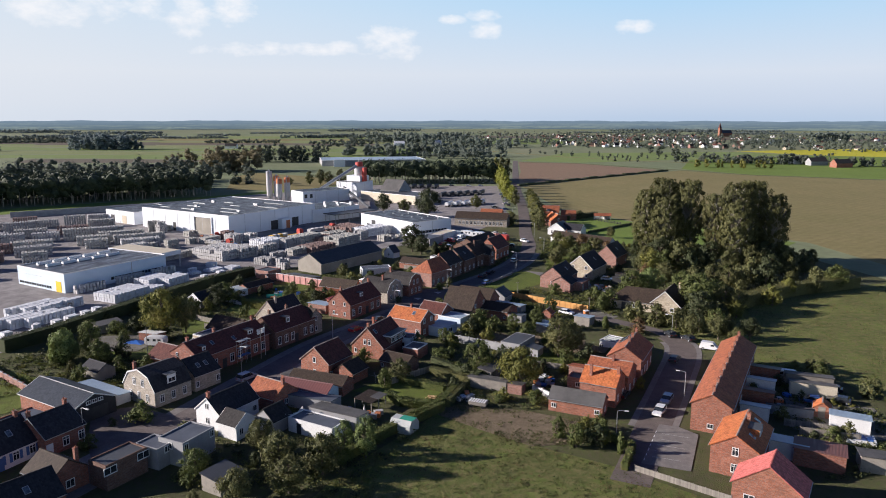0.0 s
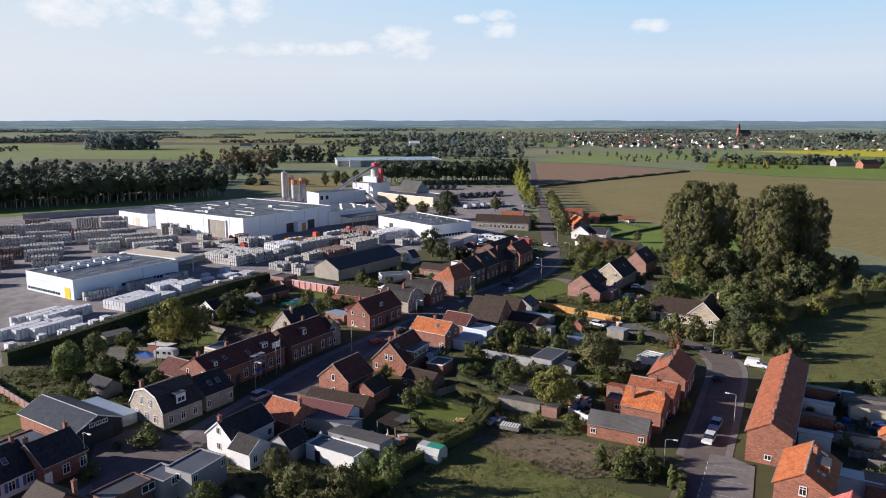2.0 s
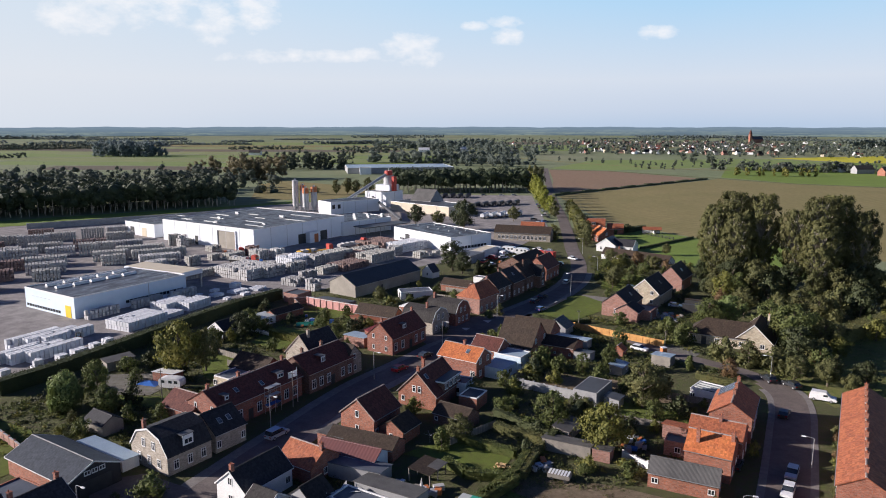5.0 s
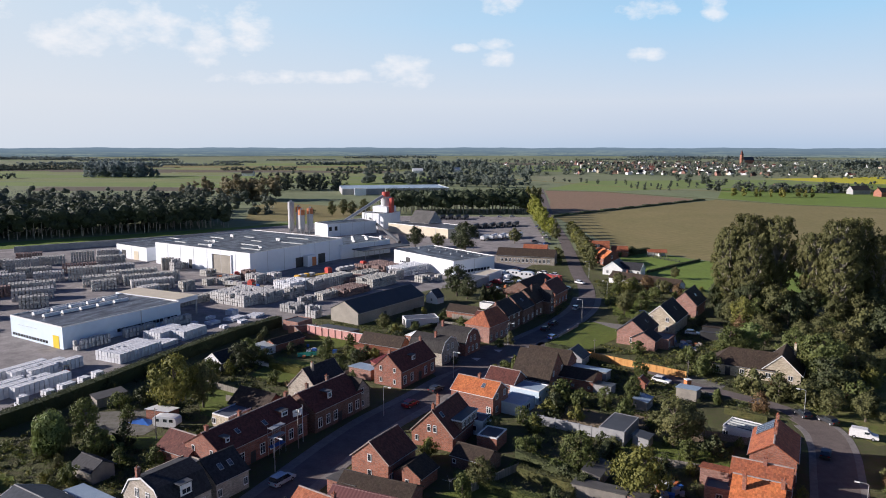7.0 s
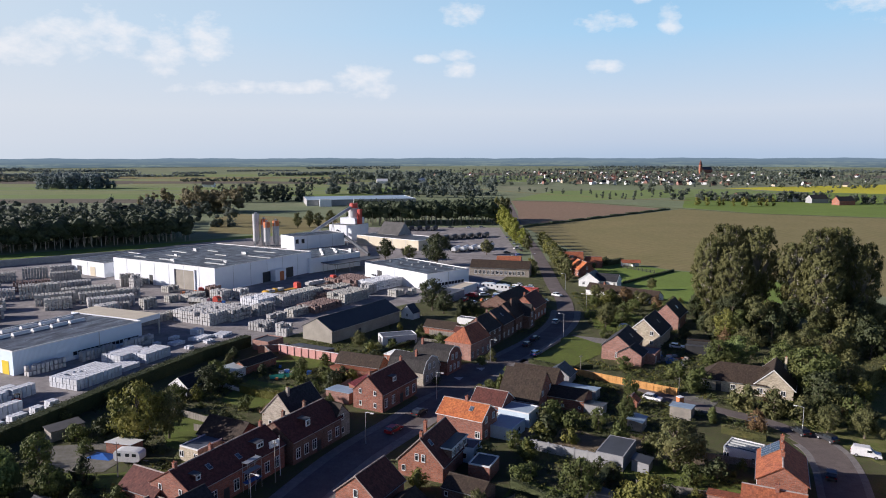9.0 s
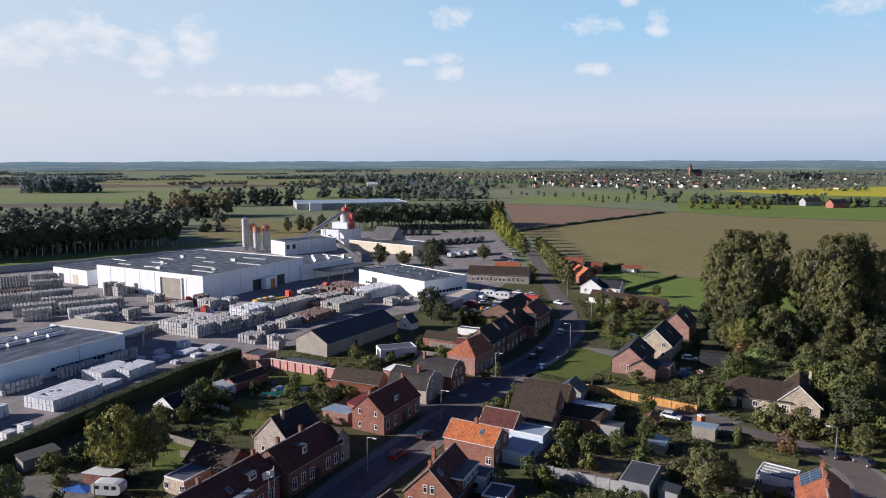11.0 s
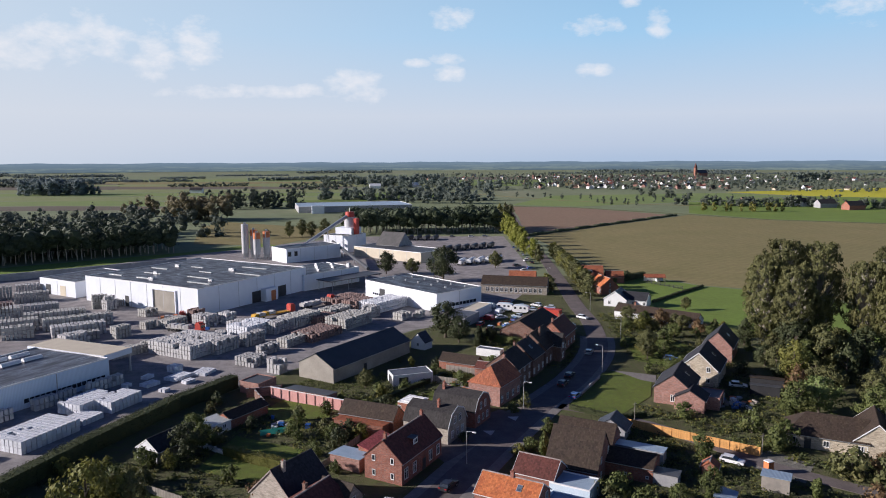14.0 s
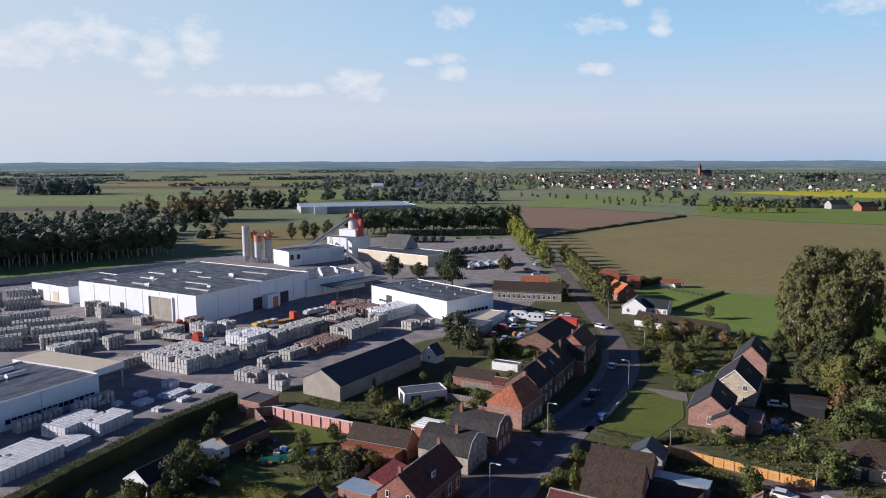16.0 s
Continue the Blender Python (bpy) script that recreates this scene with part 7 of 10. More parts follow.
for x, y, r, h, top in ((-115.4, 489.0, 2.0, 20.0, None), (-111.0, 491.0, 1.9, 16.6, RUST_ORANGE), (-107.4, 484.0, 2.0, 15.4, RUST_ORANGE), (-102.6, 487.0, 2.0, 16.0, RUST_ORANGE)):
    silo = thing("silo", x, y, 0, "grey cement silo with an orange head" if top else "tall plain grey cement silo", "silo", "cement silos")
    part("shell", Shape().cyl((0, 0, 3.2), (0, 0, h - 3.4), r, r, 22), SILO_STEEL, silo)
    part("hopper", Shape().cyl((0, 0, 1.0), (0, 0, 3.19), 0.6, r, 22), SILO_STEEL, silo)
    part("head", Shape().cyl((0, 0, h - 3.38), (0, 0, h), r * 1.03, r * 1.0, 22), top or SILO_STEEL, silo, "orange head section" if top else "")
    part("filter", Shape().box(-0.6, -0.6, h + 0.01, 0.6, 0.6, h + 1.1), STEEL, silo)
    part("ladder", Shape().box(-0.25, -r - 0.25, 0, 0.25, -r - 0.15, h - 0.2), STEEL, silo)
    for i in range(4):
        c, s = math.cos(i * 1.571 + 0.8) * r * 0.85, math.sin(i * 1.571 + 0.8) * r * 0.85
        part("leg", Shape().box(c - 0.15, s - 0.15, 0, c + 0.15, s + 0.15, 3.6), STEEL, silo)
hall("distant_warehouse", "long grey-roofed warehouse beyond the wood", -98.0, 890.0, 125.0, 70.0, 14, 7.0, roof_m=ROOF_LIGHTSHEET, seams=False, wall_m=GREY_WALL)
hall("distant_white_shed", "small white shed beside the warehouse", -129.0, 838.0, 13.0, 10.0, 12, 8.0, roof_m=WHITE_TRIM, seams=False)

# ---- stacks of concrete blocks ----
PACK = {}


def pack_mesh(material, sx, sy, sz):
    """One pallet of blocks: a timber pallet and block layers with open joints."""
    key = (material.name, sx, sy, sz)
    if key not in PACK:
        s = Shape()
        g = 0.065
        s.box(g, g, 0.1, sx - g, sy - g, sz * 0.5 - 0.02)
        s.box(g * 1.5, g, sz * 0.5, sx - g, sy - g * 1.4, sz - 0.02)
        s.box(0.1, 0.05, 0, sx - 0.1, 0.2, 0.1).box(0.1, sy - 0.2, 0, sx - 0.1, sy - 0.05, 0.1)
        PACK[key] = s.mesh("block_pack", material)
    return PACK[key]


def stack(label, cx, cy, heading, nx, ny, nz, material, sx=1.1, sy=1.1, sz=1.35, singles=True, seed=0):
    """A storage stack of block packs; the top layer is ragged."""
    rng = random.Random(seed + nx * 31 + ny * 7)
    st = thing("block_stack", cx, cy, heading, label, "block stack", "stacks of blocks in the yard")
    joined = Shape()
    for i in range(nx):
        for j in range(ny):
            top = nz - (1 if rng.random() < (0.04 if singles else 0.12) and nz > 1 else 0)
            for k in range(top):
                x, y, z = (i - nx / 2) * (sx + 0.05), (j - ny / 2) * (sy + 0.05), k * (sz + 0.005)
                hidden = 0 < i < nx - 1 and 0 < j < ny - 1 and k < nz - 2
                if hidden:
                    continue
                if singles:
                    part("block_pack", pack_mesh(material, sx, sy, sz), material, st, "", pose(x + rng.uniform(-0.04, 0.04), y + rng.uniform(-0.04, 0.04), z, 0, 0, rng.uniform(-1.5, 1.5)))
                else:
                    g = 0.13
                    dx, dy = rng.uniform(-0.05, 0.05), rng.uniform(-0.05, 0.05)
                    joined.box(x + g + dx, y + g + dy, z + 0.12, x + sx - g + dx, y + sy - g + dy, z + sz - 0.03 + rng.uniform(-0.08, 0.05))
    if not singles:
        ob = part("block_mass", joined, material, st)
        ob["kind"] = "stuff"
    return st


W_ = "stack of pale wrapped concrete blocks on pallets"
G_ = "stack of grey concrete blocks on pallets"
B_ = "stack of brown paving blocks on pallets"
C_ = "stack of cream paving blocks on pallets"
stack(W_, -88.6, 221.5, 68, 12, 8, 2, BLOCK_WHITE, seed=1)
stack(W_, -87.0, 240.0, 68, 9, 6, 2, BLOCK_WHITE, seed=2)
stack(W_, -80.5, 241.0, 68, 8, 5, 2, BLOCK_WHITE, seed=3)
stack(W_, -84.0, 232.0, 68, 5, 5, 1, BLOCK_WHITE, seed=4)
for i, (x, y) in enumerate(((-103, 191), (-99.2, 192.3), (-95.5, 194.0), (-107, 203), (-103.2, 204.4), (-99.5, 206.0))):
    stack(W_, x, y, 66, 12, 2, 2, BLOCK_WHITE, seed=10 + i)
for i, (x, y, n) in enumerate(((-93, 183, 2), (-89.5, 187, 2), (-88, 191.5, 3), (-86.5, 196, 2), (-85.5, 200, 2), (-96, 176, 2))):
    stack("small " + W_, x, y, 62, n, 2, 2, BLOCK_WHITE, seed=20 + i)
for i, (x, y, nx, ny, nz) in enumerate(((-79, 256, 4, 3, 1), (-74, 262, 6, 4, 1), (-82, 262, 3, 2, 1), (-70, 258, 3, 2, 1), (-77, 268, 3, 3, 2), (-68.5, 266, 5, 4, 1), (-84.5, 255, 2, 2, 1), (-73.5, 251, 2, 2, 1))):
    stack("ragged " + W_, x, y, 60 + 7 * (i % 3), nx, ny, nz, BLOCK_WHITE, 1.0, 1.0, 0.9, seed=30 + i)
stack(G_, -80.0, 289.0, 62, 14, 15, 3, BLOCK_GREY, singles=False, seed=40)
stack(G_, -69.5, 288.0, 62, 8, 3, 3, BLOCK_GREY, singles=False, seed=41)
stack(G_, -58.0, 274.0, 62, 5, 6, 2, BLOCK_GREY, singles=False, seed=42)
stack(G_, -49.0, 266.0, 62, 3, 4, 3, BLOCK_GREY, singles=False, seed=43)
stack(C_, -67.0, 309.0, 60, 11, 8, 3, BLOCK_WHITE, singles=False, seed=44)
stack(G_, -58.0, 312.0, 60, 8, 4, 3, BLOCK_GREY, singles=False, seed=45)
stack(C_, -53.5, 322.0, 58, 13, 6, 3, BLOCK_CREAM, singles=False, seed=46)
stack(B_, -46.5, 326.0, 58, 9, 5, 2, BLOCK_BROWN, singles=False, seed=47)
stack(C_, -36.0, 320.0, 58, 13, 8, 3, BLOCK_CREAM, singles=False, seed=48)
stack(B_, -44.5, 304.5, 58, 13, 8, 2, BLOCK_BROWN, singles=False, seed=49)
stack(C_, -50.5, 296.0, 58, 9, 4, 2, BLOCK_CREAM, singles=False, seed=50)
stack(C_, -42.0, 340.0, 52, 13, 6, 2, BLOCK_CREAM, singles=False, seed=51)
stack(B_, -35.5, 347.0, 52, 10, 6, 3, BLOCK_BROWN, singles=False, seed=52)
stack(C_, -26.0, 347.0, 52, 16, 8, 3, BLOCK_WHITE, singles=False, seed=53)
stack(B_, -43.0, 360.0, 52, 14, 8, 2, BLOCK_BROWN, singles=False, seed=54)
stack(C_, -18.0, 329.0, 55, 5, 4, 2, BLOCK_CREAM, singles=False, seed=55)
stack(C_, -12.0, 332.0, 55, 3, 3, 2, BLOCK_CREAM, singles=False, seed=56)
stack(G_, -86.0, 322.0, 60, 5, 6, 3, BLOCK_GREY, singles=False, seed=57)
stack(C_, -97.0, 322.0, 62, 8, 4, 2, BLOCK_CREAM, singles=False, seed=58)
stack(G_, -79.0, 325.0, 55, 4, 4, 3, BLOCK_GREY, singles=False, seed=59)
stack(C_, -112.0, 338.0, 60, 5, 4, 2, BLOCK_CREAM, singles=False, seed=60)
stack(G_, -131.0, 349.0, 60, 4, 3, 4, BLOCK_GREY, singles=False, seed=61)
stack(C_, -95.0, 287.0, 60, 16, 3, 2, BLOCK_CREAM, singles=False, seed=62)
# rows of stacks that fill the western yard
rng = random.Random(8)
# fields of stacks beside the production hall, then rows further west
for i, (x, y, nx, ny, nz) in enumerate(((-181, 385, 10, 5, 3), (-170, 366, 11, 5, 3), (-186, 370, 9, 5, 4), (-155, 341, 14, 5, 3), (-172, 343, 12, 5, 3), (-141, 329, 17, 5, 3), (-160, 327, 12, 5, 4), (-129, 321, 19, 4, 3), (-147, 315, 12, 5, 3),
                                        (-123, 309, 14, 5, 3), (-141, 306, 8, 4, 3), (-119, 303, 9, 3, 2), (-136, 352, 5, 3, 4), (-131, 357, 8, 4, 2), (-173, 322, 10, 5, 3), (-186, 332, 12, 5, 3), (-200, 345, 12, 5, 4), (-198, 362, 12, 5, 3),
                                        (-166, 300, 14, 5, 3), (-182, 308, 12, 5, 4), (-196, 318, 12, 5, 3), (-212, 330, 12, 5, 3), (-216, 350, 10, 5, 3), (-158, 288, 12, 5, 3), (-176, 290, 12, 5, 3), (-194, 298, 12, 5, 3), (-212, 308, 12, 5, 4),
                                        (-150, 276, 8, 5, 3), (-168, 272, 12, 5, 3), (-186, 276, 12, 5, 3), (-206, 284, 12, 5, 3), (-162, 256, 12, 5, 3), (-180, 258, 12, 5, 3), (-200, 264, 12, 5, 3), (-156, 240, 12, 4, 3), (-176, 242, 12, 5, 3), (-214, 372, 10, 5, 3))):
    mt, lb = [(BLOCK_GREY, G_), (BLOCK_GREY, G_), (BLOCK_GREY, G_), (BLOCK_CREAM, C_), (BLOCK_BROWN, B_), (BLOCK_CREAM, C_)][rng.randrange(6)]
    stack(lb, x, y, 32 + rng.uniform(-1.5, 1.5), nx, ny, nz, mt, singles=False, seed=70 + i)
for x in (-13, 2, 15):
    stack(G_ + " along the hall", -111.6 + 0.485 * x + 0.875 * 16.8, 248.8 + 0.875 * x - 0.485 * 16.8, 61, 9, 2, 2, BLOCK_GREY, singles=False, seed=140 + x)
for i, (x, y, m, lb) in enumerate(((-104, 318, BLOCK_CREAM, C_), (-92, 330, BLOCK_BROWN, B_), (-73, 318, BLOCK_GREY, G_), (-63, 296, BLOCK_GREY, G_), (-75, 302, BLOCK_GREY, G_), (-30, 334, BLOCK_GREY, G_), (-56, 286, BLOCK_GREY, G_), (-118, 296, BLOCK_GREY, G_), (-124, 310, BLOCK_GREY, G_), (-108, 306, BLOCK_CREAM, C_))):
    stack(lb, x, y, 58, 4 + i % 4, 3 + i % 3, 2 + i % 2, m, singles=False, seed=160 + i)
kerb = thing("yard_wall", -190, 432, 38, "long grey concrete wall along the yard edge", "wall")
part("wall_body", Shape().box(-60, -0.3, 0, 60, 0.3, 3.4), GREY_WALL, kerb)
for i in range(22):
    part("pier", Shape().box(-59 + i * 5.6, -0.55, 0, -58.5 + i * 5.6, -0.302, 3.3), GREY_WALL, kerb)


# ---- vehicles ----
CAR_MESH = {}


def car(label, x, y, heading, body_m, kind="car", name="parked_car", z=0.11):
    """A parked car or van facing local +x."""
    Lc, Wc, H, hood, cab = {"car": (4.3, 1.75, 1.45, 0.9, 0.55), "van": (5.0, 1.95, 1.95, 1.05, 0.65), "mpv": (4.7, 1.85, 1.75, 0.95, 0.6)}[kind]
    c = thing(name, x, y, heading, label, "car" if kind != "van" else "van", z=z)
    key = kind
    if key not in CAR_MESH:
        low_ = Shape()
        a = Lc / 2
        prof = [(-a, 0.35), (a, 0.35), (a, 0.72), (a - 0.15, hood * 0.86), (a - 1.15, hood), (-a + 0.05, hood + 0.05)]
        w = Wc / 2
        n = len(prof)
        low_.add([(px_, -w * (1 if 0.3 < pz < 0.8 else 0.96), pz) for px_, pz in prof] + [(px_, w * (1 if 0.3 < pz < 0.8 else 0.96), pz) for px_, pz in prof],
                 [(i, (i + 1) % n, n + (i + 1) % n, n + i)[::-1] for i in range(n)] + [tuple(range(n)), tuple(reversed(range(n, 2 * n)))])
        rear = -a + (0.12 if kind != "car" else 0.35)
        roof_ = [(rear, hood + 0.02), (a - 1.1, hood - 0.02), (a - 1.95, H - 0.06), (rear + 0.3, H - 0.06)]
        top_ = Shape()
        w2 = Wc / 2 * 0.86
        top_.add([(q, -w * 0.94 if zz < H - 0.1 else -w2, zz) for q, zz in roof_] + [(q, w * 0.94 if zz < H - 0.1 else w2, zz) for q, zz in roof_],
                 [(i, (i + 1) % 4, 4 + (i + 1) % 4, 4 + i)[::-1] for i in range(4)] + [(0, 1, 2, 3), (7, 6, 5, 4)])
        cap_ = Shape().box(rear + 0.25, -w2, H - 0.058, a - 1.9, w2, H)
        wheel = Shape().cyl((0, -0.11, 0), (0, 0.11, 0), 0.32, 0.32, 14)
        rim = Shape().cyl((0, -0.12, 0), (0, 0.12, 0), 0.19, 0.19, 10)
        light = Shape().box(-0.03, -0.2, -0.08, 0.03, 0.2, 0.08)
        CAR_MESH[key] = (low_.mesh("body", CAR_WHITE), top_.mesh("glazing", GLASS), cap_.mesh("roof_panel", CAR_WHITE), wheel.mesh("tyre", TYRE), rim.mesh("rim", STEEL), light.mesh("headlight", LAMP_LENS))
    low_, top_, cap_, wheel, rim, light = CAR_MESH[key]

    def own(mesh, m):
        me = mesh.copy()
        me.materials.clear()
        me.materials.append(m)
        return me
    part("body", own(low_, body_m), body_m, c)
    part("glazing", own(top_, body_m) if kind == "van" else top_, GLASS, c)
    part("roof_panel", own(cap_, body_m), body_m, c)
    if kind == "van":
        part("windscreen", Shape().box(-0.03, -0.75, 0, 0.03, 0.75, 0.75), GLASS, c, "", pose(Lc / 2 - 1.5, 0, 1.08) @ Matrix.Rotation(radians(-45), 4, "Y"))
        for s in (-1, 1):
            part("side_window", Shape().box(Lc / 2 - 2.4, s * 0.91 - 0.02, 1.12, Lc / 2 - 1.6, s * 0.91 + 0.02, 1.55), GLASS, c)
    for sx in (-0.32, 0.31):
        for s in (-1, 1):
            wh = part("wheel", wheel, TYRE, c, "", pose(Lc * sx, s * (Wc / 2 - 0.1), 0.32))
            part("rim", rim, STEEL, wh)
    for s in (-1, 1):
        part("headlight", light, LAMP_LENS, c, "", pose(Lc / 2 - 0.02, s * Wc * 0.34, 0.66))
        part("tail_light", own(light, TAIL_RED), TAIL_RED, c, "", pose(-Lc / 2 + 0.01, s * Wc * 0.36, 0.78))
    return c


car("silver-blue van parked on the village street", -27.6, 152.0, 62, CAR_SILVER, "mpv")
car("white delivery van at the end of the terrace", 79.2, 175.6, -28, CAR_WHITE, "van")
car("silver-grey car parked in the side street", 56.5, 137.0, 240, CAR_WHITE)
car("pale blue car parked in the side street", 59.5, 142.8, 240, CAR_SILVER)
for x, y, hd, m, lb in [(68.0, 167.0, 60, CAR_BLACK, "black car parked in the side street"), (72.5, 186.5, 100, CAR_BLACK, "black car beside the hedge"), (76.0, 183.0, 110, CAR_BLACK, "dark car in the turning bay"),
                        (-9.6, 188.0, 58, CAR_RED, "dark red car on the village street"), (-4.6, 197.6, 58, CAR_BLACK, "black car parked on the verge"), (25.6, 253.0, 60, CAR_BLACK, "dark car on the street"),
                        (28.6, 259.5, 60, CAR_BLACK, "dark car parked beside the street"), (26.8, 243.5, 55, CAR_BLUE, "small blue car by the lawn"), (38.6, 281.5, 66, CAR_SILVER, "pale car driving lane side"),
                        (60.6, 268.0, -30, CAR_BLACK, "black car on the lawn drive"), (60.0, 274.0, -20, CAR_BLUE, "blue car under a cover"), (46.4, 327.0, -50, CAR_WHITE, "white car at the bend"),
                        (48.6, 206.4, -35, CAR_WHITE, "white car beside the lane"), (68.8, 250.2, -20, CAR_WHITE, "white car behind the cream house"), (88.0, 143.4, 155, CAR_BLUE, "dark blue car by the sheds"),
                        (95.0, 149.5, 150, CAR_BLACK, "black car by the sheds"), (93.5, 143.5, 150, CAR_BLACK, "dark car in the gravel yard"), (51.5, 145.2, 60, CAR_BLACK, "dark car at the kerb"),
                        (54.5, 152.5, 62, CAR_BLACK, "black car at the kerb"), (17.5, 328.0, 20, CAR_WHITE, "white car in the works yard"), (22, 325, 60, CAR_BLUE, "blue car in the works yard"),
                        (40, 435, 20, CAR_WHITE, "white car in the works car park"), (44, 442, 20, CAR_BLUE, "blue car in the works car park"), (38, 452, 20, CAR_BLACK, "dark car in the works car park"),
                        (46, 470, 20, CAR_WHITE, "white car in the works car park"), (47.5, 462, 82, CAR_BLACK, "dark car under the avenue trees"), (47, 478, 82, CAR_WHITE, "white car under the avenue trees"), (46.5, 494, 82, CAR_SILVER, "silver car under the avenue trees"), (46, 512, 82, CAR_BLACK, "dark car under the avenue trees"), (45.5, 530, 82, CAR_BLUE, "blue car under the avenue trees"), (22, 596, 5, CAR_WHITE, "white car by the wood"), (32, 598, 5, CAR_SILVER, "silver car by the wood"), (8, 596, 5, CAR_BLACK, "dark car by the wood")]:
    car(lb, x, y, hd, m)


rng = random.Random(44)
made = 0
while made < 16:
    x, y = rng.uniform(2, 40), rng.uniform(312, 356)
    if built_on(x, y, 2.2) or near_line(MAIN, x, y, 7.5):
        continue
    m, word = rng.choice(((CAR_WHITE, "white"), (CAR_WHITE, "white"), (CAR_SILVER, "silver"), (CAR_BLACK, "dark"), (CAR_BLUE, "blue"), (CAR_RED, "red")))
    car("%s vehicle parked in the crowded workshop yard" % word, x, y, rng.choice((60, 62, 150, 148)) + rng.uniform(-8, 8), m, rng.choice(("car", "van", "car")))
    FOOT.append((x, y, 4.6, 2.2, 60))
    made += 1


def caravan(label, x, y, heading, s=1.0):
    c = thing("caravan", x, y, heading, label, "caravan", z=0.08)
    a, w = 2.6 * s, 1.1 * s
    n = 12
    out_ = [(a * math.copysign(abs(math.cos(q)) ** 0.45, math.cos(q)), 1.5 * s + 1.05 * s * math.copysign(abs(math.sin(q)) ** 0.45, math.sin(q))) for q in [2 * math.pi * (i + 0.5) / n for i in range(n)]]
    body = Shape().add([(px_, -w, pz) for px_, pz in out_] + [(px_, w, pz) for px_, pz in out_], [(i, n + i, n + (i + 1) % n, (i + 1) % n) for i in range(n)] + [tuple(range(n)), tuple(reversed(range(n, 2 * n)))])
    part("body", body, CAR_WHITE, c)
    for u in (-1.5, 0.2, 1.5):
        for sd in (-1, 1):
            part("side_window", Shape().box(u * s - 0.4, sd * w - 0.02, 1.5 * s, u * s + 0.4, sd * w + 0.02, 2.1 * s), GLASS, c)
    for sd in (-1, 1):
        part("wheel", Shape().cyl((-0.2, sd * (w - 0.15) - 0.1, 0.33), (-0.2, sd * (w - 0.15) + 0.1, 0.33), 0.33, 0.33, 12), TYRE, c)
    part("drawbar", Shape().box(a, -0.06, 0.4, a + 1.0, 0.06, 0.5), STEEL, c)


caravan("white touring caravan parked on the grass", -57.0, 174.0, -8)
caravan("white motor caravan in the works yard", 20.0, 341.0, -20, 1.2)
caravan("white motor caravan in the works yard", 25.5, 337.0, -20, 1.2)
caravan("small white caravan behind the sheds", 89.0, 156.5, -20, 0.8)


def lorry(label, x, y, heading, cab_m, bed_m, Lt=12.0):
    c = thing("lorry", x, y, heading, label, "lorry", z=0.06)
    part("cab", Shape().box(Lt / 2 - 2.2, -1.2, 0.6, Lt / 2, 1.2, 3.2).box(Lt / 2 - 2.0, -1.1, 3.202, Lt / 2 - 0.5, 1.1, 3.6), cab_m, c)
    part("windscreen", Shape().box(Lt / 2 + 0.002, -1.0, 1.9, Lt / 2 + 0.04, 1.0, 2.8), GLASS, c)
    part("flatbed", Shape().box(-Lt / 2, -1.25, 1.0, Lt / 2 - 2.5, 1.25, 1.3).box(-Lt / 2, -1.25, 1.302, -Lt / 2 + 0.1, 1.25, 2.2), bed_m, c)
    for i in range(6):
        part("load", Shape().box(-Lt / 2 + 0.6 + i * 1.45, -1.1, 1.304, -Lt / 2 + 1.8 + i * 1.45, 1.1, 2.3 + 0.2 * (i % 2)), BLOCK_GREY if i % 3 else bed_m, c)
    for u in (-Lt / 2 + 1.2, -Lt / 2 + 2.5, -Lt / 2 + 3.8, Lt / 2 - 1.4):
        for s in (-1, 1):
            part("wheel", Shape().cyl((u, s * 1.05 - 0.15, 0.5), (u, s * 1.05 + 0.15, 0.5), 0.5, 0.5, 12), TYRE, c)


lorry("yellow flatbed lorry with a red cab beside the hall", -65.0, 334.5, 50, RED_STEEL, YELLOW_STEEL, 18)
lorry("red flatbed lorry beside the hall", -52.0, 353.0, 50, RED_STEEL, BLOCK_GREY, 16)
lorry("red lorry loaded with blocks in the yard", -89.5, 312.5, -20, RED_STEEL, BLOCK_CREAM, 14)
lorry("red crane lorry near the gateway", -99, 327, 20, RED_STEEL, RUST_ORANGE, 9)
fork = thing("forklift", -96, 205, 40, "red forklift truck in the yard", "forklift", z=0.06)
part("body", Shape().box(-1.1, -0.6, 0.3, 0.6, 0.6, 1.2), RED_STEEL, fork)
part("cage", Shape().box(-0.6, -0.55, 1.202, -0.5, 0.55, 2.2).box(0.4, -0.55, 1.202, 0.5, 0.55, 2.2).box(-0.6, -0.55, 2.202, 0.5, 0.55, 2.3), TYRE, fork)
part("mast", Shape().box(0.7, -0.4, 0.1, 0.85, -0.3, 2.8).box(0.7, 0.3, 0.1, 0.85, 0.4, 2.8), STEEL, fork)
for u in (-0.7, 0.4):
    for s in (-1, 1):
        part("wheel", Shape().cyl((u, s * 0.55 - 0.1, 0.3), (u, s * 0.55 + 0.1, 0.3), 0.3, 0.3, 10), TYRE, fork)
PARKED = [(3 + i * 5.6, 519 + i * 3.2) for i in range(6)] + [(9 + i * 5.2, 460 + i * 3.0) for i in range(5)] + [(-29 + i * 6.0, 580) for i in range(5)]
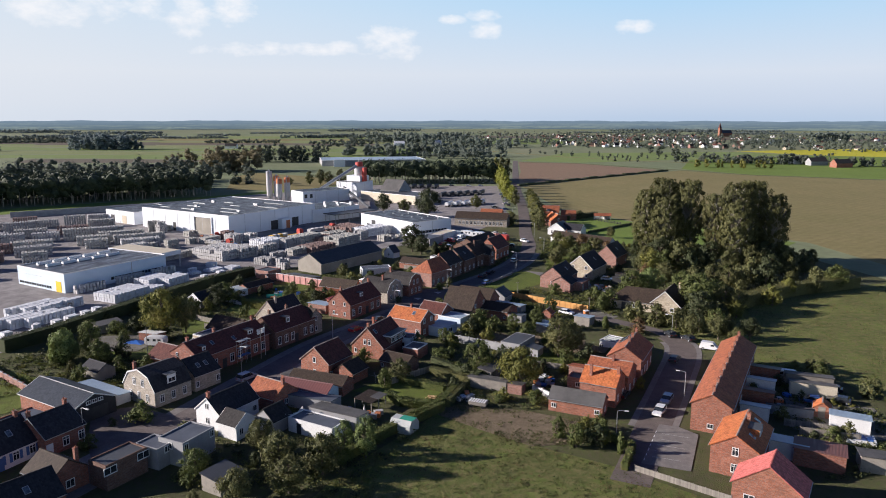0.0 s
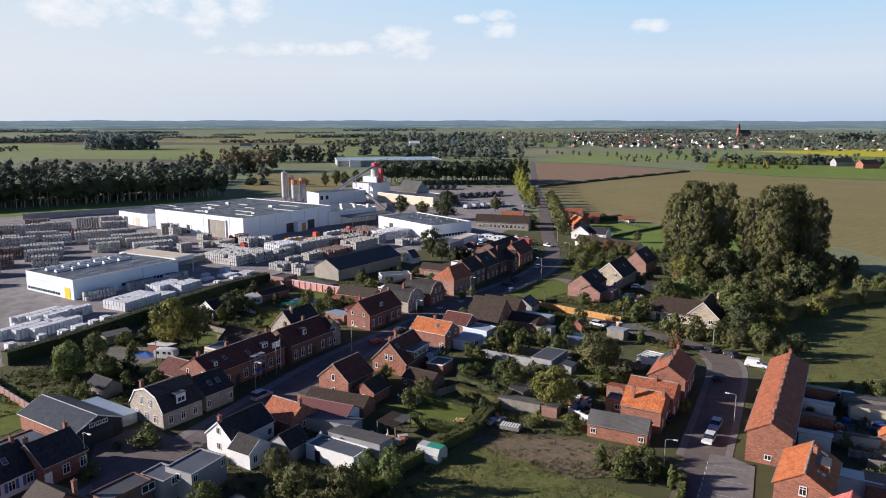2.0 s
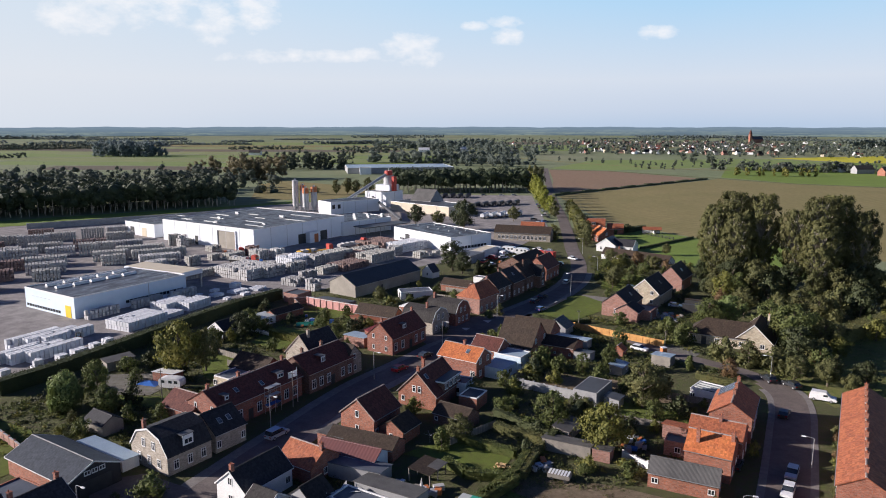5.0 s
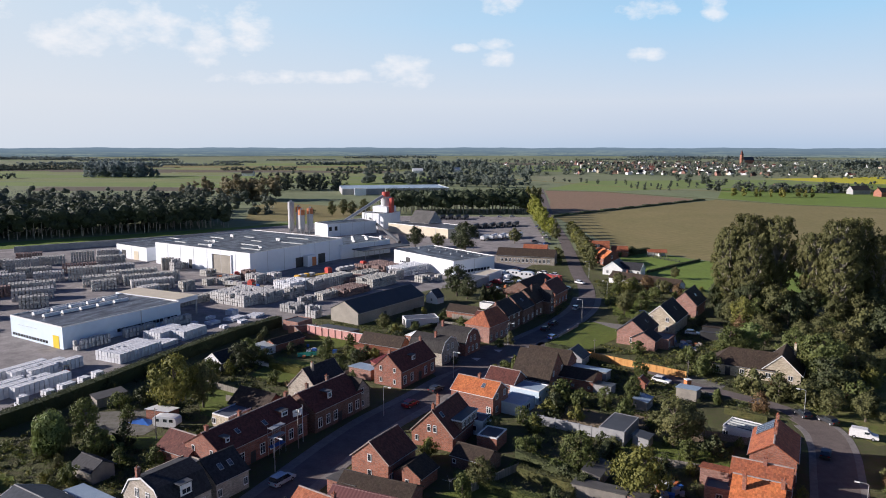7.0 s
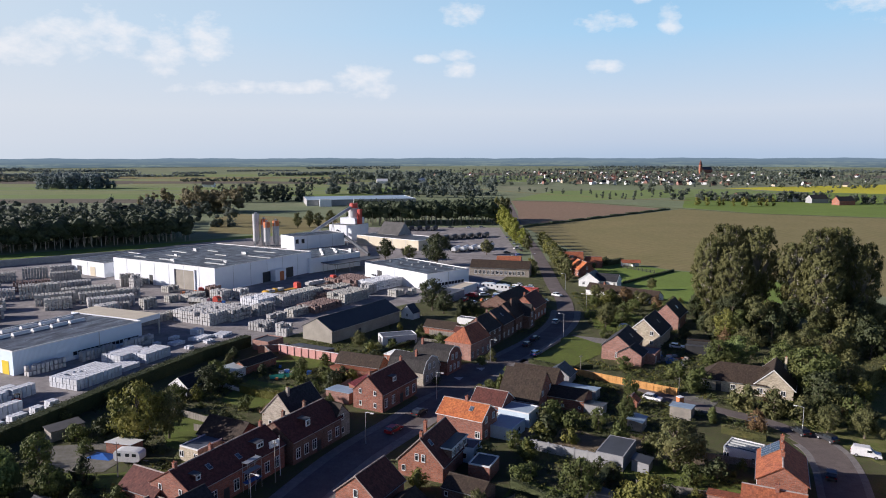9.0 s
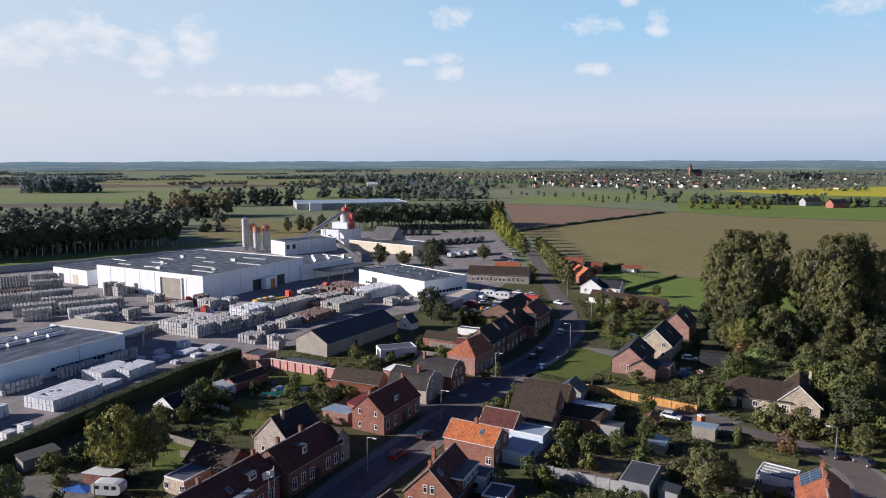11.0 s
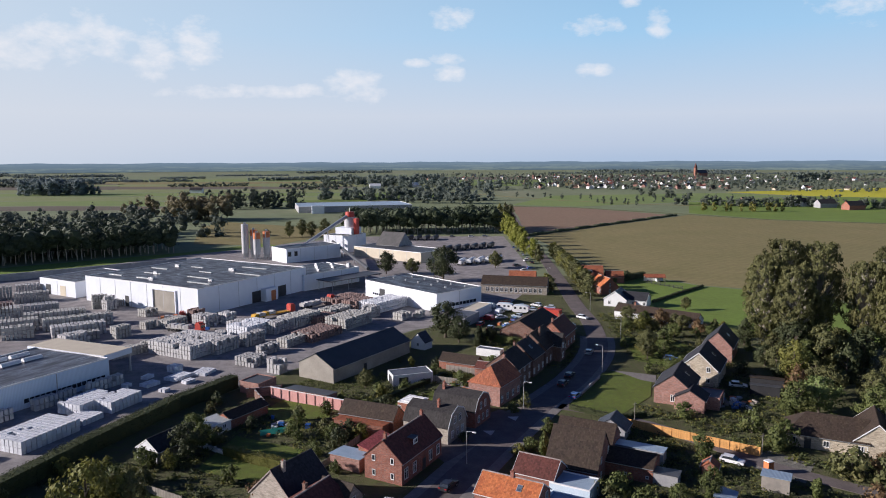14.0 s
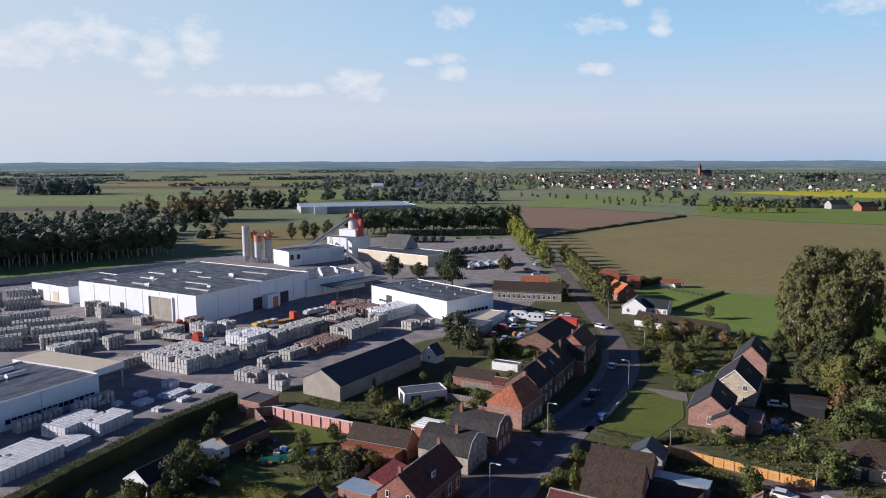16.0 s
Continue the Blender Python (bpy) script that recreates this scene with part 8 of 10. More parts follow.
for i, (x, y) in enumerate(PARKED):
    t_ = thing("trailer", x, y, 72, "parked trailer with a white cover" if 5 < i < 11 else "parked trailer with a dark grey cover", "trailer", "parked trailers", z=0.06)
    part("cover", Shape().prism([(-1.25, 1.0), (1.25, 1.0), (1.25, 2.8), (0, 3.2), (-1.25, 2.8)], -5.5, 5.5), WHITE_TRIM if 5 < i < 11 else ROOF_FELT, t_)
    part("chassis", Shape().box(-5.5, -1.1, 0.7, 5.5, 1.1, 0.99), TYRE, t_)
    for u in (-4, -2.8, 4):
        for s in (-1, 1):
            part("wheel", Shape().cyl((u, s * 1.0 - 0.12, 0.5), (u, s * 1.0 + 0.12, 0.5), 0.5, 0.5, 10), TYRE, t_)


# ---- street furniture ----
def street_lamp(x, y, heading, h=6.4, arm=1.3):
    c = thing("street_lamp", x, y, heading, "grey steel street lamp with a curved arm", "street lamp", "street lamps")
    part("pole", Shape().cyl((0, 0, 0), (0, 0, 1.2), 0.1, 0.1, 10).cyl((0, 0, 1.2), (0, 0, h), 0.075, 0.055, 10), STEEL, c)
    part("arm", Shape().cyl((0, 0, h - 0.02), (arm * 0.3, 0, h + 0.14), 0.05, 0.045, 8).cyl((arm * 0.3, 0, h + 0.14), (arm, 0, h + 0.16), 0.045, 0.04, 8), STEEL, c)
    part("lantern", Shape().box(arm - 0.1, -0.14, h + 0.06, arm + 0.6, 0.14, h + 0.2), WHITE_TRIM, c, "flat pale lantern head")


for x, y, hd, h in ((-30, 156, -28, 6.2), (-14.6, 182, -28, 6.4), (-1.0, 207.3, -28, 6.4), (13.4, 236, -28, 6.5), (38.1, 263.8, 150, 7.2), (63.9, 145.8, 155, 5.2), (46.6, 128.4, -10, 4.2), (-46.9, 121.8, -25, 6.2),
                    (73.0, 186.7, 150, 5.5), (51.8, 296.5, 160, 7.0), (52, 340, 170, 7.0), (45.5, 400, 0, 7.0)):
    street_lamp(x, y, hd, h)
for x, y, h in ((-28.4, 165.7, 7.5), (36.0, 226.5, 5.0), (55.6, 209.4, 4.6), (-56.5, 168.0, 6.5)):
    c = thing("wooden_pole", x, y, 20, "thin wooden utility pole", "pole", "utility poles")
    part("pole", Shape().cyl((0, 0, 0), (0.05, 0, h), 0.1, 0.07, 8), GREY_WOOD, c)
    part("crossarm", Shape().box(-0.5, -0.05, h - 0.5, 0.5, 0.05, h - 0.4), GREY_WOOD, c)
flag = thing("flag_pole", -28.2, 168.5, 0, "white flagpole with a hanging flag", "flagpole")
part("pole", Shape().cyl((0, 0, 0), (0, 0, 7.5), 0.06, 0.035, 8), WHITE_TRIM, flag)
fl = Shape()
for i in range(6):
    for j in range(4):
        p = [(-0.05 - u * 0.3, 0.12 * math.sin(u * 1.9 + w_ * 0.7), 6.9 - w_ * 0.33 - u * 0.12) for u, w_ in ((i, j), (i + 1, j), (i + 1, j + 1), (i, j + 1))]
        fl.add(p, [(0, 1, 2, 3)])
part("flag_cloth", fl, WHITE_TRIM, flag)
scaff = thing("scaffold", -31.6, 163.0, 62, "steel scaffold tower against the terrace", "scaffold")
for x in (-1.6, 0, 1.6):
    for y in (-0.6, 0.6):
        part("upright", Shape().cyl((x, y, 0.1), (x, y, 5.6), 0.04, 0.04, 6), STEEL, scaff)
for z in (1.9, 3.7, 5.4):
    part("platform", Shape().box(-1.7, -0.6, z, 1.7, 0.6, z + 0.05), BLUE_SHEET if z < 2 else STEEL, scaff)
for z in (1.0, 2.8, 4.5):
    part("brace", Shape().cyl((-1.6, -0.6, z), (1.6, -0.6, z + 0.9), 0.03, 0.03, 6), STEEL, scaff)


# ---- fences and walls ----
def board_fence(label, x0, y0, x1, y1, h, material, bay=1.8, name="fence"):
    d = Vector((x1 - x0, y1 - y0))
    L = d.length
    f = thing(name, x0, y0, math.degrees(math.atan2(d.y, d.x)), label, "fence")
    n = max(1, int(L / bay))
    post = Shape().box(-0.05, -0.05, 0, 0.05, 0.05, h + 0.08).mesh("post", material)
    boards = int(L / n / 0.23)
    slat = Shape().box(0, -0.012, 0.06, 0.21, 0.012, h).mesh("slat", material)
    rail = Shape().box(0.05, 0.013, 0.0, L / n - 0.05, 0.05, 0.1).mesh("rail", material)
    for i in range(n + 1):
        part("post", post, material, f, "", pose(i * L / n, 0.06, 0))
    for i in range(n):
        for z in (0.3, h - 0.35):
            part("rail", rail, material, f, "", pose(i * L / n, 0, z))
        for j in range(boards):
            part("slat", slat, material, f, "", pose(i * L / n + 0.07 + j * (L / n - 0.1) / boards, 0, 0))
    return f


board_fence("new honey-coloured board fence along the lane", 55.2, 209.3, 34.0, 225.0, 1.9, ORANGE_WOOD)
board_fence("grey paling fence at the end of the parking bays", 46.5, 114.5, 58.5, 105.5, 1.1, GREY_WOOD, name="paling_fence")
board_fence("weathered board fence behind the sheds", 79, 128.5, 88, 125.5, 1.7, GREY_WOOD)
board_fence("brown board fence between the gardens", -8, 257.0, 6.0, 250.5, 1.8, GREY_WOOD)
board_fence("brown board fence between the gardens", -3.5, 266.0, 9.0, 259.5, 1.8, GREY_WOOD)
board_fence("grey board fence behind the lawn", 33.0, 163.5, 52.5, 156.5, 1.4, GREY_WOOD)
for x0, y0, x1, y1 in ((57.5, 170.5, 44.0, 176.5), (80.5, 139.5, 92.0, 134.5), (78.0, 132.5, 86.5, 129.0), (86.5, 155.0, 96.0, 150.5), (-60.0, 199.5, -49.0, 193.0), (-50.5, 189.0, -41.5, 185.5), (-28.0, 205.0, -22.0, 219.0), (60.5, 262.0, 74.0, 270.0), (4.0, 150.5, 12.0, 158.5)):
    board_fence("weathered board fence between back gardens", x0, y0, x1, y1, 1.5, GREY_WOOD)
for n_, (x0, y0, x1, y1, h, m, lb) in enumerate([(13.8, 181.4, 28.6, 173.0, 1.9, GREY_WALL, "pale concrete panel wall behind the garden"), (-54, 217, -42, 209, 0.9, WHITE_WALL, "low white garden wall"),
                                                 (-96, 162, -70, 143, 1.6, BRICK_PINK, "old brick garden wall with ivy"), (-44, 248, -52, 246, 2.2, BRICK_PINK, "buff brick yard wall"), (-50, 246, -46, 238.5, 2.0, BRICK_DARK, "dark garden wall"),
                                                 (33.5, 147.5, 37.0, 143.5, 1.3, WHITE_WALL, "white block garden wall with openings"), (36, 258.0, 27.5, 243.5, 0.8, GREY_WALL, "low grey street wall with square piers"), (-4, 250, 4, 246, 1.6, BRICK_ORANGE, "brick wall of a kitchen garden")]):
    d = Vector((x1 - x0, y1 - y0))
    w = thing("garden_wall", x0, y0, math.degrees(math.atan2(d.y, d.x)), lb, "wall")
    part("wall_body", Shape().box(0, -0.1, 0, d.length, 0.1, h), m, w)
    part("coping", Shape().box(-0.03, -0.15, h + 0.002, d.length + 0.03, 0.15, h + 0.07), GREY_WALL, w)
    for i in range(int(d.length / 2.5) + 1):
        part("pier", Shape().box(i * 2.5 - 0.16, -0.16, 0, i * 2.5 + 0.16, 0.16, h + 0.25), m, w)
hedge([(-92, 168), (-86.5, 179), (-81, 195), (-75, 214), (-66, 238), (-57, 254)], 3.0, 3.4, LEAF_DARK, "tall clipped hedge along the works yard", 7)
hedge([(24, 236), (33, 229), (40, 231)], 0.8, 1.2, LEAF_DARK, "low hedge at the lawn edge", 16)
hedge([(15, 137.5), (10, 131.5), (4, 124), (-1, 115)], 1.6, 1.9, LEAF_GREEN, "rough hedge at the field edge", 9)
hedge([(16, 139), (20, 150), (27, 160)], 1.3, 1.8, LEAF_OLIVE, "clipped hedge between the gardens", 9)
hedge([(1.2, 155.0), (6.8, 151.4), (15.2, 146.6)], 1.5, 1.5, LEAF_GREEN, "broad garden hedge round the lawn", 12)
hedge([(12, 163), (20, 155), (24, 152)], 1.2, 2.0, LEAF_DARK, "clipped hedge beside the lawn", 10)
hedge([(-47.5, 213), (-41, 209), (-35, 206)], 1.6, 2.0, LEAF_YELLOW, "yellow-green clipped hedge round a lawn", 12)
hedge([(45, 114.5), (48, 122), (44.5, 126)], 1.0, 1.6, LEAF_GREEN, "hedge at the street corner", 12)
hedge([(66, 335), (82, 312), (96, 300)], 1.2, 1.6, LEAF_GREEN, "garden hedge by the meadow", 8)
hedge([(80, 354), (96, 371), (113, 388)], 0.9, 1.1, LEAF_DARK, "dark clipped hedge between garden and meadow", 8)
hedge([(76, 399), (86, 408), (95, 416)], 2.4, 2.6, LEAF_DARK, "tall dark hedge between garden and field", 7)
hedge([(8, 300), (20, 292)], 1.6, 2.2, LEAF_GREEN, "tall clipped garden hedge", 10)
hedge([(-24, 236), (-4, 262)], 1.2, 1.2, LEAF_DARK, "clipped green garden hedge", 10)
hedge([(12, 157), (21, 151)], 1.6, 1.8, LEAF_OLIVE, "broad clipped olive hedge by the sheds", 11)
hedge([(21.5, 151), (29.5, 168.2)], 1.4, 2.4, LEAF_DARK, "tall dark hedge behind the garage", 10)
hedge([(3.4, 143.2), (7.0, 139.2), (12.8, 138.6)], 1.6, 1.5, LEAF_GREEN, "green hedge along a lawn strip", 12)
hedge([(9.8, 131.5), (15.0, 139.6), (17.5, 146.8)], 1.5, 1.9, LEAF_GREEN, "tall green hedge beside the soil plot", 9)
hedge([(88, 204), (100, 214), (114, 226), (128, 234), (150, 243)], 4.0, 4.0, LEAF_OLIVE, "wild hedge along the pasture", 6)
hedge([(57, 187.5), (64, 183)], 1.2, 1.4, LEAF_OLIVE, "clipped hedge at the street end", 12)
sail = tagged(part("shade_sail", Shape().add([(-2.6, -0.4, 2.7), (-0.6, 0.1, 2.25), (2.4, -0.9, 2.8), (0.6, 0.6, 2.3), (0.5, 2.6, 2.9), (-0.5, 1.2, 2.4), (-2.6, -0.4, 2.73), (-0.6, 0.1, 2.28), (2.4, -0.9, 2.83), (0.6, 0.6, 2.33), (0.5, 2.6, 2.93), (-0.5, 1.2, 2.43)],
                                          [(0, 1, 5), (1, 2, 3), (1, 3, 5), (5, 3, 4), (11, 7, 6), (9, 8, 7), (11, 9, 7), (10, 9, 11)]), SAIL, None, "", pose(-10.6, 129.1, 0, 0, 0, 15)), "pale triangular shade sail over a terrace", "shade sail")
for x, y in ((-13.0, 128.0), (-8.0, 128.9), (-10.8, 131.7)):
    tagged(part("sail_post", Shape().cyl((0, 0, 0.03), (0, 0, 2.9), 0.05, 0.05, 8), STEEL, None, "", pose(x, y, 0)), "slim steel post of a shade sail", "post", "posts of the shade sail")
dryer = thing("rotary_dryer", 0.3, 151.1, 20, "rotary clothes dryer on the lawn", "clothes dryer")
part("pole", Shape().cyl((0, 0, 0.1), (0, 0, 1.9), 0.03, 0.03, 8), STEEL, dryer)
for i in range(4):
    part("arm", Shape().cyl((0, 0, 1.5), (1.2 * math.cos(i * 1.571), 1.2 * math.sin(i * 1.571), 2.0), 0.025, 0.02, 6), STEEL, dryer)
for i, (x, y) in enumerate(((64.6, 131.5), (65.6, 133.6), (66.3, 135.8), (67.6, 138.0), (68.4, 140.4), (69.8, 142.6), (70.6, 145.0), (71.8, 147.4), (72.8, 149.6), (74.0, 152.0), (75.2, 154.6), (76.2, 157.0))):
    m, lb = ((LEAF_GREEN, "low green shrub in a terrace front garden"), (LEAF_BROWN, "reddish shrub in a terrace front garden"), (LEAF_OLIVE, "olive shrub in a terrace front garden"))[i % 3]
    tree(x - 2.6, y + 1.3, 1.0 + 0.35 * (i % 4), 0.9 + 0.15 * (i % 3), "bush", m, lb, "shrub", "shrub", group="front garden shrubs")
rng = random.Random(15)
for i in range(40):
    x, y, z = 12.9 + rng.gauss(0, 0.55), 143.1 + rng.gauss(0, 0.45), 0.16 + 0.12 * rng.randrange(4)
    a = rng.uniform(0, 3.14)
    tagged(part("log", Shape().cyl((-0.25, 0, 0), (0.25, 0, 0), 0.1, 0.1, 6), LOGS, None, "", pose(x, y, z if i > 14 else 0.2, 0, rng.uniform(-12, 12), math.degrees(a))), "split firewood log in a heap", "log", "heap of firewood logs")
parasol = thing("parasol", 0.4, 133.9, 0, "closed pale garden parasol", "parasol")
part("pole", Shape().cyl((0, 0, 0.05), (0, 0, 2.5), 0.03, 0.03, 8), GREY_WOOD, parasol)
part("canopy", Shape().cyl((0, 0, 1.0), (0, 0, 2.45), 0.28, 0.05, 8), SAIL, parasol)
gh = thing("greenhouse", 8.4, 128.4, 155, "small polycarbonate greenhouse with green netting", "greenhouse")
part("glazing", Shape().prism([(-1.7, 0.05), (1.7, 0.05), (1.7, 1.5), (0.9, 2.4), (-0.9, 2.4), (-1.7, 1.5)], -2.1, 2.1), GREENHOUSE, gh)
part("net", Shape().box(-2.15, -0.9, 2.41, 0.5, 0.9, 2.45), TEAL_NET, gh)
for x in (-2.1, -1.05, 0, 1.05, 2.1):
    part("rib", Shape().box(x - 0.03, -1.74, 0.05, x + 0.03, -1.702, 1.5).box(x - 0.03, 1.702, 0.05, x + 0.03, 1.74, 1.5), STEEL, gh)
tarp = tagged(part("tarpaulin", Shape().add([(0, 0, 0.1), (5, -0.4, 0.1), (5.4, 2.6, 0.12), (0.4, 3, 0.1), (2.6, 1.3, 0.75)], [(0, 1, 4), (1, 2, 4), (2, 3, 4), (3, 0, 4)]), BLUE_SHEET, None, "", pose(-66.0, 175.6, 0, 0, 0, -8)),
              "blue tarpaulin over a heap on the grass", "tarpaulin")
pool = thing("paddling_pool", 88.5, 126.5, 160, "blue oval pool with white rim behind the sheds", "pool")
part("rim", Shape().box(-2.3, -1.6, 0.1, 2.3, 1.6, 0.75), WHITE_TRIM, pool)
part("water", Shape().box(-1.9, -1.2, 0.752, 1.9, 1.2, 0.765), BLUE_SHEET, pool)
net = thing("garden_net", -40.5, 224.0, 20, "green netting over a vegetable bed", "net")
part("net", Shape().add([(-3, -1.2, 0.15), (3, -1.2, 0.15), (3, 1.2, 0.15), (-3, 1.2, 0.15), (-3, 0, 0.9), (3, 0, 0.9)], [(0, 1, 5, 4), (2, 3, 4, 5)]), TEAL_NET, net)
van = thing("old_trailer", 22.0, 139.5, -20, "derelict trailer with pale slatted top", "trailer")
part("body", Shape().box(-1.8, -0.9, 0.5, 1.8, 0.9, 1.2), GREY_WOOD, van)
for i in range(7):
    part("slat", Shape().box(-1.7 + i * 0.5, -0.9, 1.204, -1.4 + i * 0.5, 0.9, 1.26), WHITE_TRIM, van)
for u in (-1.1, 1.1):
    for s in (-1, 1):
        part("wheel", Shape().cyl((u, s * 0.8 - 0.1, 0.32), (u, s * 0.8 + 0.1, 0.32), 0.32, 0.32, 10), TYRE, van)
wc = thing("portable_toilet", 53.5, 202.4, 20, "orange portable cabin with white roof", "cabin")
part("cabin", Shape().box(-0.6, -0.6, 0.1, 0.6, 0.6, 2.2), RUST_ORANGE, wc)
part("cabin_roof", Shape().box(-0.65, -0.65, 2.202, 0.65, 0.65, 2.35), WHITE_TRIM, wc)
rng = random.Random(3)
for cx, cy, n, spread in ((64, 238, 26, 4.5), (36, 153.5, 14, 3.0), (1, 133, 10, 3.0), (84, 145, 10, 5.0), (-4, 134.5, 8, 2.5), (20, 143, 8, 2.0), (47, 155, 8, 2.5), (18, 318, 14, 7), (-2, 252, 8, 3), (-86, 318, 12, 5), (-41, 226, 8, 5)):
    for i in range(n):
        x, y = cx + rng.gauss(0, spread / 2), cy + rng.gauss(0, spread / 2)
        w, l_, h = rng.uniform(0.2, 0.6), rng.uniform(0.3, 0.9), rng.uniform(0.3, 1.0)
        m, word = rng.choice([(GREY_WALL, "grey"), (WHITE_TRIM, "white"), (BLUE_SHEET, "blue"), (RUST_ORANGE, "rusty"), (GREY_WOOD, "wooden"), (BLOCK_GREY, "concrete")])
        crate = Shape().box(-l_, -w, 0.03, l_, w, h)
        crate.box(-l_ - 0.03, -w - 0.03, h * 0.9, l_ + 0.03, w + 0.03, h * 0.9 + 0.06)
        tagged(part("crate", crate, m, None, "", pose(x, y, 0.05, 0, 0, rng.uniform(0, 180))), "%s box among the clutter in the back yard" % word, "box", "clutter in the back yards")

def inside(poly, x, y):
    hit = False
    for (x0, y0), (x1, y1) in zip(poly, poly[1:] + poly[:1]):
        if (y0 > y) != (y1 > y) and x < (x1 - x0) * (y - y0) / (y1 - y0) + x0:
            hit = not hit
    return hit


